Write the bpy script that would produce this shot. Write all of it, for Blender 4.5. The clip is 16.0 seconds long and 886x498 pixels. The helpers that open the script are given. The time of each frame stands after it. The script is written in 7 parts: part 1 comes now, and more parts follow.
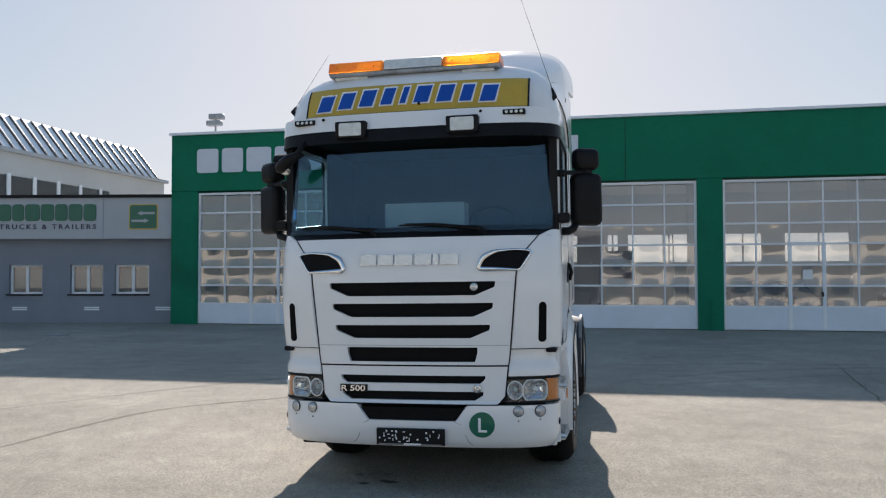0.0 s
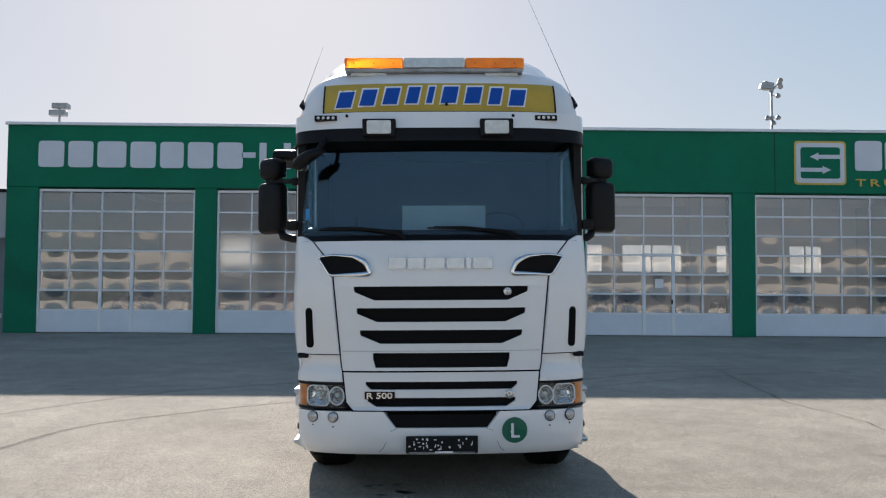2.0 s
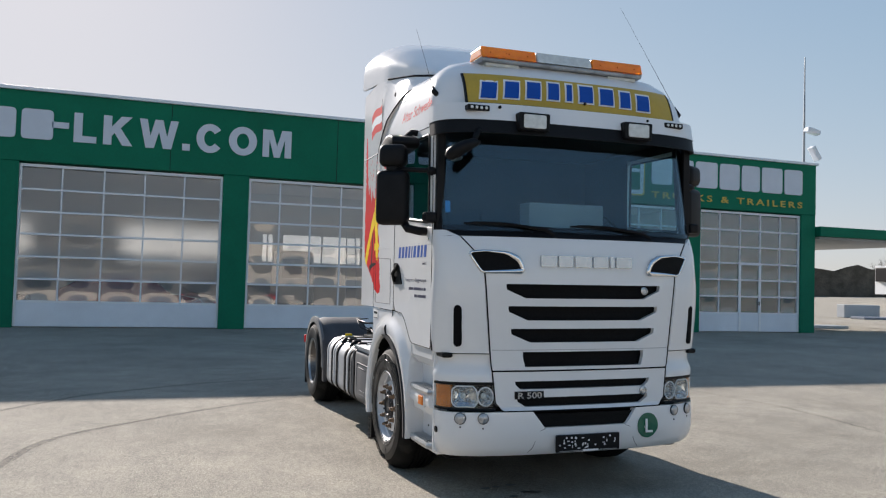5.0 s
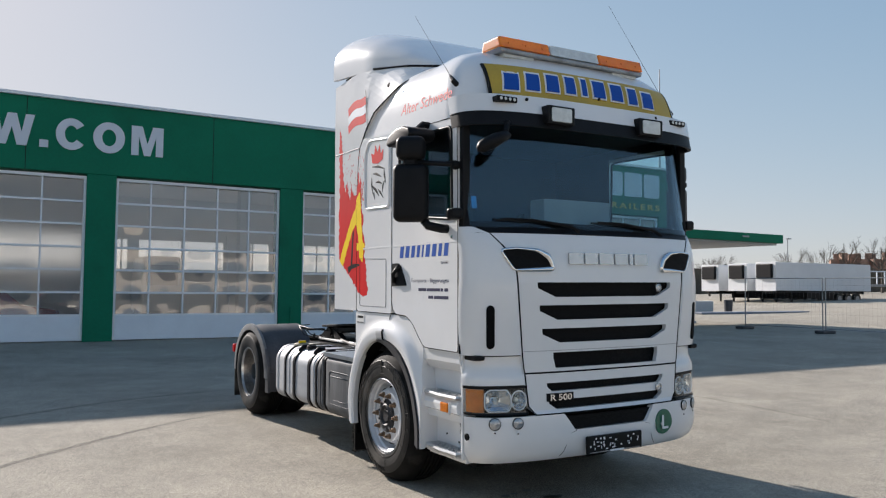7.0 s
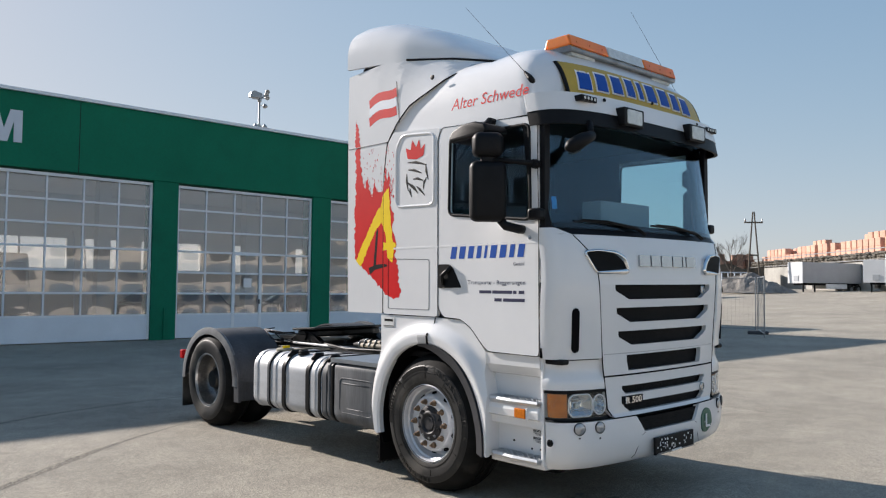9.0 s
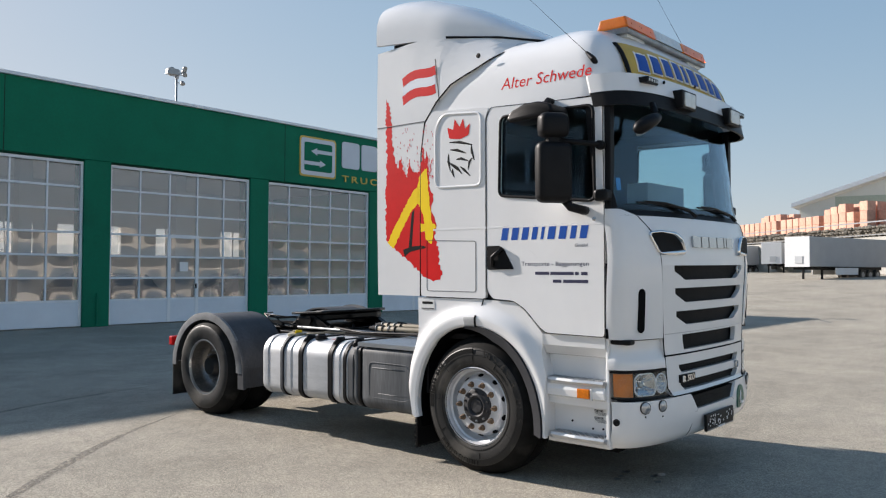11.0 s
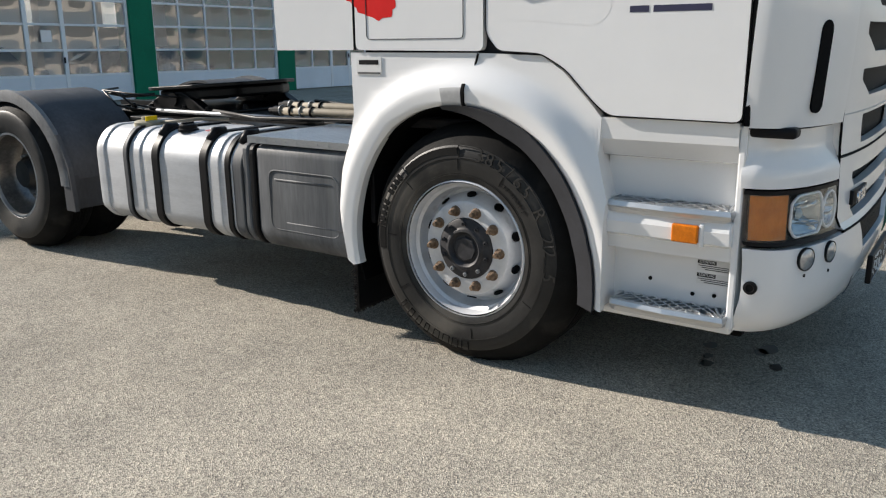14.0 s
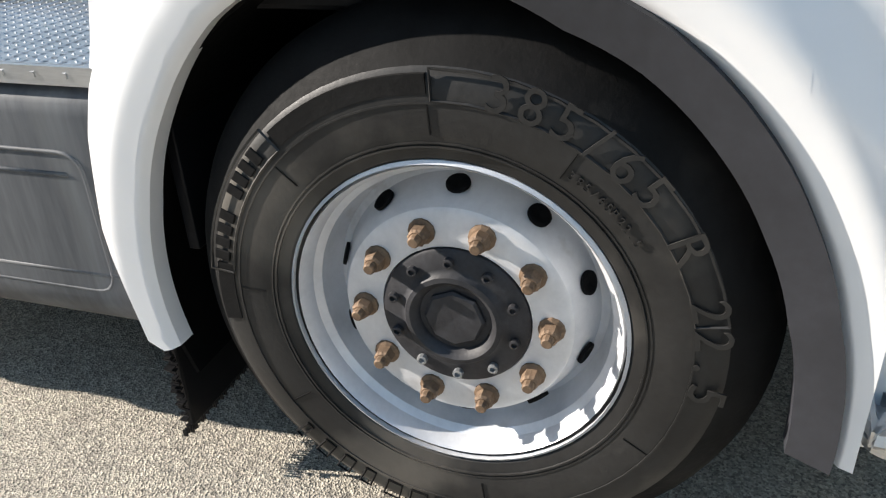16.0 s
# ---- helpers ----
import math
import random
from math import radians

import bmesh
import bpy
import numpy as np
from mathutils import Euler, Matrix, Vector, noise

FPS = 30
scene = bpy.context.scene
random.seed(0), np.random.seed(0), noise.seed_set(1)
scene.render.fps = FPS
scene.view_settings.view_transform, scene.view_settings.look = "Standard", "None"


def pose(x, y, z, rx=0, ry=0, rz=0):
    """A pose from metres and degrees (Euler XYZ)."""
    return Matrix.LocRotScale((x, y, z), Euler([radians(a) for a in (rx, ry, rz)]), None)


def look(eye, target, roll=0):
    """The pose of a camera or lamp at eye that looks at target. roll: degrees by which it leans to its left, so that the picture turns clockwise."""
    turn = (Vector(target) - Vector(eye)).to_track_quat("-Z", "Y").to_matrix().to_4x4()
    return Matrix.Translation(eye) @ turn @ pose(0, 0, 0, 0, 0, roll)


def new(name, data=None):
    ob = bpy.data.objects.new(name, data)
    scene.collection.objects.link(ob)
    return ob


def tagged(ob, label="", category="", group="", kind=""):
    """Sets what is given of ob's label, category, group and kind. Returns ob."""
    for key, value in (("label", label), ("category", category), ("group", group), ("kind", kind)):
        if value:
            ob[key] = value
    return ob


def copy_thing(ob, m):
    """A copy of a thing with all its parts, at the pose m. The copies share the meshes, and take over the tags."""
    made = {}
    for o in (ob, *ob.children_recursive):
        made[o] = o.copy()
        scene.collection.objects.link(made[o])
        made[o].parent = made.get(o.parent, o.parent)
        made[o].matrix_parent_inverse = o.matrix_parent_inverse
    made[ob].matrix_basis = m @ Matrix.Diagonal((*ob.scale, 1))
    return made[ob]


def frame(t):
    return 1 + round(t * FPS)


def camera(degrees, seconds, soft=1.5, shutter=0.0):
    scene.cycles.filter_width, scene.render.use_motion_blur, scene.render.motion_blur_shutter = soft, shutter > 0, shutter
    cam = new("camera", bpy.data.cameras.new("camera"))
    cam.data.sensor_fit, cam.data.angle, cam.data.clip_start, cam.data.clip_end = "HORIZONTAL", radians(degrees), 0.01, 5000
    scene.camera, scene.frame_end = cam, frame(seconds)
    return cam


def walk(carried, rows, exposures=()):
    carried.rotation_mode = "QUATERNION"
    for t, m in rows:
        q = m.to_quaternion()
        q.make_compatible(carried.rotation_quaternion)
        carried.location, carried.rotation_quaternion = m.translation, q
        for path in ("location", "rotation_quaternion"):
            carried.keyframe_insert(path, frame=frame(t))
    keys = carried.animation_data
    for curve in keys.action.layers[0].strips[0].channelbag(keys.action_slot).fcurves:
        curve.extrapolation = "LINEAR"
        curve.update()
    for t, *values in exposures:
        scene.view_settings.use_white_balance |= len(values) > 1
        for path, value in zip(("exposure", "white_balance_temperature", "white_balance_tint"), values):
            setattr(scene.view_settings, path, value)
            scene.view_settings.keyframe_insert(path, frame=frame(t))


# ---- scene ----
cam = camera(58.3, 16.0, soft=1.2)
EXPOSURES = [(0, 0.76, 6450, 15), (6, 0.64, 6450, 15), (9, 0.66, 6450, 15), (11.5, 0.70, 6500, 14), (14, 0.70, 6600, 12), (15, 0.78, 6600, 12), (16, 1.22, 6550, 12)]
PATH = [
    (0, (1.457, -5.799, 1.646), (1.043, -3.844, 1.711), -0.1),
    (0.5, (1.07, -5.815, 1.64), (0.766, -3.84, 1.71), 0.0),
    (1, (0.653, -5.876, 1.638), (0.462, -3.886, 1.715), 0.1),
    (1.5, (0.283, -5.909, 1.612), (0.203, -3.913, 1.696), 0.3),
    (2, (-0.107, -5.849, 1.616), (-0.077, -3.851, 1.701), 0.4),
    (2.5, (-0.528, -5.819, 1.627), (-0.389, -3.826, 1.712), 0.6),
    (3, (-0.917, -5.71, 1.589), (-0.672, -3.727, 1.673), 0.8),
    (3.5, (-1.336, -5.629, 1.579), (-0.989, -3.661, 1.662), 1.0),
    (4, (-1.75, -5.538, 1.58), (-1.305, -3.59, 1.663), 1.3),
    (4.2, (-2.083, -5.462, 1.597), (-1.587, -3.526, 1.678), 1.5),
    (6.5, (-3.724, -4.627, 1.57), (-2.801, -2.855, 1.661), 0.7),
    (7, (-4.065, -4.353, 1.54), (-3.041, -2.638, 1.637), 0.6),
    (7.5, (-4.438, -4.1, 1.534), (-3.316, -2.447, 1.633), 0.6),
    (8, (-4.751, -3.816, 1.526), (-3.536, -2.231, 1.629), 0.7),
    (8.5, (-4.995, -3.462, 1.52), (-3.698, -1.943, 1.624), 0.9),
    (9, (-5.284, -3.151, 1.548), (-3.921, -1.692, 1.646), 0.6),
    (9.2, (-5.381, -3.036, 1.559), (-3.994, -1.599, 1.653), 0.4),
    (11.3, (-5.969, -2.203, 1.514), (-4.433, -0.924, 1.553), 0.2),
    (11.5, (-5.911, -2.106, 1.494), (-4.37, -0.831, 1.507), 0.1),
    (12, (-5.613, -1.769, 1.476), (-4.066, -0.502, 1.409), -0.4),
    (12.5, (-5.276, -1.384, 1.437), (-3.723, -0.136, 1.265), -0.9),
    (13, (-4.86, -1.045, 1.392), (-3.291, 0.165, 1.116), -1.2),
    (13.5, (-4.374, -0.711, 1.394), (-2.797, 0.452, 0.99), -1.0),
    (14, (-3.897, -0.368, 1.344), (-2.303, 0.734, 0.851), -0.3),
    (14.5, (-3.376, -0.029, 1.291), (-1.787, 1.023, 0.686), -0.2),
    (15, (-2.974, 0.397, 1.275), (-1.362, 1.347, 0.569), -0.3),
    (15.5, (-2.58, 0.705, 1.274), (-0.909, 1.481, 0.496), -1.6),
    (16, (-2.217, 1.054, 1.253), (-0.556, 1.649, 0.312), -3.0),
]
walk(cam, [(t, look(eye, target, roll)) for t, eye, target, roll in PATH], EXPOSURES)

# ---- light ----
SUN_AZ, SUN_EL = radians(-11.0), radians(25.8)
world = bpy.data.worlds.new("sky")
scene.world = world
world.use_nodes = True
wn = world.node_tree.nodes
sky = wn.new("ShaderNodeTexSky")
sky.sky_type = "NISHITA"
sky.sun_disc = False
sky.sun_elevation, sky.sun_rotation = SUN_EL, SUN_AZ
sky.altitude, sky.air_density, sky.dust_density, sky.ozone_density = 400, 1.0, 0.7, 4.0
wn["Background"].inputs["Strength"].default_value = 0.256
# haze evens the glare round the sun and pales the blue
soft_k, haze, pale = wn.new("ShaderNodeVectorMath"), wn.new("ShaderNodeVectorMath"), wn.new("ShaderNodeHueSaturation")
soft_k.operation, haze.operation = "MULTIPLY_ADD", "DIVIDE"
soft_k.inputs[1].default_value, soft_k.inputs[2].default_value = (0.45, 0.45, 0.45), (1, 1, 1)
pale.inputs["Saturation"].default_value = 1.15
wl = world.node_tree.links
wl.new(sky.outputs[0], soft_k.inputs[0])
wl.new(sky.outputs[0], haze.inputs[0])
wl.new(soft_k.outputs[0], haze.inputs[1])
wl.new(haze.outputs[0], pale.inputs["Color"])
wl.new(pale.outputs[0], wn["Background"].inputs["Color"])
sun = new("sun", bpy.data.lights.new("sun", "SUN"))
sun.data.energy, sun.data.angle, sun.data.color = 5.0, radians(0.6), (1.0, 0.94, 0.85)
sun.matrix_world = look((0, 0, 30), (-30 * math.sin(SUN_AZ) / math.tan(SUN_EL), -30 * math.cos(SUN_AZ) / math.tan(SUN_EL), 0))


# ---- materials ----
def mat(name, color, rough=0.6, metal=0.0, vary=0.12, scale=6.0, fine=60.0, bump=0.0, coat=0.0, ior=1.5, per_object=0.0, dirt=None, dirt_at=0.62, stretch=None, spec=0.5):
    """A procedural surface: base colour with two scales of variation, roughness wear and fine relief."""
    m = bpy.data.materials.new(name)
    m.use_nodes = True
    nt = m.node_tree
    n, l = nt.nodes, nt.links
    b = n["Principled BSDF"]
    co = n.new("ShaderNodeTexCoord")
    src = co.outputs["Object"]
    if stretch:
        mp = n.new("ShaderNodeMapping")
        mp.inputs["Scale"].default_value = stretch
        l.new(src, mp.inputs[0])
        src = mp.outputs[0]
    big, small = n.new("ShaderNodeTexNoise"), n.new("ShaderNodeTexNoise")
    for t, sc in ((big, scale), (small, fine)):
        t.inputs["Scale"].default_value, t.inputs["Detail"].default_value, t.inputs["Roughness"].default_value = sc, 5, 0.6
        l.new(src, t.inputs["Vector"])
    c = Vector(color)
    ramp = n.new("ShaderNodeValToRGB")
    ramp.color_ramp.elements[0].position, ramp.color_ramp.elements[1].position = 0.3, 0.7
    ramp.color_ramp.elements[0].color = (*(c * (1 - vary)), 1)
    ramp.color_ramp.elements[1].color = (*[min(1, v * (1 + vary)) for v in c], 1)
    l.new(big.outputs["Fac"], ramp.inputs["Fac"])
    mix = n.new("ShaderNodeMix")
    mix.data_type, mix.blend_type = "RGBA", "OVERLAY"
    mix.inputs["Factor"].default_value = min(0.5, vary * 1.6)
    l.new(ramp.outputs["Color"], mix.inputs["A"])
    l.new(small.outputs["Fac"], mix.inputs["B"])
    out = mix.outputs["Result"]
    if per_object:
        info = n.new("ShaderNodeObjectInfo")
        hs = n.new("ShaderNodeHueSaturation")
        mr = n.new("ShaderNodeMapRange")
        mr.inputs["To Min"].default_value, mr.inputs["To Max"].default_value = 1 - per_object, 1 + per_object
        l.new(info.outputs["Random"], mr.inputs["Value"])
        l.new(mr.outputs["Result"], hs.inputs["Value"])
        l.new(out, hs.inputs["Color"])
        out = hs.outputs["Color"]
    if dirt:
        dn = n.new("ShaderNodeTexNoise")
        dn.inputs["Scale"].default_value, dn.inputs["Detail"].default_value = scale * 0.6, 8
        dr = n.new("ShaderNodeValToRGB")
        dr.color_ramp.elements[0].position, dr.color_ramp.elements[1].position = dirt_at, min(1, dirt_at + 0.18)
        l.new(src, dn.inputs["Vector"])
        l.new(dn.outputs["Fac"], dr.inputs["Fac"])
        dm = n.new("ShaderNodeMix")
        dm.data_type = "RGBA"
        dm.inputs["B"].default_value = (*dirt, 1)
        l.new(dr.outputs["Color"], dm.inputs["Factor"])
        l.new(out, dm.inputs["A"])
        out = dm.outputs["Result"]
    l.new(out, b.inputs["Base Color"])
    rr = n.new("ShaderNodeMapRange")
    rr.inputs["To Min"].default_value, rr.inputs["To Max"].default_value = max(0.02, rough * 0.8), min(1, rough * 1.2)
    l.new(small.outputs["Fac"], rr.inputs["Value"])
    l.new(rr.outputs["Result"], b.inputs["Roughness"])
    b.inputs["Metallic"].default_value, b.inputs["IOR"].default_value = metal, ior
    b.inputs["Specular IOR Level"].default_value = spec
    b.inputs["Coat Weight"].default_value, b.inputs["Coat Roughness"].default_value = coat, 0.05
    if bump:
        bp = n.new("ShaderNodeBump")
        bp.inputs["Strength"].default_value, bp.inputs["Distance"].default_value = 1.0, bump
        l.new(small.outputs["Fac"], bp.inputs["Height"])
        l.new(bp.outputs["Normal"], b.inputs["Normal"])
    return m


def glass(name, tint, rough=0.0, wobble=0.0, ior=1.5, dust=0.0, thin=False, sheen=(1, 1, 1)):
    """Thin pane: a see-through tint under a sharp Fresnel gloss."""
    m = bpy.data.materials.new(name)
    m.use_nodes = True
    n, l = m.node_tree.nodes, m.node_tree.links
    n.remove(n["Principled BSDF"])
    tr, gl, mx, fr = n.new("ShaderNodeBsdfTransparent"), n.new("ShaderNodeBsdfGlossy"), n.new("ShaderNodeMixShader"), n.new("ShaderNodeFresnel")
    tr.inputs["Color"].default_value = (*tint, 1)
    gl.inputs["Roughness"].default_value = rough
    gl.inputs["Color"].default_value = (*sheen, 1)
    fr.inputs["IOR"].default_value = ior
    if thin:
        lw, pw, ma = n.new("ShaderNodeLayerWeight"), n.new("ShaderNodeMath"), n.new("ShaderNodeMath")
        lw.inputs["Blend"].default_value = 0.5
        pw.operation, ma.operation = "POWER", "MULTIPLY_ADD"
        pw.inputs[1].default_value = 5.0
        f0 = ((ior - 1) / (ior + 1)) ** 2
        ma.inputs[1].default_value, ma.inputs[2].default_value = 1 - f0, f0
        l.new(lw.outputs["Facing"], pw.inputs[0])
        l.new(pw.outputs[0], ma.inputs[0])
        l.new(ma.outputs[0], mx.inputs[0])
    else:
        l.new(fr.outputs[0], mx.inputs[0])
    l.new(tr.outputs[0], mx.inputs[1])
    l.new(gl.outputs[0], mx.inputs[2])
    out = mx.outputs[0]
    if dust:
        df, dm, dn, dc, dr = n.new("ShaderNodeBsdfDiffuse"), n.new("ShaderNodeMixShader"), n.new("ShaderNodeTexNoise"), n.new("ShaderNodeTexCoord"), n.new("ShaderNodeMapRange")
        df.inputs["Color"].default_value = (0.47, 0.46, 0.49, 1)
        dn.inputs["Scale"].default_value, dn.inputs["Detail"].default_value = 1.1, 6
        dr.inputs["From Min"].default_value, dr.inputs["From Max"].default_value = 0.3, 0.7
        dr.inputs["To Min"].default_value, dr.inputs["To Max"].default_value = dust * 0.8, dust * 1.2
        l.new(dc.outputs["Object"], dn.inputs["Vector"])
        l.new(dn.outputs["Fac"], dr.inputs["Value"])
        l.new(dr.outputs["Result"], dm.inputs[0])
        l.new(out, dm.inputs[1])
        l.new(df.outputs[0], dm.inputs[2])
        out = dm.outputs[0]
    l.new(out, n["Material Output"].inputs["Surface"])
    if wobble:
        co, nz, bp = n.new("ShaderNodeTexCoord"), n.new("ShaderNodeTexNoise"), n.new("ShaderNodeBump")
        nz.inputs["Scale"].default_value, nz.inputs["Detail"].default_value = 2.2, 1.5
        bp.inputs["Strength"].default_value, bp.inputs["Distance"].default_value = 1.0, wobble
        l.new(co.outputs["Object"], nz.inputs["Vector"])
        l.new(nz.outputs["Fac"], bp.inputs["Height"])
        l.new(bp.outputs["Normal"], gl.inputs["Normal"])
        l.new(bp.outputs["Normal"], fr.inputs["Normal"])
    return m


WHITE = mat("white_paint", (0.77, 0.77, 0.77), 0.22, vary=0.025, scale=2, fine=9, coat=0.5)
GREEN = mat("green_cladding", (0.002, 0.160, 0.088), 0.6, vary=0.1, scale=0.7, fine=14, dirt=(0.004, 0.115, 0.064), dirt_at=0.6, spec=0.15)
DOOR_WHITE = mat("door_white", (0.70, 0.75, 0.81), 0.45, vary=0.05, scale=1.2, fine=20)
FRAME_WHITE = mat("frame_white", (0.79, 0.81, 0.83), 0.45, vary=0.04, scale=2, fine=30)
GREY_WALL = mat("grey_render", (0.23, 0.25, 0.29), 0.9, vary=0.07, scale=0.8, fine=60, bump=0.003)
PANEL_GREY = mat("grey_fascia", (0.42, 0.44, 0.46), 0.6, vary=0.05, scale=0.6, fine=20)
SIGN_WHITE = mat("sign_white", (0.62, 0.66, 0.72), 0.5, vary=0.04, scale=2, fine=30)
SIGN_YELLOW = mat("sign_yellow", (0.62, 0.44, 0.08), 0.5, vary=0.05)
BLACK = mat("black_plastic", (0.007, 0.007, 0.008), 0.45, vary=0.2, scale=8, fine=120, bump=0.0004, spec=0.16)
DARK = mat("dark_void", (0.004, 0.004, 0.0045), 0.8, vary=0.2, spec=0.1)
RUBBER = mat("tyre_rubber", (0.017, 0.0167, 0.0163), 0.5, vary=0.4, scale=5, fine=70, bump=0.0006, dirt=(0.088, 0.080, 0.069), dirt_at=0.49, spec=0.35)
# rubber with the arch's shade put into its colour; also used for wall relief
SHADED_RUBBER = mat("shaded_tyre_rubber", (0.009, 0.0088, 0.0086), 0.75, vary=0.4, scale=9, fine=80, bump=0.0008, dirt=(0.028, 0.026, 0.023), dirt_at=0.62, spec=0.12)
GLASS = glass("window_glass", (0.72, 0.76, 0.78))
DOOR_GLASS = glass("door_glass", (0.80, 0.82, 0.84), 0.02, wobble=0.00035, ior=2.4, dust=0.16, thin=True)


def frosted(name, rough):
    """A clouded pane: a blurred view through it, a soft gloss and some dust."""
    m = bpy.data.materials.new(name)
    m.use_nodes = True
    n, l = m.node_tree.nodes, m.node_tree.links
    n.remove(n["Principled BSDF"])
    rf, gl, df, mx, md = n.new("ShaderNodeBsdfRefraction"), n.new("ShaderNodeBsdfGlossy"), n.new("ShaderNodeBsdfDiffuse"), n.new("ShaderNodeMixShader"), n.new("ShaderNodeMixShader")
    rf.inputs["Color"].default_value, rf.inputs["Roughness"].default_value, rf.inputs["IOR"].default_value = (0.92, 0.92, 0.92, 1), rough, 1.2
    gl.inputs["Roughness"].default_value = 0.12
    df.inputs["Color"].default_value = (0.62, 0.60, 0.60, 1)
    mx.inputs[0].default_value, md.inputs[0].default_value = 0.10, 0.24
    l.new(rf.outputs[0], mx.inputs[1])
    l.new(gl.outputs[0], mx.inputs[2])
    l.new(mx.outputs[0], md.inputs[1])
    l.new(df.outputs[0], md.inputs[2])
    l.new(md.outputs[0], n["Material Output"].inputs["Surface"])
    return m


DOOR_FROST = frosted("clouded_door_pane", 0.42)


def asphalt():
    m = bpy.data.materials.new("asphalt")
    m.use_nodes = True
    n, l = m.node_tree.nodes, m.node_tree.links
    b = n["Principled BSDF"]
    co = n.new("ShaderNodeTexCoord")

    def nz(scale, detail, rough=0.6):
        t = n.new("ShaderNodeTexNoise")
        t.inputs["Scale"].default_value, t.inputs["Detail"].default_value, t.inputs["Roughness"].default_value = scale, detail, rough
        l.new(co.outputs["Object"], t.inputs["Vector"])
        return t

    def ramp(t, p0, c0, p1, c1):
        r = n.new("ShaderNodeValToRGB")
        r.color_ramp.elements[0].position, r.color_ramp.elements[1].position = p0, p1
        r.color_ramp.elements[0].color, r.color_ramp.elements[1].color = (*c0, 1), (*c1, 1)
        l.new(t, r.inputs["Fac"])
        return r.outputs["Color"]

    def mix(a, c, kind, f=1.0):
        x = n.new("ShaderNodeMix")
        x.data_type, x.blend_type = "RGBA", kind
        x.inputs["Factor"].default_value = f
        l.new(a, x.inputs["A"])
        l.new(c, x.inputs["B"])
        return x.outputs["Result"]

    stones = n.new("ShaderNodeTexVoronoi")
    stones.inputs["Scale"].default_value = 200
    l.new(co.outputs["Object"], stones.inputs["Vector"])
    base = ramp(nz(0.45, 6).outputs["Fac"], 0.3, (0.335, 0.309, 0.262), 0.7, (0.442, 0.409, 0.349))
    grain = ramp(stones.outputs["Color"], 0.1, (0.36, 0.36, 0.37), 0.9, (1.54, 1.52, 1.48))
    c = mix(base, grain, "MULTIPLY", 0.9)
    coarse = n.new("ShaderNodeTexVoronoi")
    coarse.inputs["Scale"].default_value = 90
    l.new(co.outputs["Object"], coarse.inputs["Vector"])
    c = mix(c, ramp(coarse.outputs["Color"], 0.1, (0.76, 0.76, 0.77), 0.9, (1.20, 1.19, 1.17)), "MULTIPLY", 0.8)
    c = mix(c, ramp(nz(2.5, 8, 0.7).outputs["Fac"], 0.35, (0.80, 0.80, 0.80), 0.62, (1.08, 1.07, 1.05)), "MULTIPLY", 0.7)
    c = mix(c, ramp(nz(0.17, 9, 0.75).outputs["Fac"], 0.36, (0.78, 0.79, 0.80), 0.52, (1, 1, 1)), "MULTIPLY", 0.8)
    l.new(c, b.inputs["Base Color"])
    b.inputs["Roughness"].default_value = 0.92
    b.inputs["Specular IOR Level"].default_value = 0.12
    bp = n.new("ShaderNodeBump")
    bp.inputs["Strength"].default_value, bp.inputs["Distance"].default_value = 1.0, 0.0032
    l.new(stones.outputs["Distance"], bp.inputs["Height"])
    l.new(bp.outputs["Normal"], b.inputs["Normal"])
    return m


ASPHALT = asphalt()


# ---- mesh helpers ----
def part(name, bm, material, parent=None, label="", smooth=None, m=None):
    """Links a bmesh as one mesh object, under a thing or a part. smooth: the angle below which edges are shaded round."""
    if m is not None:
        bm.transform(m)
    if smooth:
        for f in bm.faces:
            f.smooth = True
        for e in bm.edges:
            e.smooth = len(e.link_faces) == 2 and e.calc_face_angle(4) < radians(smooth)
    data = bpy.data.meshes.new(name)
    bm.to_mesh(data)
    bm.free()
    for mt in material if isinstance(material, (list, tuple)) else [material]:
        data.materials.append(mt)
    ob = new(name, data)
    ob.parent = parent
    if label:
        ob["label"] = label
    return ob


def letters(bm):
    """Splits written text into one bmesh a character."""
    bm.verts.index_update()
    seen, isles = set(), []
    for v in bm.verts:
        if v.index in seen:
            continue
        todo, isle = [v], set()
        while todo:
            u = todo.pop()
            if u.index in isle:
                continue
            isle.add(u.index)
            todo += [e.other_vert(u) for e in u.link_edges]
        seen |= isle
        isles.append(isle)
    bm.verts.ensure_lookup_table()
    spans = sorted((min(bm.verts[i].co.x for i in q), max(bm.verts[i].co.x for i in q), q) for q in isles)
    groups = []
    for lo, hi, q in spans:
        if groups and min(hi, groups[-1][1]) - lo > 0.5 * min(hi - lo, groups[-1][1] - groups[-1][0]):
            groups[-1] = (groups[-1][0], max(hi, groups[-1][1]), groups[-1][2] | q)
        else:
            groups.append((lo, hi, q))
    out = []
    for lo, hi, q in groups:
        c = bm.copy()
        c.verts.ensure_lookup_table()
        bmesh.ops.delete(c, geom=[v for v in c.verts if v.index not in q], context="VERTS")
        out.append(c)
    bm.free()
    return out


def thing(name, label, category, at=None, group="", kind=""):
    ob = tagged(new(name), label, category, group, kind)
    if at is not None:
        ob.matrix_world = at
    return ob


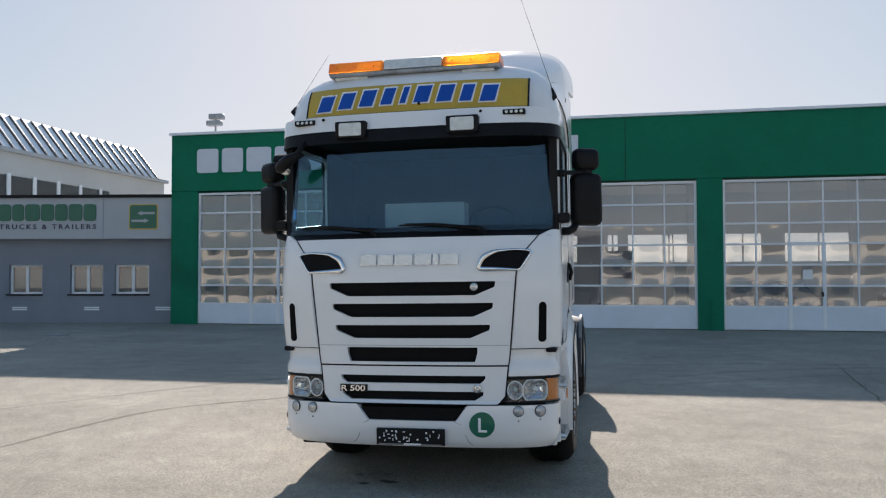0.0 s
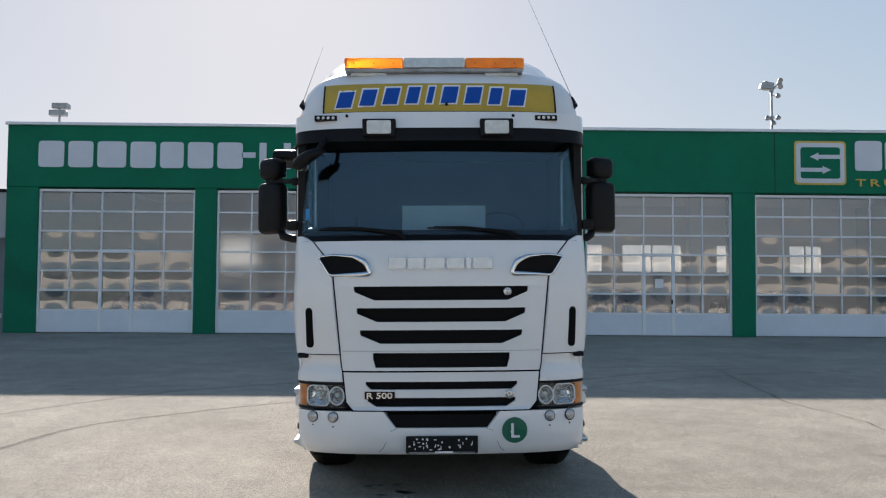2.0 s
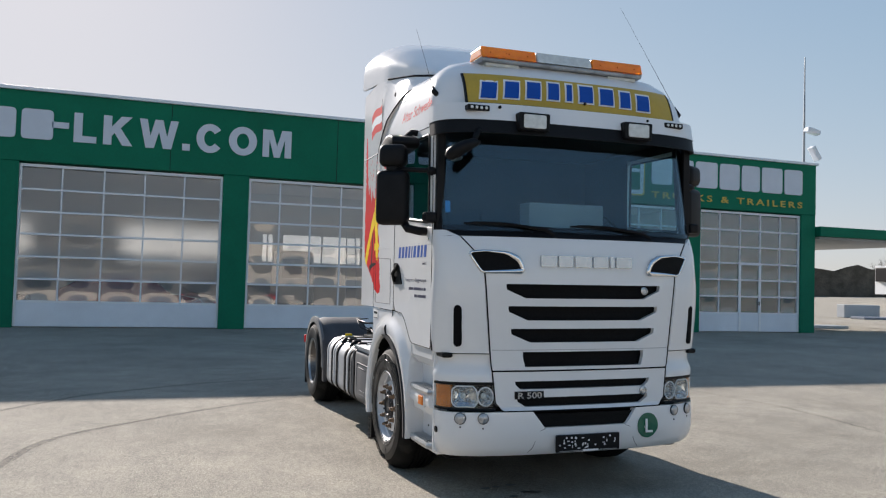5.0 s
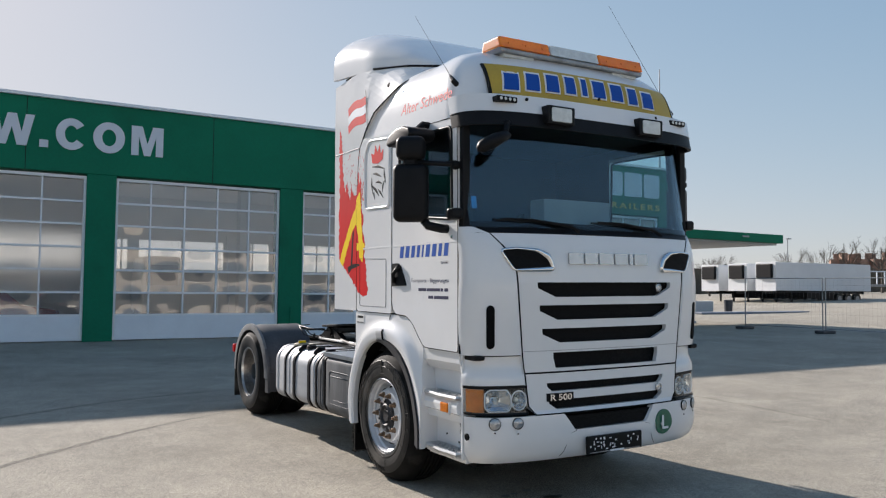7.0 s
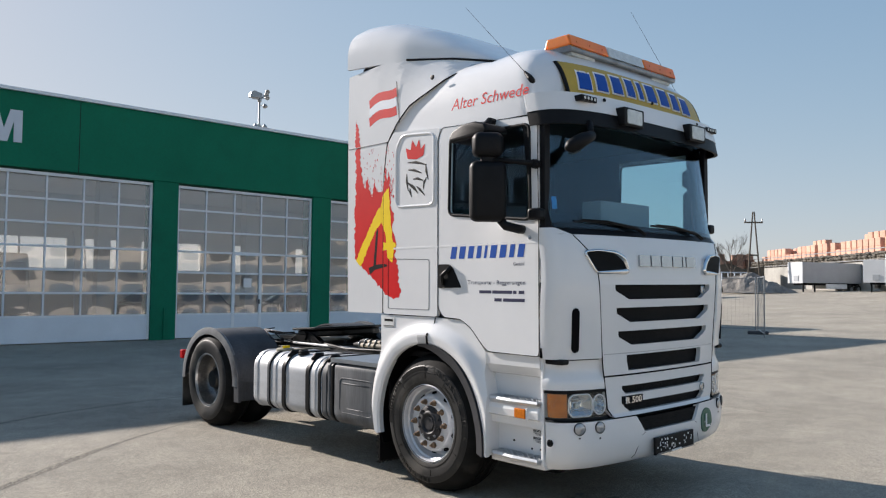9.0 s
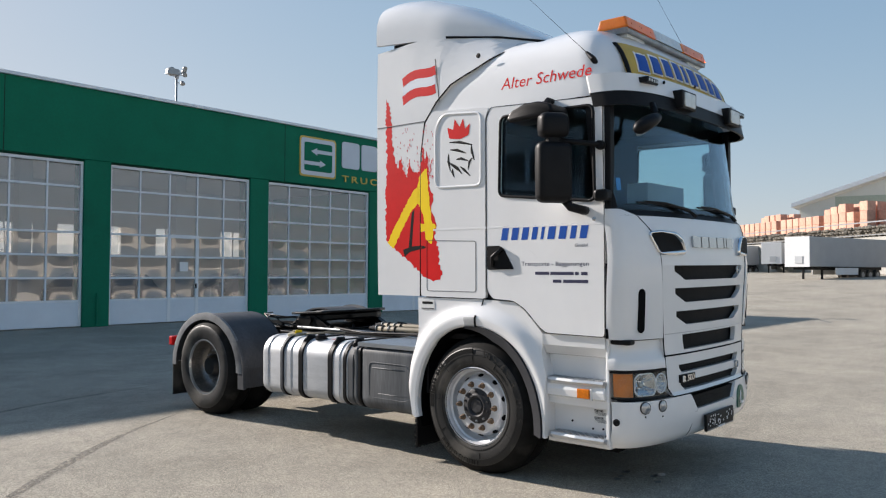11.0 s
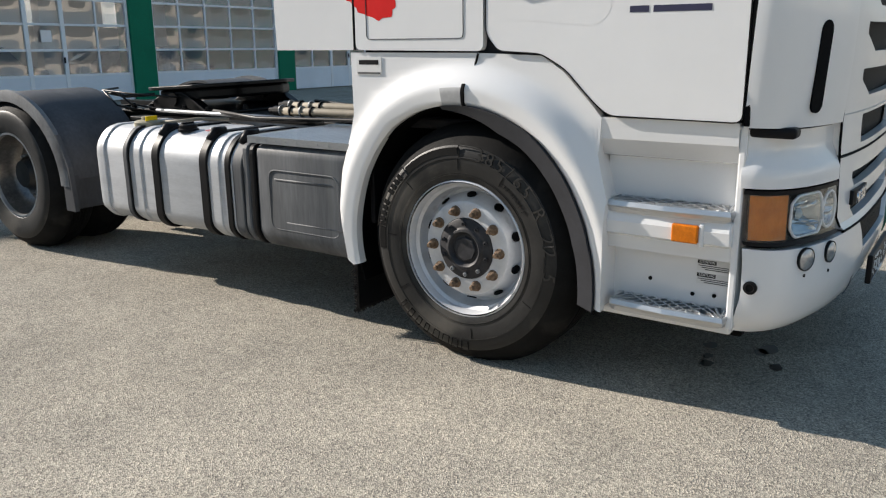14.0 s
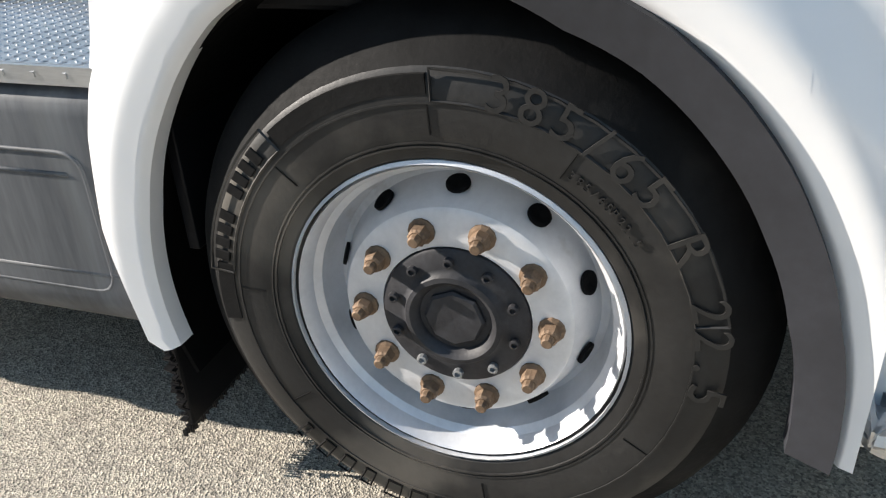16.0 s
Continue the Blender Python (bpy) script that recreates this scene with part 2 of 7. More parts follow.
def box(x0, x1, y0, y1, z0, z1, bev=0.0, seg=2, bm=None):
    bm = bm or bmesh.new()
    r = bmesh.ops.create_cube(bm, size=1, matrix=Matrix.Translation(((x0 + x1) / 2, (y0 + y1) / 2, (z0 + z1) / 2)) @ Matrix.Diagonal((x1 - x0, y1 - y0, z1 - z0, 1)))
    if bev:
        es = list({e for v in r["verts"] for e in v.link_edges})
        bmesh.ops.bevel(bm, geom=es, offset=bev, segments=seg, profile=0.5, affect="EDGES", clamp_overlap=True)
    return bm


def prism(pts, y0, y1, axis="y", bev=0.0, seg=2, bm=None):
    """A polygon in the plane across the axis, drawn out along it. axis y: points are (x, z); x: (y, z); z: (x, y)."""
    bm = bm or bmesh.new()

    def v(p, d):
        return (p[0], d, p[1]) if axis == "y" else (d, p[0], p[1]) if axis == "x" else (p[0], p[1], d)

    a = [bm.verts.new(v(p, y0)) for p in pts]
    c = [bm.verts.new(v(p, y1)) for p in pts]
    fs = [bm.faces.new(a), bm.faces.new(c[::-1])]
    k = len(pts)
    for i in range(k):
        fs.append(bm.faces.new((a[i], c[i], c[(i + 1) % k], a[(i + 1) % k])))
    bmesh.ops.recalc_face_normals(bm, faces=bm.faces)
    if bev:
        es = [e for f in fs[:2] for e in f.edges]
        bmesh.ops.bevel(bm, geom=list(set(es)), offset=bev, segments=seg, profile=0.5, affect="EDGES", clamp_overlap=True)
    return bm


def lathe(profile, seg=32, axis="x", bm=None, closed=False):
    """A profile of (radius, along) turned about the axis."""
    bm = bm or bmesh.new()
    rings = []
    for r, a in profile:
        ring = []
        for i in range(seg):
            t = 2 * math.pi * i / seg
            p = (a, r * math.cos(t), r * math.sin(t)) if axis == "x" else (r * math.cos(t), a, r * math.sin(t)) if axis == "y" else (r * math.cos(t), r * math.sin(t), a)
            ring.append(bm.verts.new(p))
        rings.append(ring)
    pairs = list(zip(rings, rings[1:])) + ([(rings[-1], rings[0])] if closed else [])
    for a, c in pairs:
        for i in range(seg):
            bm.faces.new((a[i], a[(i + 1) % seg], c[(i + 1) % seg], c[i]))
    if not closed:
        bm.faces.new(rings[0])
        bm.faces.new(rings[-1][::-1])
    bmesh.ops.recalc_face_normals(bm, faces=bm.faces)
    return bm


def tube(points, r, seg=8, bm=None):
    """A round bar along points; r: one radius, or one for each point."""
    bm = bm or bmesh.new()
    pts = [Vector(p) for p in points]
    rs = r if isinstance(r, (list, tuple)) else [r] * len(pts)
    rings, up = [], None
    for i, p in enumerate(pts):
        d = (pts[min(i + 1, len(pts) - 1)] - pts[max(i - 1, 0)]).normalized()
        if up is None:
            up = d.orthogonal().normalized()
        up = (up - d * up.dot(d)).normalized()
        side = d.cross(up)
        rings.append([bm.verts.new(p + rs[i] * (math.cos(2 * math.pi * k / seg) * up + math.sin(2 * math.pi * k / seg) * side)) for k in range(seg)])
    for a, c in zip(rings, rings[1:]):
        for k in range(seg):
            bm.faces.new((a[k], a[(k + 1) % seg], c[(k + 1) % seg], c[k]))
    bm.faces.new(rings[0][::-1])
    bm.faces.new(rings[-1])
    return bm


def writing(text, size, depth=0.004, shear=0.0, space=1.0, bold=0.0):
    """A bmesh of built-in lettering in the x-z plane, facing -y, left-aligned at the origin; size: capital height."""
    cu = bpy.data.curves.new("text", "FONT")
    cu.body, cu.size, cu.extrude, cu.shear, cu.space_character, cu.offset, cu.resolution_u = text, size / 0.69, depth / 2, shear, space, bold, 3
    ob = bpy.data.objects.new("text", cu)
    scene.collection.objects.link(ob)
    me = bpy.data.meshes.new_from_object(ob.evaluated_get(bpy.context.evaluated_depsgraph_get()))
    bm = bmesh.new()
    bm.from_mesh(me)
    bpy.data.objects.remove(ob)
    bpy.data.curves.remove(cu)
    bpy.data.meshes.remove(me)
    bm.transform(Matrix.Rotation(radians(90), 4, "X"))
    return bm


def fit_width(bm, width):
    x0, x1 = min(v.co.x for v in bm.verts), max(v.co.x for v in bm.verts)
    bm.transform(Matrix.Diagonal((width / (x1 - x0), 1, 1, 1)) @ Matrix.Translation((-x0, 0, 0)))
    return bm


# ---- ground ----
def rise(x, y):
    """The yard is level round the workshop and climbs gently beyond it."""
    q = max(0.0, x - 26 - 0.45 * y)
    return min(2.6, 0.026 * q * min(1, q / 20))


gb = bmesh.new()
steps = [-700, -200, -60, -20] + list(range(0, 24, 12)) + [24 + 4 * i for i in range(30)] + [150, 180, 220, 300, 450, 700]
ysteps = [-700, -200, -80] + [-60 + 6 * i for i in range(34)] + [160, 200, 300, 450, 700]
grid = [[gb.verts.new((x, y, rise(x, y))) for y in ysteps] for x in steps]
for a, c in zip(grid, grid[1:]):
    for k in range(len(ysteps) - 1):
        gb.faces.new((a[k], c[k], c[k + 1], a[k + 1]))
tagged(part("ground", gb, ASPHALT), "weathered grey asphalt yard with fine stones and tyre marks", "ground", kind="structure")

# ---- plain unseen wall closing the yard opposite the workshop, added for pane reflections ----
tagged(part("unseen_reflection_wall", box(-90, 70, -62.4, -62, -0.5, 5.4), mat("pale_unseen_wall", (0.56, 0.52, 0.46), 0.85, vary=0.22, scale=0.25, fine=2.0)), "long pale unseen wall added for reflections and bounce", "wall", kind="structure")

# ---- workshop ----
FY, ROOF, SOFFIT = 18.77, 6.45, 4.48
DOORS = [(-12.2, -7.40, 1), (-6.73, -1.42, 0), (-0.68, 3.95, 0), (4.68, 9.27, 1), (9.98, 14.55, 0), (15.25, 19.83, 1)]
X0, X1 = -13.17, 20.5
workshop = thing("workshop_building", "long flat-roofed workshop in green metal cladding with white sectional doors", "building")
part("fascia", box(X0, X1, FY - 0.12, FY + 0.5, SOFFIT, ROOF - 0.06, 0.02), GREEN, workshop, "dark green metal fascia band")
part("roof_edge", box(X0 - 0.05, X1 + 0.05, FY - 0.2, FY + 0.6, ROOF - 0.06, ROOF + 0.03, 0.01), FRAME_WHITE, workshop, "pale metal roof edge")
part("roof", box(X0, X1, FY + 0.6, FY + 16, ROOF - 0.3, ROOF - 0.08), PANEL_GREY, workshop)
edges = [X0] + [v for a, c, _ in DOORS for v in (a, c)] + [X1]
for a, c in zip(edges[::2], edges[1::2]):
    part("pillar", box(a, c, FY - 0.1, FY + 0.5, 0, SOFFIT, 0.01), GREEN, workshop)


def garage_door(a, c, wicket, clouded=False):
    d = thing("sectional_door", "closed white sectional garage door with " + ("clouded" if clouded else "clear") + " panes" + (" and a wicket door" if wicket else ""), "garage door", group="workshop doors")
    z0, zp, z1, fr = 0.03, 0.70, SOFFIT - 0.05, 0.07
    y0, y1 = FY, FY + 0.06
    cols = [a + (c - a) * i / 5 for i in range(6)]
    rows = [zp + (z1 - 0.08 - zp) * i / 6 for i in range(7)]
    part("bottom_panel", box(a + 0.02, c - 0.02, y0, y1, z0, zp - 0.02, 0.006), DOOR_WHITE, d)
    for x0, x1 in ((a, a + fr), (c - fr, c)):
        part("jamb", box(x0, x1, y0 - 0.02, y1 + 0.02, z0, z1, 0.005), FRAME_WHITE, d)
    part("head", box(a + fr, c - fr, y0 - 0.02, y1 + 0.02, z1 - 0.08, z1, 0.005), FRAME_WHITE, d)
    for z in rows[:-1]:
        part("rail", box(a + fr, c - fr, y0 - 0.005, y1, z - 0.025, z + 0.03, 0.004), FRAME_WHITE, d)
    for i, x in enumerate(cols[1:-1]):
        part("mullion", box(x - 0.022, x + 0.022, y0 - 0.003, y1, zp, z1 - 0.08, 0.004), FRAME_WHITE, d)
    for i in range(5):
        for j in range(6):
            x0, x1 = cols[i] + (fr if i == 0 else 0.02), cols[i + 1] - (fr if i == 4 else 0.02)
            bm = bmesh.new()
            bmesh.ops.create_grid(bm, x_segments=10, y_segments=8, size=0.5)
            amp, sk = (random.uniform(0.004, 0.020) if j < 3 else random.uniform(-0.004, 0.007)), random.uniform(-1.5, 1.5)
            for v in bm.verts:
                px, py = v.co.x, v.co.y
                bulge = amp * math.cos(px * math.pi) * math.cos(py * math.pi) + (0.0016 if j < 3 else 0.0006) * noise.noise((px * 2.5 + i * 7 + a, py * 2.5 + j * 5, sk))
                v.co = Vector(((x0 + x1) / 2 + px * (x1 - x0), y0 + 0.03 + bulge, (rows[j] + rows[j + 1]) / 2 + py * (rows[j + 1] - rows[j] - 0.055)))
            o = part("pane", bm, DOOR_FROST if clouded and j else DOOR_GLASS, d, smooth=60)
            o.visible_shadow = False
    if wicket:
        x0, x1 = cols[2], cols[3]
        for x in (x0, x1):
            part("wicket_stile", box(x - 0.05, x + 0.05, y0 - 0.02, y0 + 0.03, z0, rows[3] + 0.05, 0.004), FRAME_WHITE, d)
        part("wicket_head", box(x0 + 0.05, x1 - 0.05, y0 - 0.02, y0 + 0.03, rows[3] - 0.05, rows[3] + 0.05, 0.004), FRAME_WHITE, d)
        part("door_handle", box(x1 - 0.07, x1 - 0.03, y0 - 0.06, y0 - 0.022, 1.0, 1.14, 0.006), BLACK, d)
    return d


for a, c, w in DOORS:
    garage_door(a, c, w, a == -6.73)

# ---- tractor unit ----
CHROME = mat("chrome", (0.75, 0.76, 0.77), 0.12, metal=1.0, vary=0.03)
ALU = mat("brushed_aluminium", (0.56, 0.57, 0.58), 0.33, metal=0.9, vary=0.12, scale=3, fine=40, stretch=(1, 1, 8))
STEEL = mat("grey_steel_paint", (0.30, 0.31, 0.32), 0.4, metal=0.6, vary=0.2, scale=8, fine=60, dirt=(0.12, 0.11, 0.10), dirt_at=0.6)
RIM = mat("silver_rim_paint", (0.60, 0.61, 0.63), 0.38, metal=0.25, vary=0.1, scale=12, fine=80, dirt=(0.20, 0.18, 0.15), dirt_at=0.66)
RUST = mat("rusty_nut", (0.16, 0.105, 0.065), 0.7, metal=0.3, vary=0.35, scale=40, fine=200, bump=0.0006)
GREY_PLASTIC = mat("weathered_grey_plastic", (0.058, 0.060, 0.066), 0.6, vary=0.3, scale=4, fine=60, dirt=(0.13, 0.13, 0.13), dirt_at=0.55, stretch=(1, 1, 0.35), spec=0.3)
ARCH_GREY = mat("dark_arch_plastic", (0.024, 0.025, 0.030), 0.55, spec=0.4, vary=0.2, scale=6, fine=60)
WORN_GREY = mat("sun_bleached_plastic", (0.17, 0.175, 0.18), 0.65, vary=0.25, scale=5, fine=60, dirt=(0.07, 0.07, 0.075), dirt_at=0.56, spec=0.3)
HUB_BLACK = mat("dusty_hub_black", (0.028, 0.028, 0.031), 0.55, vary=0.35, scale=18, fine=120, bump=0.0006, spec=0.3)
BOX_GREY = mat("streaked_grey_plastic", (0.092, 0.097, 0.104), 0.6, vary=0.35, scale=7, fine=50, dirt=(0.16, 0.165, 0.165), dirt_at=0.52, stretch=(1, 1, 0.12), spec=0.3)
GREASE = mat("greasy_black_steel", (0.008, 0.008, 0.008), 0.4, vary=0.3, scale=14, fine=90, spec=0.3)
ORANGE = mat("orange_lens", (0.64, 0.17, 0.006), 0.3, vary=0.22, scale=22, fine=140, coat=0.15, spec=0.25, bump=0.0015)
AMBER = mat("amber_beacon", (1.0, 0.27, 0.008), 0.3, vary=0.15, scale=16, fine=60, coat=0.3)
AMBER.node_tree.nodes["Principled BSDF"].inputs["Transmission Weight"].default_value = 0.55
RED = mat("red_decal", (0.62, 0.010, 0.010), 0.45, vary=0.06, spec=0.15)
YELLOW = mat("yellow_decal", (0.90, 0.62, 0.012), 0.45, vary=0.05, spec=0.15)
SIGN_OCHRE = mat("ochre_sign", (0.50, 0.33, 0.035), 0.35, vary=0.08, scale=3)
BLUE = mat("blue_lettering", (0.010, 0.075, 0.36), 0.45, vary=0.05, spec=0.2)
NAVY = mat("navy_lettering", (0.03, 0.03, 0.07), 0.4, vary=0.05)
LETTER_WHITE = mat("white_lettering", (0.8, 0.8, 0.8), 0.4, vary=0.03)
DECAL_GREEN = mat("green_sticker", (0.005, 0.12, 0.07), 0.35, vary=0.05)
LINING = mat("cab_lining", (0.022, 0.022, 0.028), 0.85, vary=0.15)
PALE_CLOTH = mat("pale_bunk_cloth", (0.30, 0.31, 0.33), 0.9, vary=0.1)
LENS = glass("lamp_lens", (0.93, 0.95, 0.96), thin=True)
SCREEN = glass("tinted_windscreen", (0.80, 0.91, 0.93), ior=1.6, thin=True, sheen=(0.68, 0.84, 1.0))
LAMP_BOWL = mat("lamp_reflector", (0.58, 0.59, 0.60), 0.10, metal=1.0, vary=0.05)
LAMP_FACE = mat("frosted_lamp_glass", (0.62, 0.64, 0.62), 0.25, vary=0.12, scale=20, fine=90, coat=0.5)
LAMP_BACK = mat("lamp_housing", (0.72, 0.73, 0.74), 0.3, metal=0.15, vary=0.1)
FOG_LENS = mat("fog_lens", (0.40, 0.41, 0.42), 0.18, metal=0.55, vary=0.25, scale=60, fine=160, coat=0.6)
BADGE = mat("satin_chrome", (0.50, 0.505, 0.51), 0.22, metal=1.0, vary=0.08, scale=12)
TANK_ALU = mat("tank_aluminium", (0.50, 0.51, 0.525), 0.48, metal=0.3, vary=0.1, scale=2.5, fine=30, stretch=(1, 1, 6), dirt=(0.42, 0.42, 0.42), dirt_at=0.6)
# near-black: the deep shade inside the arch is put into this colour
LINER = mat("shaded_arch_liner", (0.004, 0.004, 0.004), 0.8, vary=0.4, scale=6, fine=60, spec=0.06)
PAPER = mat("white_notice", (0.66, 0.66, 0.65), 0.5, vary=0.05)
REAR_RIM = mat("worn_dark_rim", (0.22, 0.205, 0.19), 0.32, metal=0.8, vary=0.35, scale=9, fine=60, dirt=(0.17, 0.15, 0.13), dirt_at=0.6)
CLIP_GREY = mat("pale_grey_clip", (0.42, 0.42, 0.42), 0.5, vary=0.1)
MESH_BLACK = mat("black_grille_mesh", (0.0045, 0.0045, 0.005), 0.6, vary=0.3, scale=60, fine=260, bump=0.003, spec=0.12)
COUPLING = mat("grease_blackened_steel", (0.0035, 0.0035, 0.0038), 0.38, vary=0.4, scale=20, fine=80, bump=0.0012, spec=0.22)
FADED_RED = mat("faded_red_sticker", (0.42, 0.13, 0.14), 0.6, vary=0.2, scale=30)
SENSOR = mat("yellowed_plastic", (0.30, 0.27, 0.19), 0.5, vary=0.2, scale=20, dirt=(0.12, 0.11, 0.09), dirt_at=0.55)
HOSE = mat("grey_tan_hose", (0.22, 0.19, 0.14), 0.7, vary=0.2)

truck = thing("tractor_unit", "white two-axle tractor unit with orange beacon bar and red side decals", "truck", pose(-0.012, 0, 0.006, 0, -0.7, 0))
NP = 2.6


def wz(z):
    return float(np.interp(z, (0.33, 0.42, 0.9, 1.1, 1.5, 2.75, 2.95, 3.1), (1.05, 1.085, 1.09, 1.105, 1.115, 1.115, 1.10, 1.06)))


def fz(z):
    return float(np.interp(z, (0.33, 0.38, 0.5, 0.66, 0.7, 0.95, 1.1, 1.6, 1.8, 1.93, 1.99, 2.72, 2.9), (0.07, 0.025, 0.0, 0.005, 0.025, 0.03, 0.03, 0.008, 0.02, 0.06, 0.10, 0.185, 0.19)))


CL = 0.29


def face(x, z, off=0.0):
    """A point of the curved front at x, z, pushed forward by off."""
    q = min(0.995, abs(x) / wz(z))
    return Vector((x, fz(z) + CL * (1 - (1 - q**NP) ** (1 / NP)) - off, z))


def wrap(th, z, off=0.0, side=-1):
    """A point of the front and its rounded corner: th 0 is the middle, 1 the end at the side."""
    a = th * math.pi / 2
    w = wz(z) + off
    return Vector((side * w * math.sin(a) ** (2 / NP), fz(z) - off + (CL + off) * (1 - max(0, math.cos(a)) ** (2 / NP)), z))


def th_of(x, z):
    return math.asin(min(1, abs(x) / wz(z)) ** (NP / 2)) / (math.pi / 2)


def slab(outer, inner, na, nb, bm=None):
    """A closed sheet between two surfaces, both functions of a, b in 0..1."""
    bm = bm or bmesh.new()
    o = [[bm.verts.new(outer(i / na, j / nb)) for j in range(nb + 1)] for i in range(na + 1)]
    k = [[bm.verts.new(inner(i / na, j / nb)) for j in range(nb + 1)] for i in range(na + 1)]
    for i in range(na):
        for j in range(nb):
            bm.faces.new((o[i][j], o[i + 1][j], o[i + 1][j + 1], o[i][j + 1]))
            bm.faces.new((k[i][j], k[i][j + 1], k[i + 1][j + 1], k[i + 1][j]))
    for i in range(na):
        for j in (0, nb):
            bm.faces.new((o[i][j], o[i + 1][j], k[i + 1][j], k[i][j]))
    for j in range(nb):
        for i in (0, na):
            bm.faces.new((o[i][j], o[i][j + 1], k[i][j + 1], k[i][j]))
    bmesh.ops.recalc_face_normals(bm, faces=bm.faces)
    return bm


def front_strip(xa, xb, z0, z1, off=0.0, thick=0.035, na=8, nb=2, bm=None):
    """Part of the front between edges xa(z) and xb(z)."""
    fa = xa if callable(xa) else (lambda z: xa)
    fb = xb if callable(xb) else (lambda z: xb)

    def at(o):
        return lambda a, b: face(fa(z0 + (z1 - z0) * b) * (1 - a) + fb(z0 + (z1 - z0) * b) * a, z0 + (z1 - z0) * b, o)

    return slab(at(off), at(off - thick), na, nb, bm)


def corner_sheet(x0, z0, z1, side, off=0.0, thick=0.03, na=12, nb=8, top=None, bulge=None, t1=1.0):
    """The rounded corner from x0 out to the side; top(a): an upper edge; bulge(b): an outward swell over its height."""
    def at(o):
        def fn(a, b):
            zt = top(a) if top else z1
            z = z0 + (zt - z0) * b
            t0 = th_of(x0(z) if callable(x0) else x0, z)
            return wrap(t0 + (t1 - t0) * a, z, o + (bulge(b) if bulge else 0), side)
        return fn
    return slab(at(off), at(off - thick), na, nb)


def plate(outer, holes, x0, x1):
    """A flat plate across x with holes; points are (y, z)."""
    bm = bmesh.new()
    edges = []
    for loop in (outer, *holes):
        vs = [bm.verts.new((x0, p[0], p[1])) for p in loop]
        edges += [bm.edges.new((vs[i], vs[(i + 1) % len(vs)])) for i in range(len(vs))]
    bmesh.ops.triangle_fill(bm, edges=edges, use_beauty=True)
    r = bmesh.ops.extrude_face_region(bm, geom=list(bm.faces))
    for v in [g for g in r["geom"] if isinstance(g, bmesh.types.BMVert)]:
        v.co.x = x1
    bmesh.ops.recalc_face_normals(bm, faces=bm.faces)
    return bm


def rounded(pts, r=0.03, seg=4):
    """Rounds the corners of a polygon."""
    out, k = [], len(pts)
    for i in range(k):
        p, a, c = Vector(pts[i]), Vector(pts[i - 1]), Vector(pts[(i + 1) % k])
        d0, d1 = (a - p), (c - p)
        q = min(r, d0.length * 0.45, d1.length * 0.45)
        s, e = p + d0.normalized() * q, p + d1.normalized() * q
        for j in range(seg + 1):
            t = j / seg
            out.append(tuple(s * (1 - t) ** 2 + p * 2 * t * (1 - t) + e * t**2))
    return out


def arc(cy, cz, r, a0, a1, k):
    return [(cy + r * math.cos(radians(a0 + (a1 - a0) * i / k)), cz + r * math.sin(radians(a0 + (a1 - a0) * i / k))) for i in range(k + 1)]


# front panel, with real slots
def edge_x(z):
    return float(np.interp(z, (0.67, 0.72, 0.957, 1.0, 1.7, 1.8, 1.925), (0.64, 0.70, 0.725, 0.735, 0.80, 0.85, 0.955)))


def panel_rows(name, z_lo, z_hi, slots, label):
    bm = bmesh.new()
    z = z_lo
    for s0, s1, lo, hi in slots:
        front_strip(lambda q: -edge_x(q), edge_x, z, s0, bm=bm, na=24, nb=3)
        for sg in (-1, 1):
            def cut(q, s0=s0, s1=s1, lo=lo, hi=hi, sg=sg):
                return sg * (lo + (hi - lo) * min(1, (q - s0) / (s1 - s0) / 0.62))
            front_strip(cut, lambda q, sg=sg: sg * edge_x(q), s0, s1, bm=bm, na=6, nb=5)
        z = s1
    front_strip(lambda q: -edge_x(q), edge_x, z, z_hi, bm=bm, na=24, nb=4)
    bmesh.ops.remove_doubles(bm, verts=bm.verts, dist=0.0005)
    bmesh.ops.recalc_face_normals(bm, faces=bm.faces)
    p = part(name, bm, WHITE, truck, label, smooth=28)
    for s0, s1, lo, hi in slots:
        part("grille_mesh", front_strip(-hi - 0.01, hi + 0.01, s0 - 0.012, s1 + 0.012, off=-0.045, thick=0.015, na=18), MESH_BLACK, truck, "recessed black mesh grille")
    return p


panel_rows("bonnet_panel", 0.963, 1.925, [(0.985, 1.094, 0.485, 0.505), (1.162, 1.262, 0.45, 0.60), (1.322, 1.425, 0.475, 0.625), (1.482, 1.585, 0.495, 0.645)], "white bonnet panel with grille slots")
panel_rows("lower_grille_panel", 0.675, 0.951, [(0.70, 0.766, 0.48, 0.545), (0.825, 0.883, 0.52, 0.56)], "white lower grille panel")
# near-black sheet standing in for the shade behind slots and panel gaps
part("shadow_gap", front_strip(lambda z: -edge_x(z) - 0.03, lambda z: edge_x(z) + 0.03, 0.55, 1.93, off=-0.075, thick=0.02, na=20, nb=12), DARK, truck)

for sg in (-1, 1):
    part("bonnet_seam", tube([face(sg * (edge_x(z) + 0.006), z, -0.001) for z in [0.69 + 1.23 * i / 28 for i in range(29)]], 0.0045, 5), DARK, truck)
part("bonnet_seam", tube([face(-0.73 + 1.46 * i / 30, 0.957, -0.001) for i in range(31)], 0.006, 5), DARK, truck)
part("bonnet_seam", tube([face(-0.66 + 1.32 * i / 30, 0.671, -0.001) for i in range(31)], 0.006, 5), DARK, truck)
part("bonnet_crease", tube([face(-0.735 + 1.47 * i / 30, 1.108, -0.0015) for i in range(31)], 0.0035, 5), CLIP_GREY, truck)

# bumper
bb = bmesh.new()


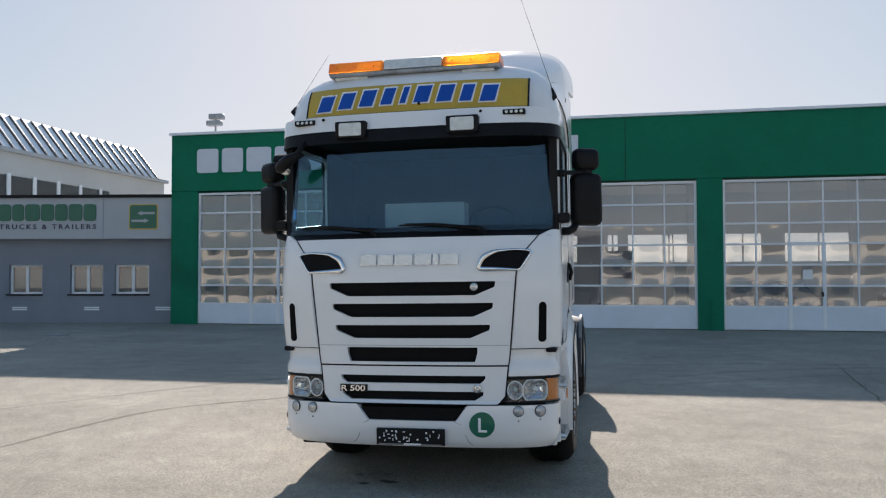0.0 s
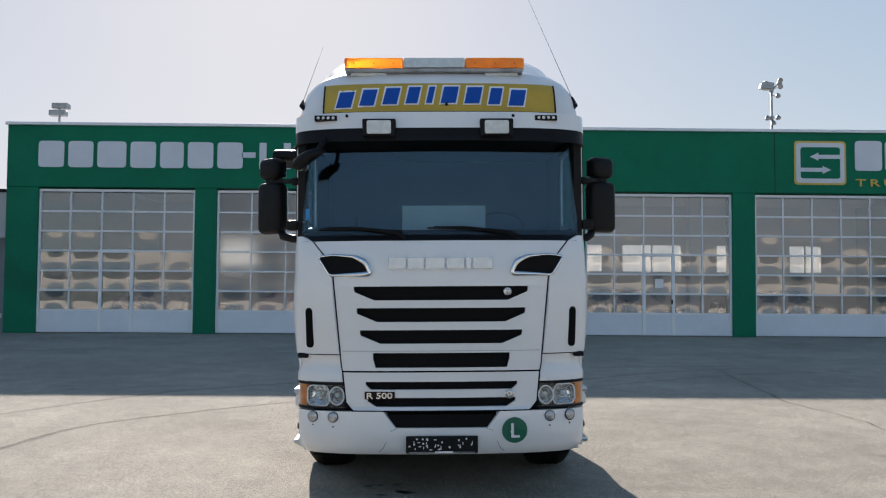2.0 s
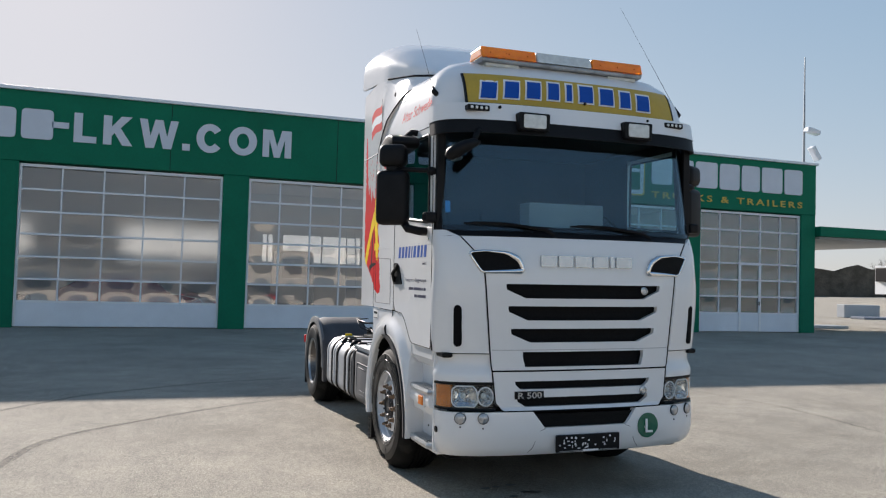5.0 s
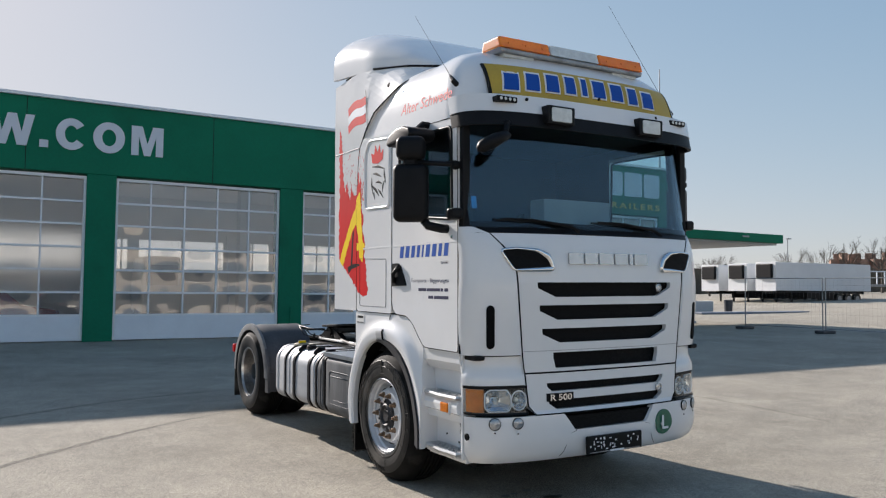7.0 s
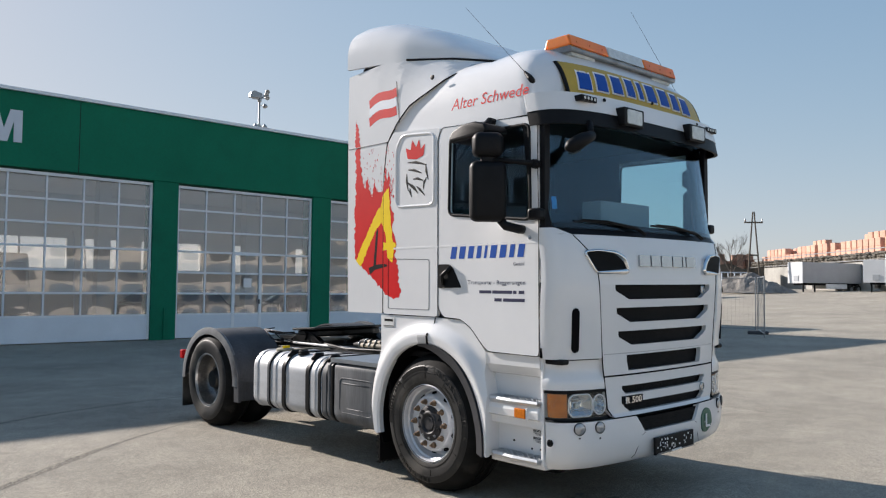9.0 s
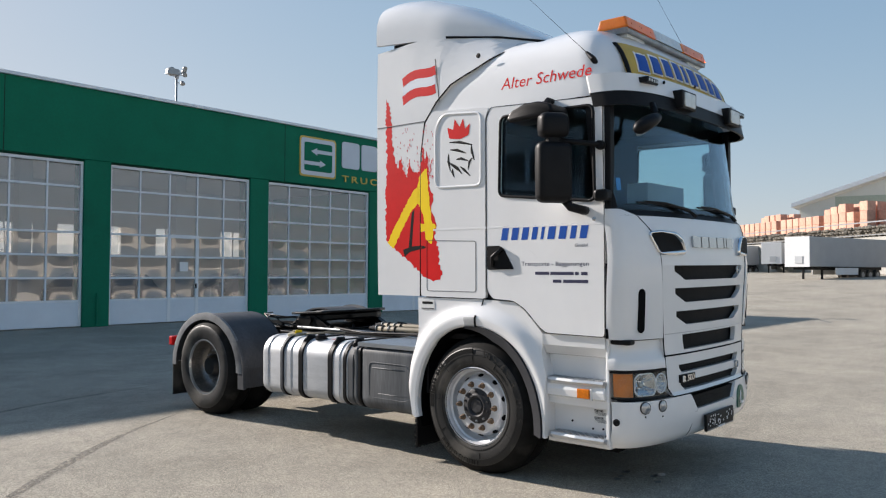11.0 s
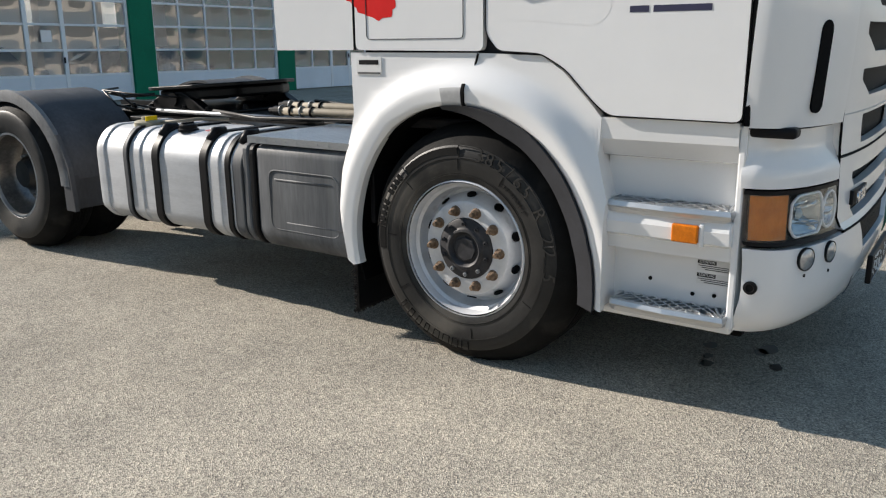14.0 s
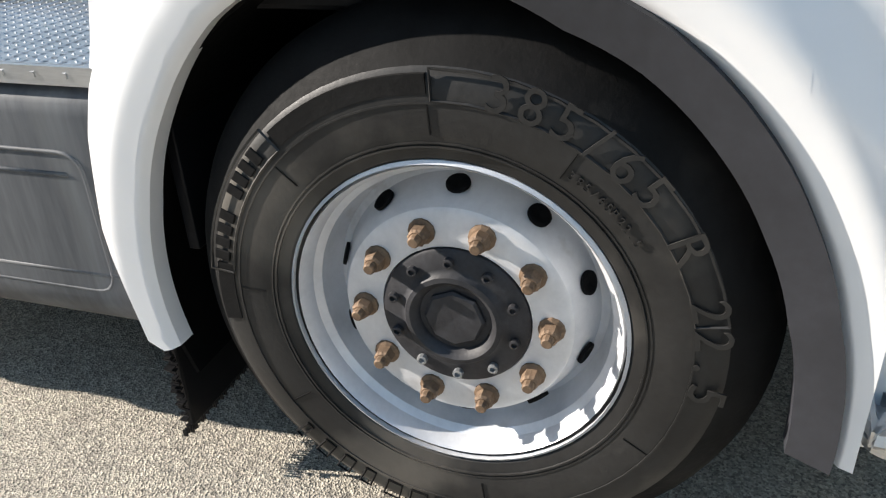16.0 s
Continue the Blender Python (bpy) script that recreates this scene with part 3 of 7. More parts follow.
def bump_out(o):
    return lambda a, b: wrap(abs(2 * a - 1), 0.345 + 0.205 * b, o - 0.02 * (1 - b) ** 3, -1 if a < 0.5 else 1)


slab(bump_out(0.0), bump_out(-0.04), 48, 6, bb)
for sg in (-1, 1):
    def side_piece(o, sg=sg):
        def fn(a, b):
            z = 0.55 + 0.117 * b
            t0 = th_of(0.34 + 0.09 * b, z)
            return wrap(t0 + (1 - t0) * a, z, o, sg)
        return fn
    slab(side_piece(0), side_piece(-0.04), 20, 3, bb)
bmesh.ops.remove_doubles(bb, verts=bb.verts, dist=0.0006)
bumper = part("bumper", bb, WHITE, truck, "white plastic bumper with scuffed lower lip", smooth=35)
part("intake_mesh", front_strip(lambda z: -(0.33 + 0.09 * (z - 0.55) / 0.09), lambda z: 0.33 + 0.09 * (z - 0.55) / 0.09, 0.553, 0.645, off=-0.02, thick=0.02, na=12), MESH_BLACK, bumper)
for sg in (-1, 1):
    part("bumper_crease", tube([face(sg * 0.46, 0.372, -0.001), face(sg * 0.43, 0.40, -0.001), face(sg * 0.37, 0.53, -0.001), face(sg * 0.33, 0.545, -0.001)], 0.002, 5), GREY_PLASTIC, bumper)
for sg in (-1, 1):
    for x, r in ((0.955, 0.042), (0.80, 0.04)):
        c = face(sg * x, 0.625)
        n = (face(sg * x + 0.02, 0.625) - face(sg * x - 0.02, 0.625)).cross(Vector((0, 0, 1))).normalized()
        m = Matrix.Translation(c) @ n.to_track_quat("X", "Z").to_matrix().to_4x4()
        fog = part("fog_lamp", lathe([(r, 0.008), (r, -0.01), (r * 0.9, -0.012), (r * 0.9, 0.004)], 24, m and "x", closed=True), BLACK, bumper, m=m)
        part("lens", lathe([(r * 0.92, -0.004), (r * 0.9, 0.008), (r * 0.6, 0.014), (0.001, 0.017)], 24), FOG_LENS, fog, m=m, smooth=50)
    for x, z in ((0.955, 0.565), (0.80, 0.555)):
        part("bolt", lathe([(0.006, 0.004), (0.006, -0.004)], 8, "y"), BLACK, bumper, m=Matrix.Translation(face(sg * x, z)))
    p = wrap(0.965, 0.53, 0.0, sg)
    part("plug", lathe([(0.024, -0.004), (0.024, 0.006), (0.015, 0.008), (0.012, 0.002), (0.001, 0.002)], 16), BLACK, bumper, m=Matrix.Translation(p) @ Matrix.Rotation(radians(180 if sg < 0 else 0), 4, "Z"))

# headlamps
for sg in (-1, 1):
    hz0, hz1 = 0.680, 0.872
    lamp = part("headlamp", corner_sheet(0.715, hz0, hz1, sg, off=-0.062, thick=0.03, na=14, nb=4, t1=0.99), BLACK, truck, "clear headlamp with orange indicator")
    part("bezel", corner_sheet(0.715, hz0, hz0 + 0.014, sg, off=0.002, thick=0.03, na=14, nb=1, t1=0.99), BLACK, lamp)
    part("bezel", corner_sheet(0.715, hz1 - 0.014, hz1, sg, off=0.002, thick=0.03, na=14, nb=1, t1=0.99), BLACK, lamp)
    part("indicator", corner_sheet(lambda z: 1.018, hz0 + 0.018, hz1 - 0.018, sg, off=-0.008, thick=0.018, na=8, nb=6, t1=0.965), ORANGE, lamp, "orange indicator lens")
    flute = random.Random(7)
    for nm, cx, cz, shape in (("main_reflector", 0.918, 0.776, rounded([(0.832, 0.735), (0.852, 0.703), (0.982, 0.703), (1.004, 0.735), (1.002, 0.825), (0.975, 0.850), (0.862, 0.850), (0.836, 0.815)], 0.012, 3)), ("round_reflector", 0.776, 0.776, [(0.776 + 0.055 * math.cos(2 * math.pi * i / 32), 0.776 + 0.066 * math.sin(2 * math.pi * i / 32)) for i in range(32)])):
        rb = bmesh.new()
        prev = None
        for k in (1.0, 0.92, 0.78, 0.62, 0.46, 0.30):
            cur = [rb.verts.new(face(sg * (cx + (x - cx) * k), cz + (z - cz) * k, -0.006 - 0.05 * (1 - k * k) + (flute.uniform(-0.008, 0.008) if k < 1 else 0))) for x, z in shape]
            if prev:
                for i in range(len(cur)):
                    j = (i + 1) % len(cur)
                    rb.faces.new((prev[i], prev[j], cur[j], cur[i]))
            prev = cur
        rb.faces.new(prev)
        bmesh.ops.recalc_face_normals(rb, faces=rb.faces)
        bowl = part(nm, rb, LAMP_BOWL, lamp, "bright faceted reflector")
        edge = [face(sg * x, z, -0.004) for x, z in shape]
        part("ring", tube(edge + edge[:1], 0.0055, 6), LAMP_BACK, lamp, smooth=60)
        part("bulb_lens", lathe([(0.020, -0.010), (0.018, 0.0), (0.010, 0.008), (0.001, 0.010)], 16), LAMP_FACE, lamp, smooth=60, m=Matrix.Translation(face(sg * cx, cz, -0.034)) @ Matrix.Rotation(radians(-90), 4, "Z"))
    o = part("lens", corner_sheet(0.722, hz0 + 0.014, hz1 - 0.014, sg, off=0.001, thick=0.003, na=14, nb=3, t1=0.985), LENS, lamp, "clear lamp cover")
    o.visible_shadow = False
    # body above the lamp, waisted inward
    part("corner_shoulder", corner_sheet(lambda z: edge_x(z) + 0.012, 0.88, 1.075, sg, na=12, nb=8, bulge=lambda b: -0.035 * min(1, max(0, (b - 0.25) / 0.4)) + 0.006), WHITE, truck, smooth=40)
    # corner panels beside the bonnet
    cp = part("corner_panel", corner_sheet(lambda z: edge_x(z) + 0.012, 1.085, 1.95, sg, off=0.004, na=16, nb=12, top=lambda a: 1.925 + 0.045 * min(1, a * 3), bulge=lambda b: 0.012 * math.sin(math.pi * min(1, b * 1.4))), WHITE, truck, smooth=40)
    vs = bmesh.new()
    oval = [(0.635 + 0.034 * math.cos(q), (1.395 if math.sin(q) >= 0 else 1.165) + 0.034 * math.sin(q)) for q in [2 * math.pi * i / 24 for i in range(24)]]
    vs.faces.new([vs.verts.new(wrap(t, z, 0.0195, sg)) for t, z in oval])
    r = bmesh.ops.extrude_face_region(vs, geom=list(vs.faces))
    bmesh.ops.translate(vs, vec=(-sg * 0.02, 0.02, 0), verts=[g for g in r["geom"] if isinstance(g, bmesh.types.BMVert)])
    bmesh.ops.recalc_face_normals(vs, faces=vs.faces)
    part("corner_vent", vs, DARK, cp, "tall black vent slot")
    part("hinge_foot", box(sg * 1.04 - 0.04, sg * 1.04 + 0.04, 0.16, 0.31, 1.050, 1.088, 0.014, 3), BLACK, truck)
    # top intakes with a bright rim
    ix = [(0.925, 1.810), (0.80, 1.822), (0.64, 1.81), (0.55, 1.765), (0.51, 1.675), (0.83, 1.665)]
    def intake(o, k):
        c = Vector((0.73, 1.745))
        return [face(sg * (c.x + (x - c.x) * k), c.y + (z - c.y) * k, o) for x, z in rounded(ix, 0.03, 3)]
    ib = bmesh.new()
    outer_v = [ib.verts.new(p) for p in intake(0.020, 0.93)]
    ib.faces.new(outer_v)
    r = bmesh.ops.extrude_face_region(ib, geom=list(ib.faces))
    bmesh.ops.translate(ib, vec=(0, 0.03, 0), verts=[g for g in r["geom"] if isinstance(g, bmesh.types.BMVert)])
    bmesh.ops.recalc_face_normals(ib, faces=ib.faces)
    it = part("air_intake", ib, MESH_BLACK, truck, "black air intake with chrome rim")
    pts = intake(0.010, 0.96)
    rads = [0.011 + 0.013 * max(0.0, 1 - abs(abs(p.x) - 0.57) / 0.12) for p in pts]
    part("rim", tube(pts + [pts[0], pts[1]], rads + rads[:2], 8), CHROME, it, smooth=60)

# chrome name on the bonnet as plain blocks
nx = -0.385
for wd in (0.125, 0.115, 0.135, 0.125, 0.035, 0.135):
    bm = front_strip(nx, nx + wd, 1.715, 1.795, off=0.016, thick=0.014, na=3, nb=1)
    part("badge_block", bm, BADGE, truck, "chrome letter block")
    nx += wd + 0.018
part("model_badge", front_strip(-0.565, -0.345, 0.757, 0.812, off=0.012, thick=0.02, na=4, nb=1), BLACK, truck)
tb = fit_width(writing("R 500", 0.042, 0.006, bold=0.0015), 0.19)
part("model_writing", tb, CHROME, truck, m=Matrix.Translation((-0.55, face(-0.45, 0.78, 0.016).y, 0.764)))
for x, z, r in ((0.49, 1.545, 0.03), (0.50, 0.79, 0.032)):
    part("emblem", lathe([(r, 0.0), (r, -0.010), (r * 0.82, -0.012), (r * 0.78, -0.006), (r * 0.4, -0.008), (0.001, -0.006)], 14, "y"), BADGE, truck, m=Matrix.Translation(face(x, z, 0.004)))

# number plate carrier and round sticker
pl = part("number_plate_holder", box(-0.262, 0.262, -0.028, -0.006, 0.372, 0.496, 0.006), BLACK, truck, "black plate holder with no plate")
random.seed(4)
for i in range(34):
    x, z = random.uniform(-0.245, 0.22), random.uniform(0.395, 0.475)
    w, h = random.choice(((0.02, 0.006), (0.008, 0.012), (0.012, 0.012), (0.005, 0.02)))
    part("print_bar", box(x, x + w, -0.031, -0.027, z, z + h), LETTER_WHITE, pl)
part("print_bar", box(-0.24, 0.24, -0.031, -0.027, 0.378, 0.383), STEEL, pl)
part("print_bar", box(-0.05, 0.08, -0.032, -0.027, 0.376, 0.388), LETTER_WHITE, pl)
st = bmesh.new()
ring = [st.verts.new(face(0.535 + 0.094 * math.cos(t / 40 * 2 * math.pi), 0.528 + 0.094 * math.sin(t / 40 * 2 * math.pi), 0.007)) for t in range(40)]
st.faces.new(ring)
r = bmesh.ops.extrude_face_region(st, geom=list(st.faces))
bmesh.ops.translate(st, vec=(0, 0.012, 0), verts=[g for g in r["geom"] if isinstance(g, bmesh.types.BMVert)])
bmesh.ops.recalc_face_normals(st, faces=st.faces)
sticker = part("round_sticker", st, DECAL_GREEN, truck, "round green sticker with a white letter")
part("letter", writing("L", 0.10, 0.004, bold=0.002), LETTER_WHITE, sticker, m=Matrix.Translation((0.50, face(0.535, 0.53, 0.012).y, 0.478)))

# windscreen, pillars and cowl
def screen(o):
    def fn(a, b):
        z = 1.965 + (2.74 - 1.965) * b
        t = 2 * a - 1
        return wrap(abs(t) * 0.80, z, o, -1 if t < 0 else 1)
    return fn


ws = part("windscreen", slab(screen(-0.004), screen(-0.010), 36, 8), SCREEN, truck, "large tinted windscreen", smooth=40)
ws.visible_shadow = False
for sg in (-1, 1):
    part("pillar_trim", slab(lambda a, b: wrap(0.79 + 0.21 * a, 1.955 + 0.80 * b, -0.002, sg), lambda a, b: wrap(0.79 + 0.21 * a, 1.955 + 0.80 * b, -0.05, sg), 8, 6), BLACK, truck, smooth=40)
cw = bmesh.new()
slab(lambda a, b: wrap(abs(2 * a - 1) * 0.97, 1.925 + 0.045 * b, 0.0 if b < 0.5 else -0.01, -1 if a < 0.5 else 1), lambda a, b: wrap(abs(2 * a - 1) * 0.97, 1.925 + 0.045 * b, -0.08, -1 if a < 0.5 else 1), 32, 2, cw)
part("cowl", cw, BLACK, truck, smooth=30)
part("screen_frit", slab(lambda a, b: wrap(abs(2 * a - 1) * 0.80, 1.968 + 0.04 * b, -0.002, -1 if a < 0.5 else 1), lambda a, b: wrap(abs(2 * a - 1) * 0.80, 1.968 + 0.04 * b, -0.012, -1 if a < 0.5 else 1), 32, 1), BLACK, truck)
for x0, x1 in ((-0.92, -0.26), (-0.10, 0.58)):
    w = part("wiper", tube([face(x1, 1.945, 0.03), face(x1 - 0.06, 1.985, 0.035), face((x0 + x1) / 2 - 0.05, 2.025, 0.03), face(x0 + 0.05, 2.03, 0.02)], [0.016, 0.014, 0.008, 0.005], 6), BLACK, truck)
    part("blade", slab(lambda a, b: face(x0 + (x1 - 0.02 - x0) * a, 2.015 + 0.012 * b - 0.02 * a, 0.018), lambda a, b: face(x0 + (x1 - 0.02 - x0) * a, 2.015 + 0.012 * b - 0.02 * a, 0.0), 10, 1), BLACK, w)

# inside of the cab
lin = bmesh.new()
levels = [1.0, 1.5, 1.97, 2.05, 2.72, 2.80]
def lin_ring(z):
    z = max(z, 1.16)
    half = [wrap(t, z, -0.055, 1) for t in (0, 0.2, 0.4, 0.6, 0.8, 1.0)]
    w = wz(z) - 0.045
    half += [Vector((w, y, z)) for y in (0.42, 1.17, 1.6, 1.95)] + [Vector((w * 0.5, 1.955, z))]
    return half + [Vector((-p.x, p.y, p.z)) for p in half[:0:-1]]
rings = [[lin.verts.new(p) for p in lin_ring(z)] for z in levels]
kk = len(rings[0])
for lv in range(len(levels) - 1):
    for i in range(kk):
        j = (i + 1) % kk
        front_open = lv in (2, 3) and (i in (0, 1, 2, 3, 4) or i >= kk - 5)
        side_open = lv == 3 and i in (6, kk - 7)
        if not (front_open or side_open):
            lin.faces.new((rings[lv][i], rings[lv][j], rings[lv + 1][j], rings[lv + 1][i]))
lin.faces.new(rings[0])
lin.faces.new(rings[-1][::-1])
bmesh.ops.recalc_face_normals(lin, faces=lin.faces)
part("cab_lining", lin, LINING, truck)
part("dashboard", prism([(0.32, 1.35), (0.35, 1.93), (0.50, 1.985), (0.74, 1.97), (0.80, 1.80), (0.72, 1.35)], -1.0, 1.0, "x", 0.02), LINING, truck)
# near-black block added to fill the space behind the bumper
part("dark_filler", box(-0.98, 0.98, 0.30, 0.62, 0.30, 1.0, 0.01), DARK, truck)
part("bunk", box(-0.98, 0.98, 1.45, 1.92, 1.75, 2.0, 0.04), PALE_CLOTH, truck)
for x in (-0.52, 0.52):
    s = part("driver_seat", box(x - 0.26, x + 0.26, 0.95, 1.42, 1.45, 1.62, 0.05), LINING, truck)
    part("seat_back", prism([(1.33, 1.6), (1.47, 1.62), (1.54, 2.2), (1.42, 2.22)], x - 0.25, x + 0.25, "x", 0.03), LINING, s)
part("document_box", box(-0.30, 0.36, 0.40, 0.58, 1.985, 2.22, 0.01), PALE_CLOTH, truck)
stw = tube([(0.52 + 0.22 * math.cos(t), 0.80 + 0.13 * math.sin(t), 2.05 + 0.16 * math.sin(t)) for t in [2 * math.pi * i / 24 for i in range(25)]], 0.014, 6)
part("steering_wheel", stw, BLACK, truck)
part("toll_sticker", slab(lambda a, b: wrap(0.70 + 0.05 * a, 2.10 + 0.085 * b, -0.012, -1), lambda a, b: wrap(0.70 + 0.05 * a, 2.10 + 0.085 * b, -0.016, -1), 2, 2), mat("blue_tag", (0.02, 0.25, 0.6), 0.4), truck)

# roof, sign and sun visor
rf = bmesh.new()
prof = [(2.76, 1.113, 0.215), (2.90, 1.108, 0.205), (2.97, 1.10, 0.215), (3.04, 1.085, 0.235), (3.10, 1.06, 0.265), (3.16, 1.01, 0.31), (3.215, 0.93, 0.38), (3.26, 0.80, 0.50), (3.29, 0.6, 0.68), (3.30, 0.35, 0.88)]
rr = []
for z, w, f in prof:
    half = []
    for i in range(11):
        a = i / 10 * math.pi / 2
        half.append(Vector((w * math.sin(a) ** (2 / 3.0), f + 0.30 * (1 - max(0, math.cos(a)) ** (2 / 3.0)), z + (0.08 * max(0, z - 3.0) / 0.3))))
    half += [Vector((w, f + 0.55, z + 0.03 * (z - 2.76) / 0.3)), Vector((w, max(1.3, f + 0.6), z + 0.06 * (z - 2.76) / 0.3)), Vector((w * 0.98, 1.96, z + 0.06 * (z - 2.76) / 0.3)), Vector((w * 0.5, 1.97, z + 0.06 * (z - 2.76) / 0.3))]
    rr.append([rf.verts.new(p) for p in half + [Vector((-p.x, p.y, p.z)) for p in half[:0:-1]]])
for a, c in zip(rr, rr[1:]):
    for i in range(len(a)):
        rf.faces.new((a[i], a[(i + 1) % len(a)], c[(i + 1) % len(a)], c[i]))
rf.faces.new(rr[-1])
bmesh.ops.recalc_face_normals(rf, faces=rf.faces)
roof = part("cab_roof", rf, WHITE, truck, "white high cab roof", smooth=50)


def roof_face(x, z, off):
    w = float(np.interp(z, [p[0] for p in prof], [p[1] for p in prof]))
    f = float(np.interp(z, [p[0] for p in prof], [p[2] for p in prof]))
    q = min(0.99, abs(x) / w)
    return Vector((x, f + 0.30 * (1 - (1 - q**3) ** (1 / 3)) - off, z + 0.08 * max(0, z - 3.0) / 0.3))


def sign_at(o, x0=-0.895, x1=0.895, z0=2.915, z1=3.125):
    return lambda a, b: roof_face(x0 + (x1 - x0) * a, z0 + (z1 - z0) * b, o + 0.02 * (1 - b))


sign = part("roof_sign", slab(sign_at(0.022), sign_at(-0.01), 24, 6), SIGN_OCHRE, truck, "ochre roof sign with blue lettering blocks", smooth=40)
part("sign_border", slab(sign_at(0.026, z1=2.935), sign_at(0.0, z1=2.935), 24, 1), BLACK, sign)
for x in (-0.897, 0.895):
    part("sign_border", slab(sign_at(0.026, x - 0.006, x + 0.006), sign_at(0.0, x - 0.006, x + 0.006), 1, 6), BLACK, sign)
nx = -0.80
for k, wd in enumerate((0.115, 0.11, 0.11, 0.09, 0.045, 0.115, 0.115, 0.09, 0.115)):
    arcz = 0.035 * (1 - ((nx + wd / 2) / 0.8) ** 2)
    for o, gr, mt in ((0.026, 0.012, LETTER_WHITE), (0.031, 0.0, BLUE)):
        sh = 0.03
        bm = slab(lambda a, b: roof_face(nx - gr + (wd + 2 * gr) * a + sh * b, 2.95 + arcz - gr + (0.115 + 2 * gr) * b, o + 0.02 * (1 - b)), lambda a, b: roof_face(nx - gr + (wd + 2 * gr) * a + sh * b, 2.95 + arcz - gr + (0.115 + 2 * gr) * b, o - 0.006), 3, 3)
        part("letter_block", bm, mt, sign)
    nx += wd + 0.067


def visor(o, z0, z1, f=0.02, w=1.125):
    def fn(a, b):
        z = z0 + (z1 - z0) * b
        t = abs(2 * a - 1) * math.pi / 2
        lean = 0.22 * (z - 2.64)
        return Vector(((-1 if a < 0.5 else 1) * (w + o) * math.sin(t) ** (2 / 3.2), f + lean - o + 0.37 * (1 - max(0, math.cos(t)) ** (2 / 3.2)), z))
    return fn


part("sun_visor", slab(visor(0.0, 2.672, 2.775), visor(-0.02, 2.672, 2.775), 40, 4), BLACK, truck, "smoked black sun visor", smooth=40)
vb = part("visor_band", slab(visor(0.004, 2.77, 2.895), visor(-0.03, 2.77, 2.895), 40, 4), WHITE, truck, "white band above the visor", smooth=40)
for x in (-0.455, 0.42):
    y = visor(0, 2.63, 2.9)(0.5, 0.5).y
    sl = part("spot_lamp", prism(rounded([(x - 0.12, 2.70), (x + 0.12, 2.70), (x + 0.125, 2.83), (x - 0.125, 2.83)], 0.015, 3), y - 0.05, y + 0.06, "y", 0.008), BLACK, truck, "rectangular spot lamp")
    part("lens", prism(rounded([(x - 0.09, 2.715), (x + 0.09, 2.715), (x + 0.09, 2.815), (x - 0.09, 2.815)], 0.015, 3), y - 0.058, y - 0.045, "y", 0.004), LAMP_FACE, sl)
for x in (-0.86, 0.80):
    t0 = face(x, 2.83).y - 0.25
    ml = part("marker_lamp", box(x - 0.085, x + 0.085, 0.085, 0.18, 2.832, 2.872, 0.006), BLACK, truck, m=Matrix.Translation((0, 0, 0)))
    for i in range(4):
        part("led", lathe([(0.012, 0.026), (0.008, 0.024), (0.001, 0.023)], 10, "y"), LAMP_FACE, ml, m=Matrix.Translation((x - 0.055 + 0.037 * i, 0.056, 2.852)))
for x in (-0.7, -0.08, 0.55):
    part("bolt", lathe([(0.012, -0.004), (0.012, -0.014), (0.004, -0.018)], 10, "y"), BLACK, vb, m=Matrix.Translation((x, visor(0, 2.63, 2.9)(0.5, 0.85).y + 0.02, 2.866)))
part("bolt", lathe([(0.012, -0.01), (0.012, -0.03), (0.004, -0.034)], 10, "y"), BLACK, sign, m=Matrix.Translation(roof_face(0.05, 2.975, 0.02)))

# beacon bar
bar = part("beacon_bar", prism([(-0.735, 3.265), (0.655, 3.265), (0.67, 3.30), (-0.75, 3.30)], 0.33, 0.58, "y", 0.01), STEEL, truck, "roof beacon bar with orange end lenses")
for x0, x1, mt, nm in ((-0.75, -0.285, AMBER, "amber_lens"), (-0.281, 0.201, LAMP_FACE, "centre_cover"), (0.205, 0.67, AMBER, "amber_lens")):
    part(nm, prism([(0.325, 3.302), (0.585, 3.302), (0.555, 3.385), (0.355, 3.385)], x0, x1, "x", 0.014, 3), mt, bar, "orange beacon lens" if mt is AMBER else "pale grey cover")
    if mt is AMBER:
        for k in range(3):
            xm = x0 + (x1 - x0) * (k + 0.5) / 3
            part("lens_rib", box(xm - 0.004, xm + 0.004, 0.336, 0.36, 3.306, 3.345), ORANGE, bar)
for x in (-0.45, 0.37):
    part("mount", box(x - 0.035, x + 0.035, 0.42, 0.54, 3.17, 3.27, 0.006), ALU, bar)
part("clear_foot", box(-0.70, -0.42, 0.36, 0.54, 3.243, 3.268, 0.004), LAMP_FACE, bar)
part("clear_foot", box(0.36, 0.62, 0.36, 0.54, 3.243, 3.268, 0.004), LAMP_FACE, bar)

# aerials
for x, top in ((-1.095, (-1.02, 1.12, 3.70)), (1.085, (0.77, 0.83, 4.02))):
    base = Vector((x * 1.0, 0.42, 3.02))
    d = (Vector(top) - base)
    an = part("aerial", tube([base, base + d * 0.12, base + d], [0.004, 0.0022, 0.0010], 6), BLACK, truck)
    part("aerial_foot", tube([base - d * 0.01 + Vector((0.04 if x < 0 else -0.04, 0.0, -0.03)), base, base + d * 0.07], [0.022, 0.02, 0.010], 8), BLACK, an)

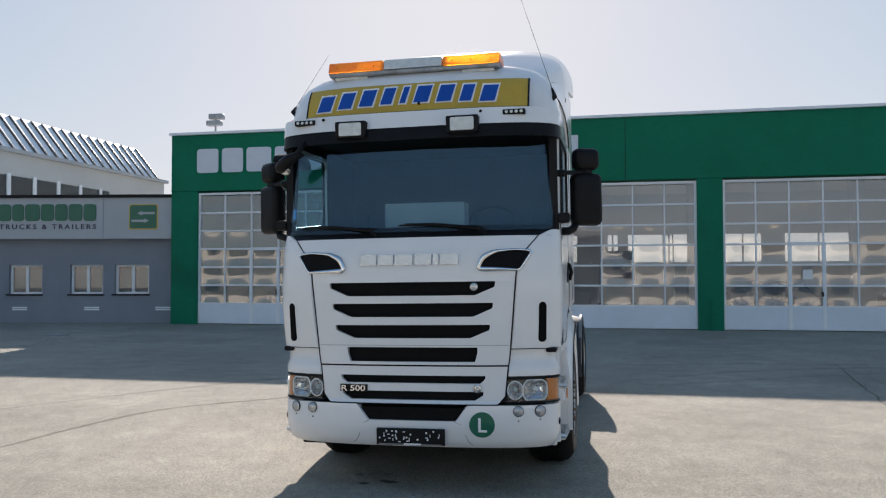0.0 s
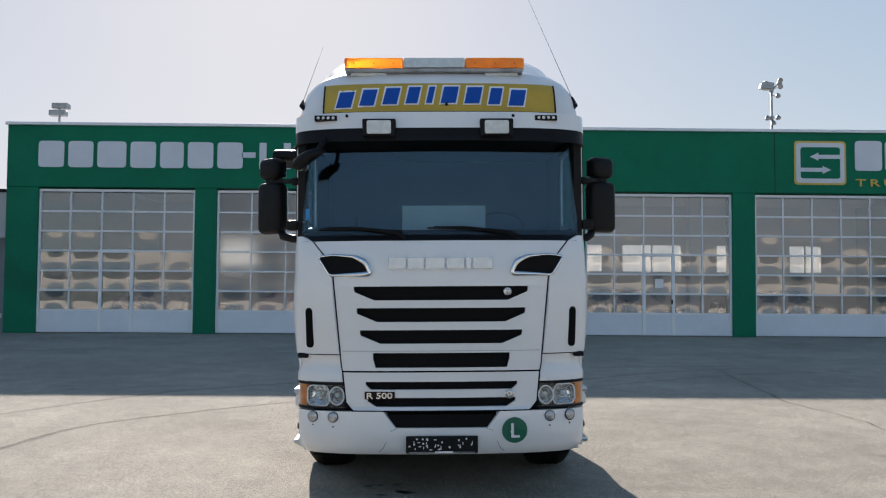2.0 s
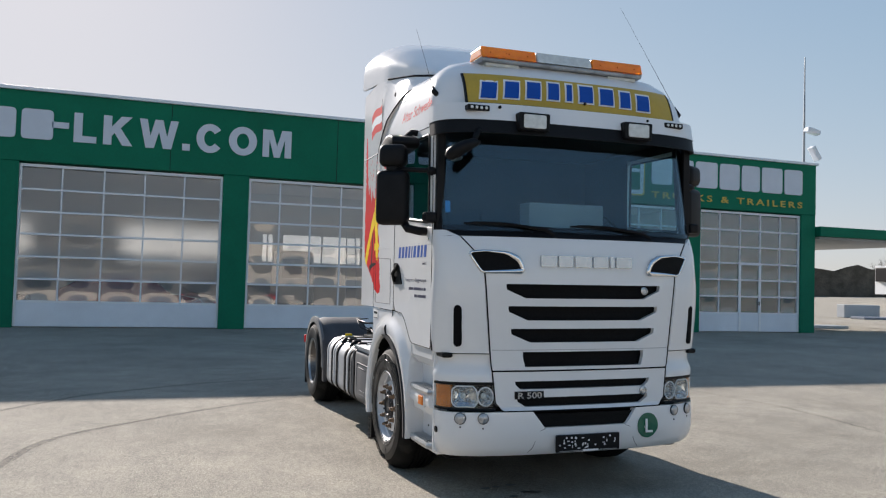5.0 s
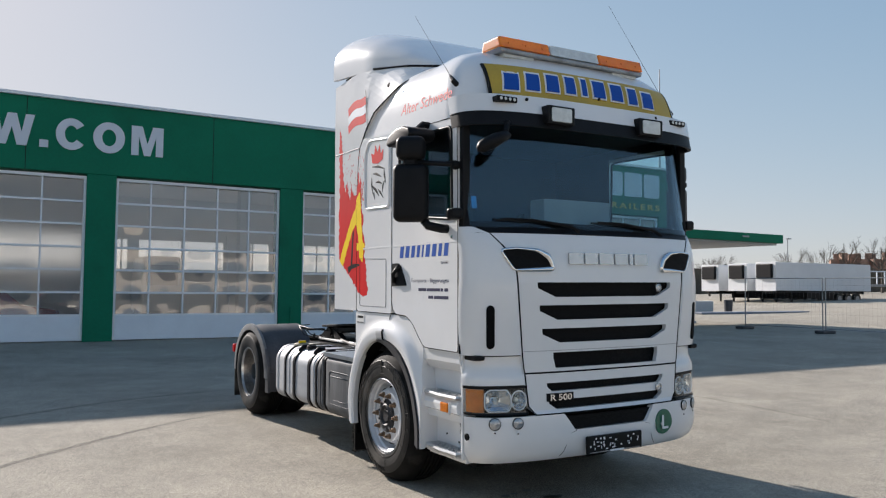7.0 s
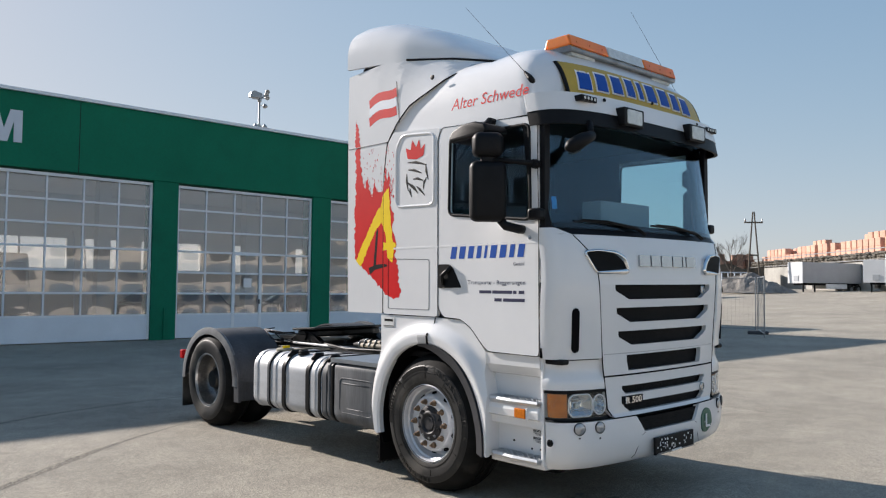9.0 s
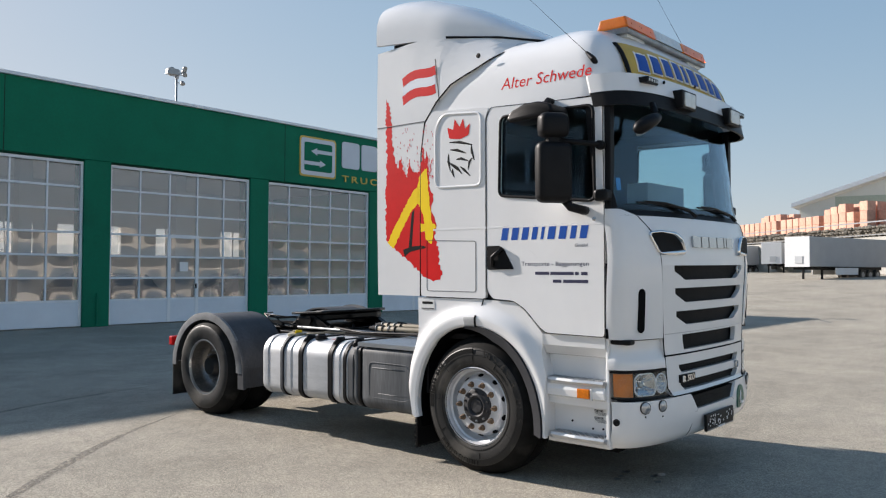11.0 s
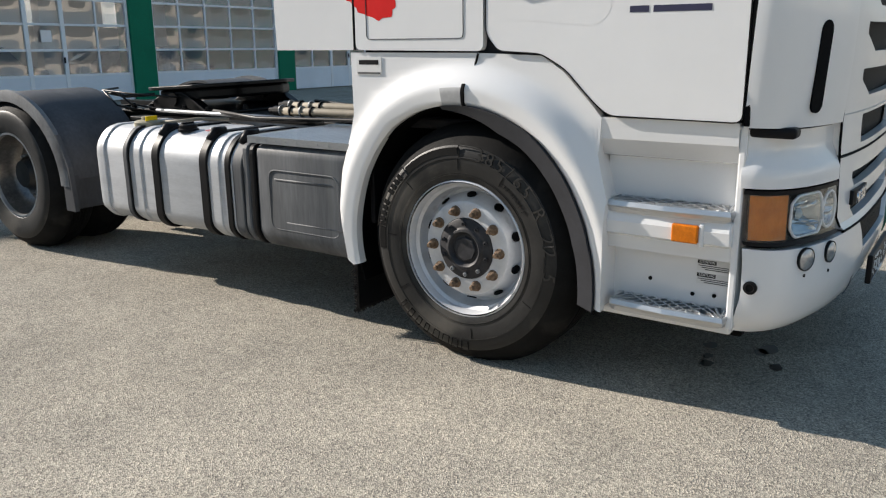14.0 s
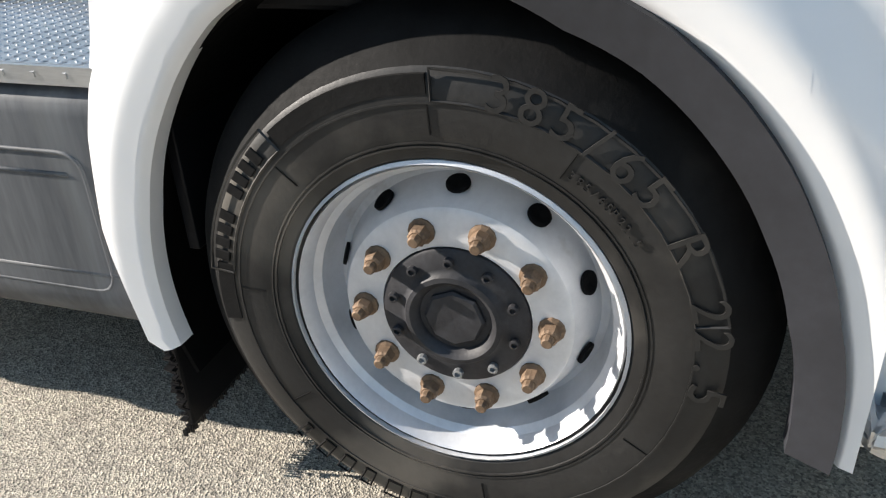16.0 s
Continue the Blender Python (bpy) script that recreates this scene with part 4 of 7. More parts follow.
# sides of the cab
DOOR = [(0.325, 1.10), (0.325, 1.96), (0.335, 2.745), (1.285, 2.785), (1.325, 2.70), (1.325, 1.40), (1.27, 1.335), (1.08, 1.325), (0.98, 1.27), (0.86, 1.15), (0.80, 1.105)]
WIN = [(0.395, 2.03), (0.405, 2.69), (1.19, 2.70), (1.205, 2.11)]
REAR = [(1.337, 1.335), (1.337, 2.70), (1.30, 2.79), (1.87, 2.83), (1.945, 2.74), (1.985, 2.5), (1.995, 1.34)]
FAIR_F = [(2.005, 1.34), (2.003, 1.9), (1.995, 2.5), (1.955, 2.75), (1.83, 2.90), (1.68, 3.02), (1.43, 3.115), (1.25, 3.20), (1.03, 3.288)]
FAIR_B = [(2.49, 1.34), (2.50, 1.9), (2.50, 2.5), (2.50, 2.8), (2.50, 3.05), (2.49, 3.40), (2.0, 3.43), (1.55, 3.395), (1.04, 3.30)]
for sg in (-1, 1):
    xo, xi = sg * 1.118, sg * 1.088
    door = part("cab_door", plate(rounded(DOOR, 0.03), [rounded(WIN, 0.05)], xo, xi), WHITE, truck, "white cab door with tinted window")
    gl = part("door_window", plate(rounded([(y + (0.012 if y < 0.8 else -0.012) * -1, z) for y, z in WIN], 0.05), [], sg * 1.100, sg * 1.094), SCREEN, door)
    gl.visible_shadow = False
    ws_pts = [(sg * 1.119, y, z) for y, z in rounded(WIN, 0.05)]
    part("window_seal", tube(ws_pts + ws_pts[:2], 0.012, 6), BLACK, door, smooth=60)
    # pressed dish and handle
    part("handle_dish", plate(rounded([(1.31, 1.72), (1.31, 1.46), (0.86, 1.42), (0.80, 1.47), (0.82, 1.60), (0.95, 1.72)], 0.05), [], sg * 1.1184, sg * 1.11), WHITE, door)
    h = part("door_handle", plate(rounded([(1.315, 1.735), (1.20, 1.735), (1.16, 1.71), (1.07, 1.56), (1.315, 1.555)], 0.015), [], sg * 1.126, sg * 1.10), BLACK, door, "black recessed door handle")
    part("grip", tube([(sg * 1.13, 1.26, 1.58), (sg * 1.15, 1.25, 1.65), (sg * 1.13, 1.17, 1.715)], 0.016, 8), BLACK, h, smooth=60)
    part("lock", lathe([(0.014, 0), (0.014, 0.006), (0.004, 0.007)], 12), CHROME, door, m=Matrix.Translation((sg * 1.118, 0.40, 1.905)) @ Matrix.Rotation(0 if sg > 0 else math.pi, 4, "Z"))
    part("side_panel", plate(rounded(REAR, 0.03), [], xo, xi), WHITE, truck, smooth=20)
    pb = [(sg * 1.1155, y, z) for y, z in rounded([(1.375, 2.20), (1.375, 2.76), (1.76, 2.79), (1.835, 2.68), (1.835, 2.21)], 0.06, 5)]
    part("pressed_bead", tube(pb + pb[:2], 0.011, 8), WHITE, truck, smooth=60)
    lk = rounded([(1.43, 1.385), (1.43, 1.775), (1.93, 1.79), (1.93, 1.385)], 0.02)
    lp = [(sg * 1.1185, y, z) for y, z in lk]
    part("locker_seam", tube(lp + [lp[0]], 0.0022, 5), GREY_PLASTIC, truck)
    part("waist_crease", box(min(sg * 1.112, sg * 1.1192), max(sg * 1.112, sg * 1.1192), 0.34, 1.97, 1.865, 1.880, 0.001), WHITE, truck)
    part("door_pillar", box(min(sg * 1.04, sg * 1.10), max(sg * 1.04, sg * 1.10), 0.285, 0.33, 1.96, 2.76, 0.006), BLACK, truck)
    knots = np.linspace(0, 1, len(FAIR_F))

    def fair_at(depth):
        def fn(a, b):
            y = float(np.interp(b, knots, [p[0] for p in FAIR_F])) * (1 - a) + float(np.interp(b, knots, [p[0] for p in FAIR_B])) * a
            z = float(np.interp(b, knots, [p[1] for p in FAIR_F])) * (1 - a) + float(np.interp(b, knots, [p[1] for p in FAIR_B])) * a
            edge_w = float(np.interp(y, (0.98, 1.3, 1.8, 2.1), (0.80, 0.98, 1.09, 1.112)))
            edge_z = float(np.interp(y, (0.98, 1.5, 2.48), (3.29, 3.39, 3.46)))
            k = min(1.0, max(0.0, (z - 2.90) / (edge_z - 2.90)))
            return Vector((sg * (1.112 - (1.112 - edge_w) * k * k - depth), y, z))
        return fn
    fb = slab(fair_at(0.0), fair_at(0.035), 8, 32)
    part("roof_seam", tube([fair_at(-0.001)(0.0, i / 24) for i in range(25)], 0.006, 5), DARK, truck)
    dl = [(sg * 1.1178, y, z) for y, z in rounded(DOOR, 0.03)]
    part("door_seam", tube(dl + dl[:1], 0.0028, 5), DARK, truck)
    part("side_fairing", fb, WHITE, truck, "white side fairing behind the cab")
    part("fairing_seam", tube([(sg * 1.1125, y, 2.76) for y in (1.96, 2.49)], 0.004, 5), GREY_PLASTIC, truck)
    part("fairing_bolt", lathe([(0.02, 0), (0.02, 0.006), (0.005, 0.008)], 12), BLACK, truck, m=Matrix.Translation((sg * 1.112, 1.40, 3.20)) @ Matrix.Rotation(0 if sg > 0 else math.pi, 4, "Z"))
    # wheel arch and wing
    WING = [(2.035, 1.33), (1.38, 1.328), (1.08, 1.318), (0.99, 1.26), (0.87, 1.14), (0.83, 1.095), (0.835, 0.96), (0.785, 0.80), (0.785, 0.36), (0.86, 0.345)] + arc(1.43, 0.51, 0.605, 196, -8, 30) + [(2.06, 0.36), (2.105, 0.62), (2.10, 0.80), (2.05, 0.98), (2.03, 1.06)]
    rim_pts = WING[:10] + WING[-5:]
    knees = [q - 360 if q > 300 else q for q in (math.degrees(math.atan2(z - 0.51, y - 1.43)) % 360 for y, z in rim_pts) if q < 192 or q > 347]
    dirs = [193.0, -14.0] + [q for q in knees if all(abs(q - p) > 1.2 for p in knees[:knees.index(q)])]
    dirs += [q for q in (193.0 - 207.0 * i / 84 for i in range(1, 84)) if all(abs(q - p) > 1.2 for p in dirs)]
    dirs = sorted(dirs, reverse=True)

    def reach(q):
        d = Vector((math.cos(radians(q)), math.sin(radians(q))))
        best = 0.62
        for i in range(len(rim_pts)):
            p, e = Vector(rim_pts[i - 1]) - Vector((1.43, 0.51)), Vector(rim_pts[i]) - Vector(rim_pts[i - 1])
            den = d.x * e.y - d.y * e.x
            if abs(den) > 1e-9:
                t, u = (p.x * e.y - p.y * e.x) / den, (p.x * d.y - p.y * d.x) / den
                if t > 0.3 and -1e-6 <= u <= 1 + 1e-6:
                    best = max(best, t)
        return best

    spans = [reach(q) for q in dirs]
    nd = len(dirs) - 1

    def arch_r(q):
        return float(np.interp(q, (-14, 0, 16, 36, 54, 68, 82, 106, 122, 138, 153, 169, 185, 196), (0.590, 0.590, 0.588, 0.600, 0.618, 0.618, 0.612, 0.606, 0.604, 0.594, 0.588, 0.592, 0.612, 0.632)))

    def wing_x(r, r0=0.605, amp=0.062):
        k = min(1.0, max(0.0, (0.185 - (r - r0)) / 0.120))
        return 1.107 + amp * (k * k * (3 - 2 * k)) * (0.86 + 0.14 * min(1.0, (r - r0) / 0.06)) - 0.014 * max(0, 1 - (r - r0) / 0.014)

    def wing_patch(q0, q1, r0, r1, rise_):
        def at(o):
            def fn(a, b):
                q, r = radians(q0 + (q1 - q0) * a), r0 + (r1 - r0) * b
                return Vector((sg * (wing_x(r) + o), 1.43 + r * math.cos(q), 0.51 + r * math.sin(q)))
            return fn
        return slab(at(rise_), at(-0.02), 4, 8)

    def wing_at(depth):
        def fn(a, b):
            q, r1 = radians(dirs[round(a * nd)]), spans[round(a * nd)]
            r0 = arch_r(dirs[round(a * nd)])
            r1 = max(r1, r0 + 0.012)
            r = r0 + (r1 - r0) * b ** 1.7
            x = wing_x(r, r0, float(np.interp(dirs[round(a * nd)], (-10, 40, 80, 95), (0.046, 0.046, 0.050, 0.054)))) - depth
            return Vector((sg * x, 1.43 + r * math.cos(q), 0.51 + r * math.sin(q)))
        return fn
    part("wing", slab(wing_at(0.0), wing_at(0.04), nd, 18), WHITE, truck, "white front wing with swollen arch", smooth=40)
    def flare(r0, r1, bl, x0, x1, a0=197, a1=-10):
        def fn(r):
            return lambda a, b: Vector((sg * (x0 + (x1 - x0) * b), 1.43 + (r + bl * math.sin(math.pi * b)) * math.cos(radians(a0 + (a1 - a0) * a)), 0.51 + (r + bl * math.sin(math.pi * b)) * math.sin(radians(a0 + (a1 - a0) * a))))
        return slab(fn(r1), fn(r0), 40, 5)
    part("wing_return", prism([(0.795, 0.78), (0.84, 0.95), (0.838, 1.094), (0.90, 1.094), (0.90, 0.78)], min(sg * 0.98, sg * 1.104), max(sg * 0.98, sg * 1.104), "x"), WHITE, truck)
    part("wing_return", box(min(sg * 0.98, sg * 1.132), max(sg * 0.98, sg * 1.132), 0.792, 0.85, 0.365, 0.80, 0.01), WHITE, truck)
    def lip_at(depth):
        def fn(a, b):
            q = 194 - 112 * a
            k = min(1.0, max(0.0, (q - 82) / 28))
            r = arch_r(q) + 0.003 - (0.016 + 0.052 * k) * b
            return Vector((sg * (1.166 - (0.010 + 0.004 * k) * b - depth), 1.43 + r * math.cos(radians(q)), 0.51 + r * math.sin(radians(q))))
        return fn
    part("arch_lip", slab(lip_at(0.0), lip_at(0.045), 36, 4), ARCH_GREY, truck, "dark plastic wheel arch edge", smooth=40)
    # lining coloured as dark as the shade behind the tyre
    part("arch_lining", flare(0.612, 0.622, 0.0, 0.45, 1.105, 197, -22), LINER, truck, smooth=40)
    part("arch_clip", wing_patch(83, 91.5, 0.607, 0.685, 0.002), CLIP_GREY, truck, smooth=40)
    part("wing_joint", wing_patch(91.6, 92.6, 0.607, 0.70, 0.0015), DARK, truck)
    part("wing_joint", tube([(sg * 1.1085, 1.41, 1.205), (sg * 1.1085, 1.39, 1.245), (sg * 1.1085, 1.365, 1.325)], 0.005, 5), DARK, truck)
    part("panel_gap", box(min(sg * 1.08, sg * 1.1145), max(sg * 1.08, sg * 1.1145), 0.302, 0.322, 1.09, 1.60, 0.004), DARK, truck)
    fl = box(min(sg * 0.75, sg * 1.10), max(sg * 0.75, sg * 1.10), 2.05, 2.07, 0.12, 0.48, 0.004)
    bristle = random.Random(3)
    for k in range(42):
        z = 0.125 + 0.006 * k
        xt = 1.10 + bristle.uniform(0.008, 0.026)
        box(min(sg * 1.09, sg * xt), max(sg * 1.11, sg * xt), 2.052 + bristle.uniform(-0.008, 0.004), 2.058 + bristle.uniform(0.0, 0.012), z, z + 0.0035, bm=fl)
    for k in range(50):
        x = 0.76 + 0.0074 * k
        box(min(sg * x, sg * (x + 0.004)), max(sg * x, sg * (x + 0.004)), 2.054, 2.064, 0.12 - bristle.uniform(0.006, 0.022), 0.125, bm=fl)
    part("mud_flap", fl, BLACK, truck, "bristly black mud flap")
    part("maker_plate", box(min(sg * 1.108, sg * 1.111), max(sg * 1.108, sg * 1.111), 1.86, 2.0, 1.235, 1.31), PAPER, truck)
    part("plate_print", box(min(sg * 1.111, sg * 1.1118), max(sg * 1.111, sg * 1.1118), 1.875, 1.985, 1.278, 1.298), BLACK, truck)
    part("plate_print", box(min(sg * 1.111, sg * 1.1118), max(sg * 1.111, sg * 1.1118), 1.865, 1.995, 1.238, 1.246), GREY_PLASTIC, truck)
    # steps
    part("step_well", plate([(0.33, 0.36), (0.33, 1.10), (0.84, 1.10), (0.80, 0.36)], [], sg * 1.01, sg * 0.98), WHITE, truck)
    part("step_side", box(min(sg * 0.98, sg * 1.09), max(sg * 0.98, sg * 1.09), 0.31, 0.335, 0.36, 1.09, 0.006), WHITE, truck)
    part("sill_panel", prism([(sg * 1.0, 1.10), (sg * 1.105, 1.098), (sg * 1.098, 1.02), (sg * 1.045, 0.955), (sg * 1.0, 0.945)], 0.335, 0.84, "y"), WHITE, truck)
    part("step_face", prism([(sg * 1.0, 0.76), (sg * 1.115, 0.755), (sg * 1.125, 0.72), (sg * 1.12, 0.675), (sg * 1.09, 0.66), (sg * 1.085, 0.61), (sg * 1.0, 0.60)], 0.33, 0.80, "y", 0.006), WHITE, truck)
    bl = part("side_blinker", box(min(sg * 1.115, sg * 1.138), max(sg * 1.115, sg * 1.138), 0.44, 0.535, 0.672, 0.738, 0.006), ORANGE, truck, "orange side marker")
    part("bezel", box(min(sg * 1.11, sg * 1.13), max(sg * 1.11, sg * 1.13), 0.422, 0.438, 0.66, 0.745, 0.004), WHITE, bl)
    for zt, y0, y1 in ((0.80, 0.335, 0.80), (0.415, 0.335, 0.77)):
        bm = bmesh.new()
        xs = sorted((sg * 0.985, sg * 1.125))
        pts = rounded([(xs[0], y0), (xs[1], y0 + (0.0)), (xs[1], y1), (xs[0], y1)] , 0.05, 4)
        prism(pts, zt - 0.045, zt - 0.028, "z", bm=bm)
        n = 9
        for i in range(n):
            ya = y0 + 0.02 + (y1 - y0 - 0.04) * i / (n - 1)
            for d in (-1, 1):
                yb = min(y1 - 0.01, max(y0 + 0.01, ya + d * 0.14))
                p, q = Vector((sg * 0.99, ya, zt)), Vector((sg * 1.118, yb, zt))
                side = (q - p).cross(Vector((0, 0, 1))).normalized() * 0.004
                vs = [bm.verts.new(v + Vector((0, 0, dz))) for dz in (-0.03, 0) for v in (p + side, q + side, q - side, p - side)]
                for f in ((0, 1, 2, 3), (7, 6, 5, 4), (0, 4, 5, 1), (1, 5, 6, 2), (2, 6, 7, 3), (3, 7, 4, 0)):
                    bm.faces.new([vs[k] for k in f])
        sp = part("step_tread", bm, ALU, truck, "aluminium step with diamond grating")
        part("step_rim", tube([(xs[0] if sg > 0 else xs[1], y0, zt - 0.018), (sg * 1.12, y0 + 0.005, zt - 0.018), (sg * 1.125, (y0 + y1) / 2, zt - 0.018), (sg * 1.11, y1 - 0.02, zt - 0.018), (sg * 1.0, y1, zt - 0.018)], 0.018, 6), ALU, sp)
    for y, z in ((0.40, 0.455), (0.48, 0.45), (0.645, 0.485)):
        part("screw", lathe([(0.008, 0), (0.008, 0.004), (0.003, 0.005)], 8), DARK, truck, m=Matrix.Translation((sg * 1.01, y, z)) @ Matrix.Rotation(0 if sg > 0 else math.pi, 4, "Z"))
    for word, zc in (("ATTENTION", 0.575), ("ACHTUNG", 0.525)):
        note = part("warning_notice", box(min(sg * 1.0085, sg * 1.0115), max(sg * 1.0085, sg * 1.0115), 0.345, 0.47, zc - 0.030, zc + 0.012), PAPER, truck)
        part("notice_head", box(min(sg * 1.011, sg * 1.0125), max(sg * 1.011, sg * 1.0125), 0.40, 0.468, zc - 0.004, zc + 0.010), BLACK, note)
        if sg < 0:
            part("notice_word", fit_width(writing(word, 0.009, 0.0006), 0.058), LETTER_WHITE, note, m=Matrix.Translation((-1.0128, 0.463, zc - 0.0005)) @ Matrix.Rotation(radians(-90), 4, "Z"))
        for k in range(3):
            part("print_bar", box(min(sg * 1.011, sg * 1.0122), max(sg * 1.011, sg * 1.0122), 0.355, 0.465 - 0.012 * k, zc - 0.012 - 0.007 * k, zc - 0.009 - 0.007 * k), GREY_PLASTIC, note)
    part("bumper_base", box(min(sg * 0.6, sg * 1.06), max(sg * 0.6, sg * 1.06), 0.32, 0.82, 0.33, 0.365, 0.01), WHITE, truck)

    # mirrors
    mx, my, yaw = (-1.353, 0.575, -34.6) if sg < 0 else (1.305, 0.565, 27.0)

    def housing(w, d, z0, z1, bev):
        return box(-w / 2, w / 2, -d / 2, d / 2, z0, z1, bev, 5)

    mm = Matrix.Translation((mx, my, 0)) @ Matrix.Rotation(radians(yaw), 4, "Z")
    mir = part("main_mirror", housing(0.252, 0.125, 2.010, 2.425, 0.05), BLACK, truck, "black exterior mirror housing", smooth=40, m=mm)
    part("mirror_glass", box(-0.105, 0.105, 0.060, 0.066, 2.045, 2.39, 0.002), CHROME, mir, m=mm)
    up = part("wide_angle_mirror", housing(0.212, 0.135, 2.448, 2.622, 0.052), BLACK, truck, "black wide-angle mirror housing", smooth=40, m=mm)
    part("mirror_glass", box(-0.085, 0.085, 0.065, 0.071, 2.47, 2.60, 0.002), CHROME, up, m=mm)
    part("mirror_stalk", box(-0.05, 0.05, -0.03, 0.03, 2.40, 2.47, 0.012), BLACK, up, m=mm)
    part("mirror_arm", tube([(sg * 1.10, 0.345, 2.405), (sg * 1.16, 0.36, 2.41), (mx, my - 0.01, 2.435)], [0.022, 0.018, 0.018], 8), BLACK, up, smooth=60)
    part("arm_socket", lathe([(0.03, -0.03), (0.034, 0.0), (0.028, 0.03)], 12), BLACK, up, m=Matrix.Translation((sg * 1.125, 0.345, 2.405)))
    part("mirror_arm", tube([(sg * 1.10, 0.47, 1.965), (sg * 1.17, 0.46, 1.965), (mx - sg * 0.10, my - 0.07, 1.985), (mx - sg * 0.08, my - 0.04, 2.03)], 0.032, 8), BLACK, mir, smooth=60)
    part("corner_camera", box(min(sg * 1.10, sg * 1.19), max(sg * 1.10, sg * 1.19), 0.27, 0.37, 2.02, 2.10, 0.02), BLACK, truck)

# kerb mirror over the door and front mirror, on the far side from the wheel
km = part("kerb_mirror", prism(rounded([(0.58, 2.64), (0.62, 2.61), (0.94, 2.595), (0.965, 2.62), (0.93, 2.675), (0.82, 2.715), (0.70, 2.72), (0.60, 2.69)], 0.02, 4), -1.36, -1.14, "x", 0.03, 3), BLACK, truck, "black kerb mirror hood", smooth=40)
part("mirror_arm", tube([(-1.10, 0.74, 2.75), (-1.16, 0.74, 2.755), (-1.22, 0.74, 2.70)], 0.026, 8), BLACK, km)
# front view mirror: a drop-shaped housing slung from the end of the visor
fmo = part("front_mirror", tube([(-0.86, 0.06, 2.595), (-0.91, 0.035, 2.585), (-0.97, 0.04, 2.56), (-1.03, 0.065, 2.525), (-1.075, 0.09, 2.497), (-1.10, 0.105, 2.48)], [0.012, 0.034, 0.046, 0.052, 0.044, 0.016], 14), BLACK, truck, "black front view mirror", smooth=60)
part("mirror_arm", tube([(-0.92, 0.04, 2.58), (-0.89, 0.06, 2.64), (-0.86, 0.09, 2.69)], 0.022, 8), BLACK, fmo, smooth=60)
part("mirror_glass", lathe([(0.046, 0.0), (0.044, -0.006), (0.001, -0.007)], 20, "z"), CHROME, fmo, m=Matrix.Translation((-1.03, 0.085, 2.478)) @ Matrix.Rotation(radians(-25), 4, "X"))

# roof deflector
def deflect(k):
    def fn(a, b):
        y = 0.98 + 1.50 * b
        w = float(np.interp(y, (0.98, 1.3, 1.8, 2.48), (0.80, 0.98, 1.09, 1.14))) - k
        zb = float(np.interp(y, (0.98, 1.5, 2.48), (3.29, 3.39, 3.46)))
        zt = float(np.interp(y, (0.98, 1.3, 1.7, 2.1, 2.35, 2.48), (3.33, 3.52, 3.74, 3.89, 3.93, 3.91))) - k
        t = math.pi * a
        c, s = math.cos(t), math.sin(t)
        return Vector((-w * math.copysign(abs(c) ** 0.45, c), y, zb + (zt - zb) * max(0, s) ** 0.55))
    return fn
part("roof_deflector", slab(deflect(0.0), deflect(0.03), 36, 16), WHITE, truck, "white roof air deflector", smooth=45)
part("deflector_back", prism([(-1.08, 3.30), (1.08, 3.30), (1.08, 3.45), (0.9, 3.55), (-0.9, 3.55), (-1.08, 3.45)], 2.30, 2.33), LINING, truck)
part("deflector_strut", tube([(-0.62, 0.62, 3.335), (-0.70, 0.8, 3.335), (-0.80, 0.98, 3.30), (-0.98, 1.3, 3.352), (-1.08, 1.75, 3.415)], 0.010, 6), BLACK, truck)

# wheels
def tyre_mesh(width, r, r_in, flat):
    """Outer side towards -x at x 0; the tread reaches to width."""
    w = width
    half = [(r_in, 0.004), (r_in + 0.012, -0.012), (r_in + 0.05, -0.022), (r_in + 0.10, -0.0255), (r_in + 0.137, -0.0225), (r_in + 0.155, -0.0140), (r_in + 0.174, 0.003), (r - 0.040, 0.022), (r - 0.021, 0.048), (r - 0.007, 0.076), (r - 0.002, 0.092)]
    pr = half[:]
    n = 5
    for i in range(n):
        x0, x1 = 0.098 + (w - 0.196) * i / n, 0.098 + (w - 0.196) * (i + 1) / n
        pr += [(r, x0 + 0.002), (r, x1 - 0.012), (r - 0.012, x1 - 0.010), (r - 0.012, x1)]
    pr += [(q, w - x) for q, x in half[::-1]]
    bm = lathe(pr, 72, "x", closed=True)
    # outer faces take the rubber darkened to imitate shade under the wing
    for f in bm.faces:
        c = f.calc_center_median()
        f.material_index = 1 if math.hypot(c.y, c.z) > r - 0.085 else 0
    for v in bm.verts:
        v.co.z = max(v.co.z, -flat)
    return bm


def ring_text(text, r, a_mid, size, gap, wheel, x=-0.0280):
    """Raised characters round the tyre wall, read from outside."""
    k = len(text)
    for i, ch in enumerate(text):
        if ch == " ":
            continue
        a = radians(a_mid) - (i - (k - 1) / 2) * gap / r
        bm = writing(ch, size, 0.003)
        xs = [v.co.x for v in bm.verts]
        bm.transform(Matrix.Translation((-(min(xs) + max(xs)) / 2, 0, -size / 2)))
        # stand it on the wall: right-hand of a viewer at -x is -y
        m = Matrix.Translation((x, -r * math.cos(a), r * math.sin(a))) @ Matrix.Rotation(a - math.pi / 2, 4, "X").inverted() @ Matrix.Rotation(radians(-90), 4, "Z")
        part("tyre_letter", bm, RUBBER, wheel, m=m)


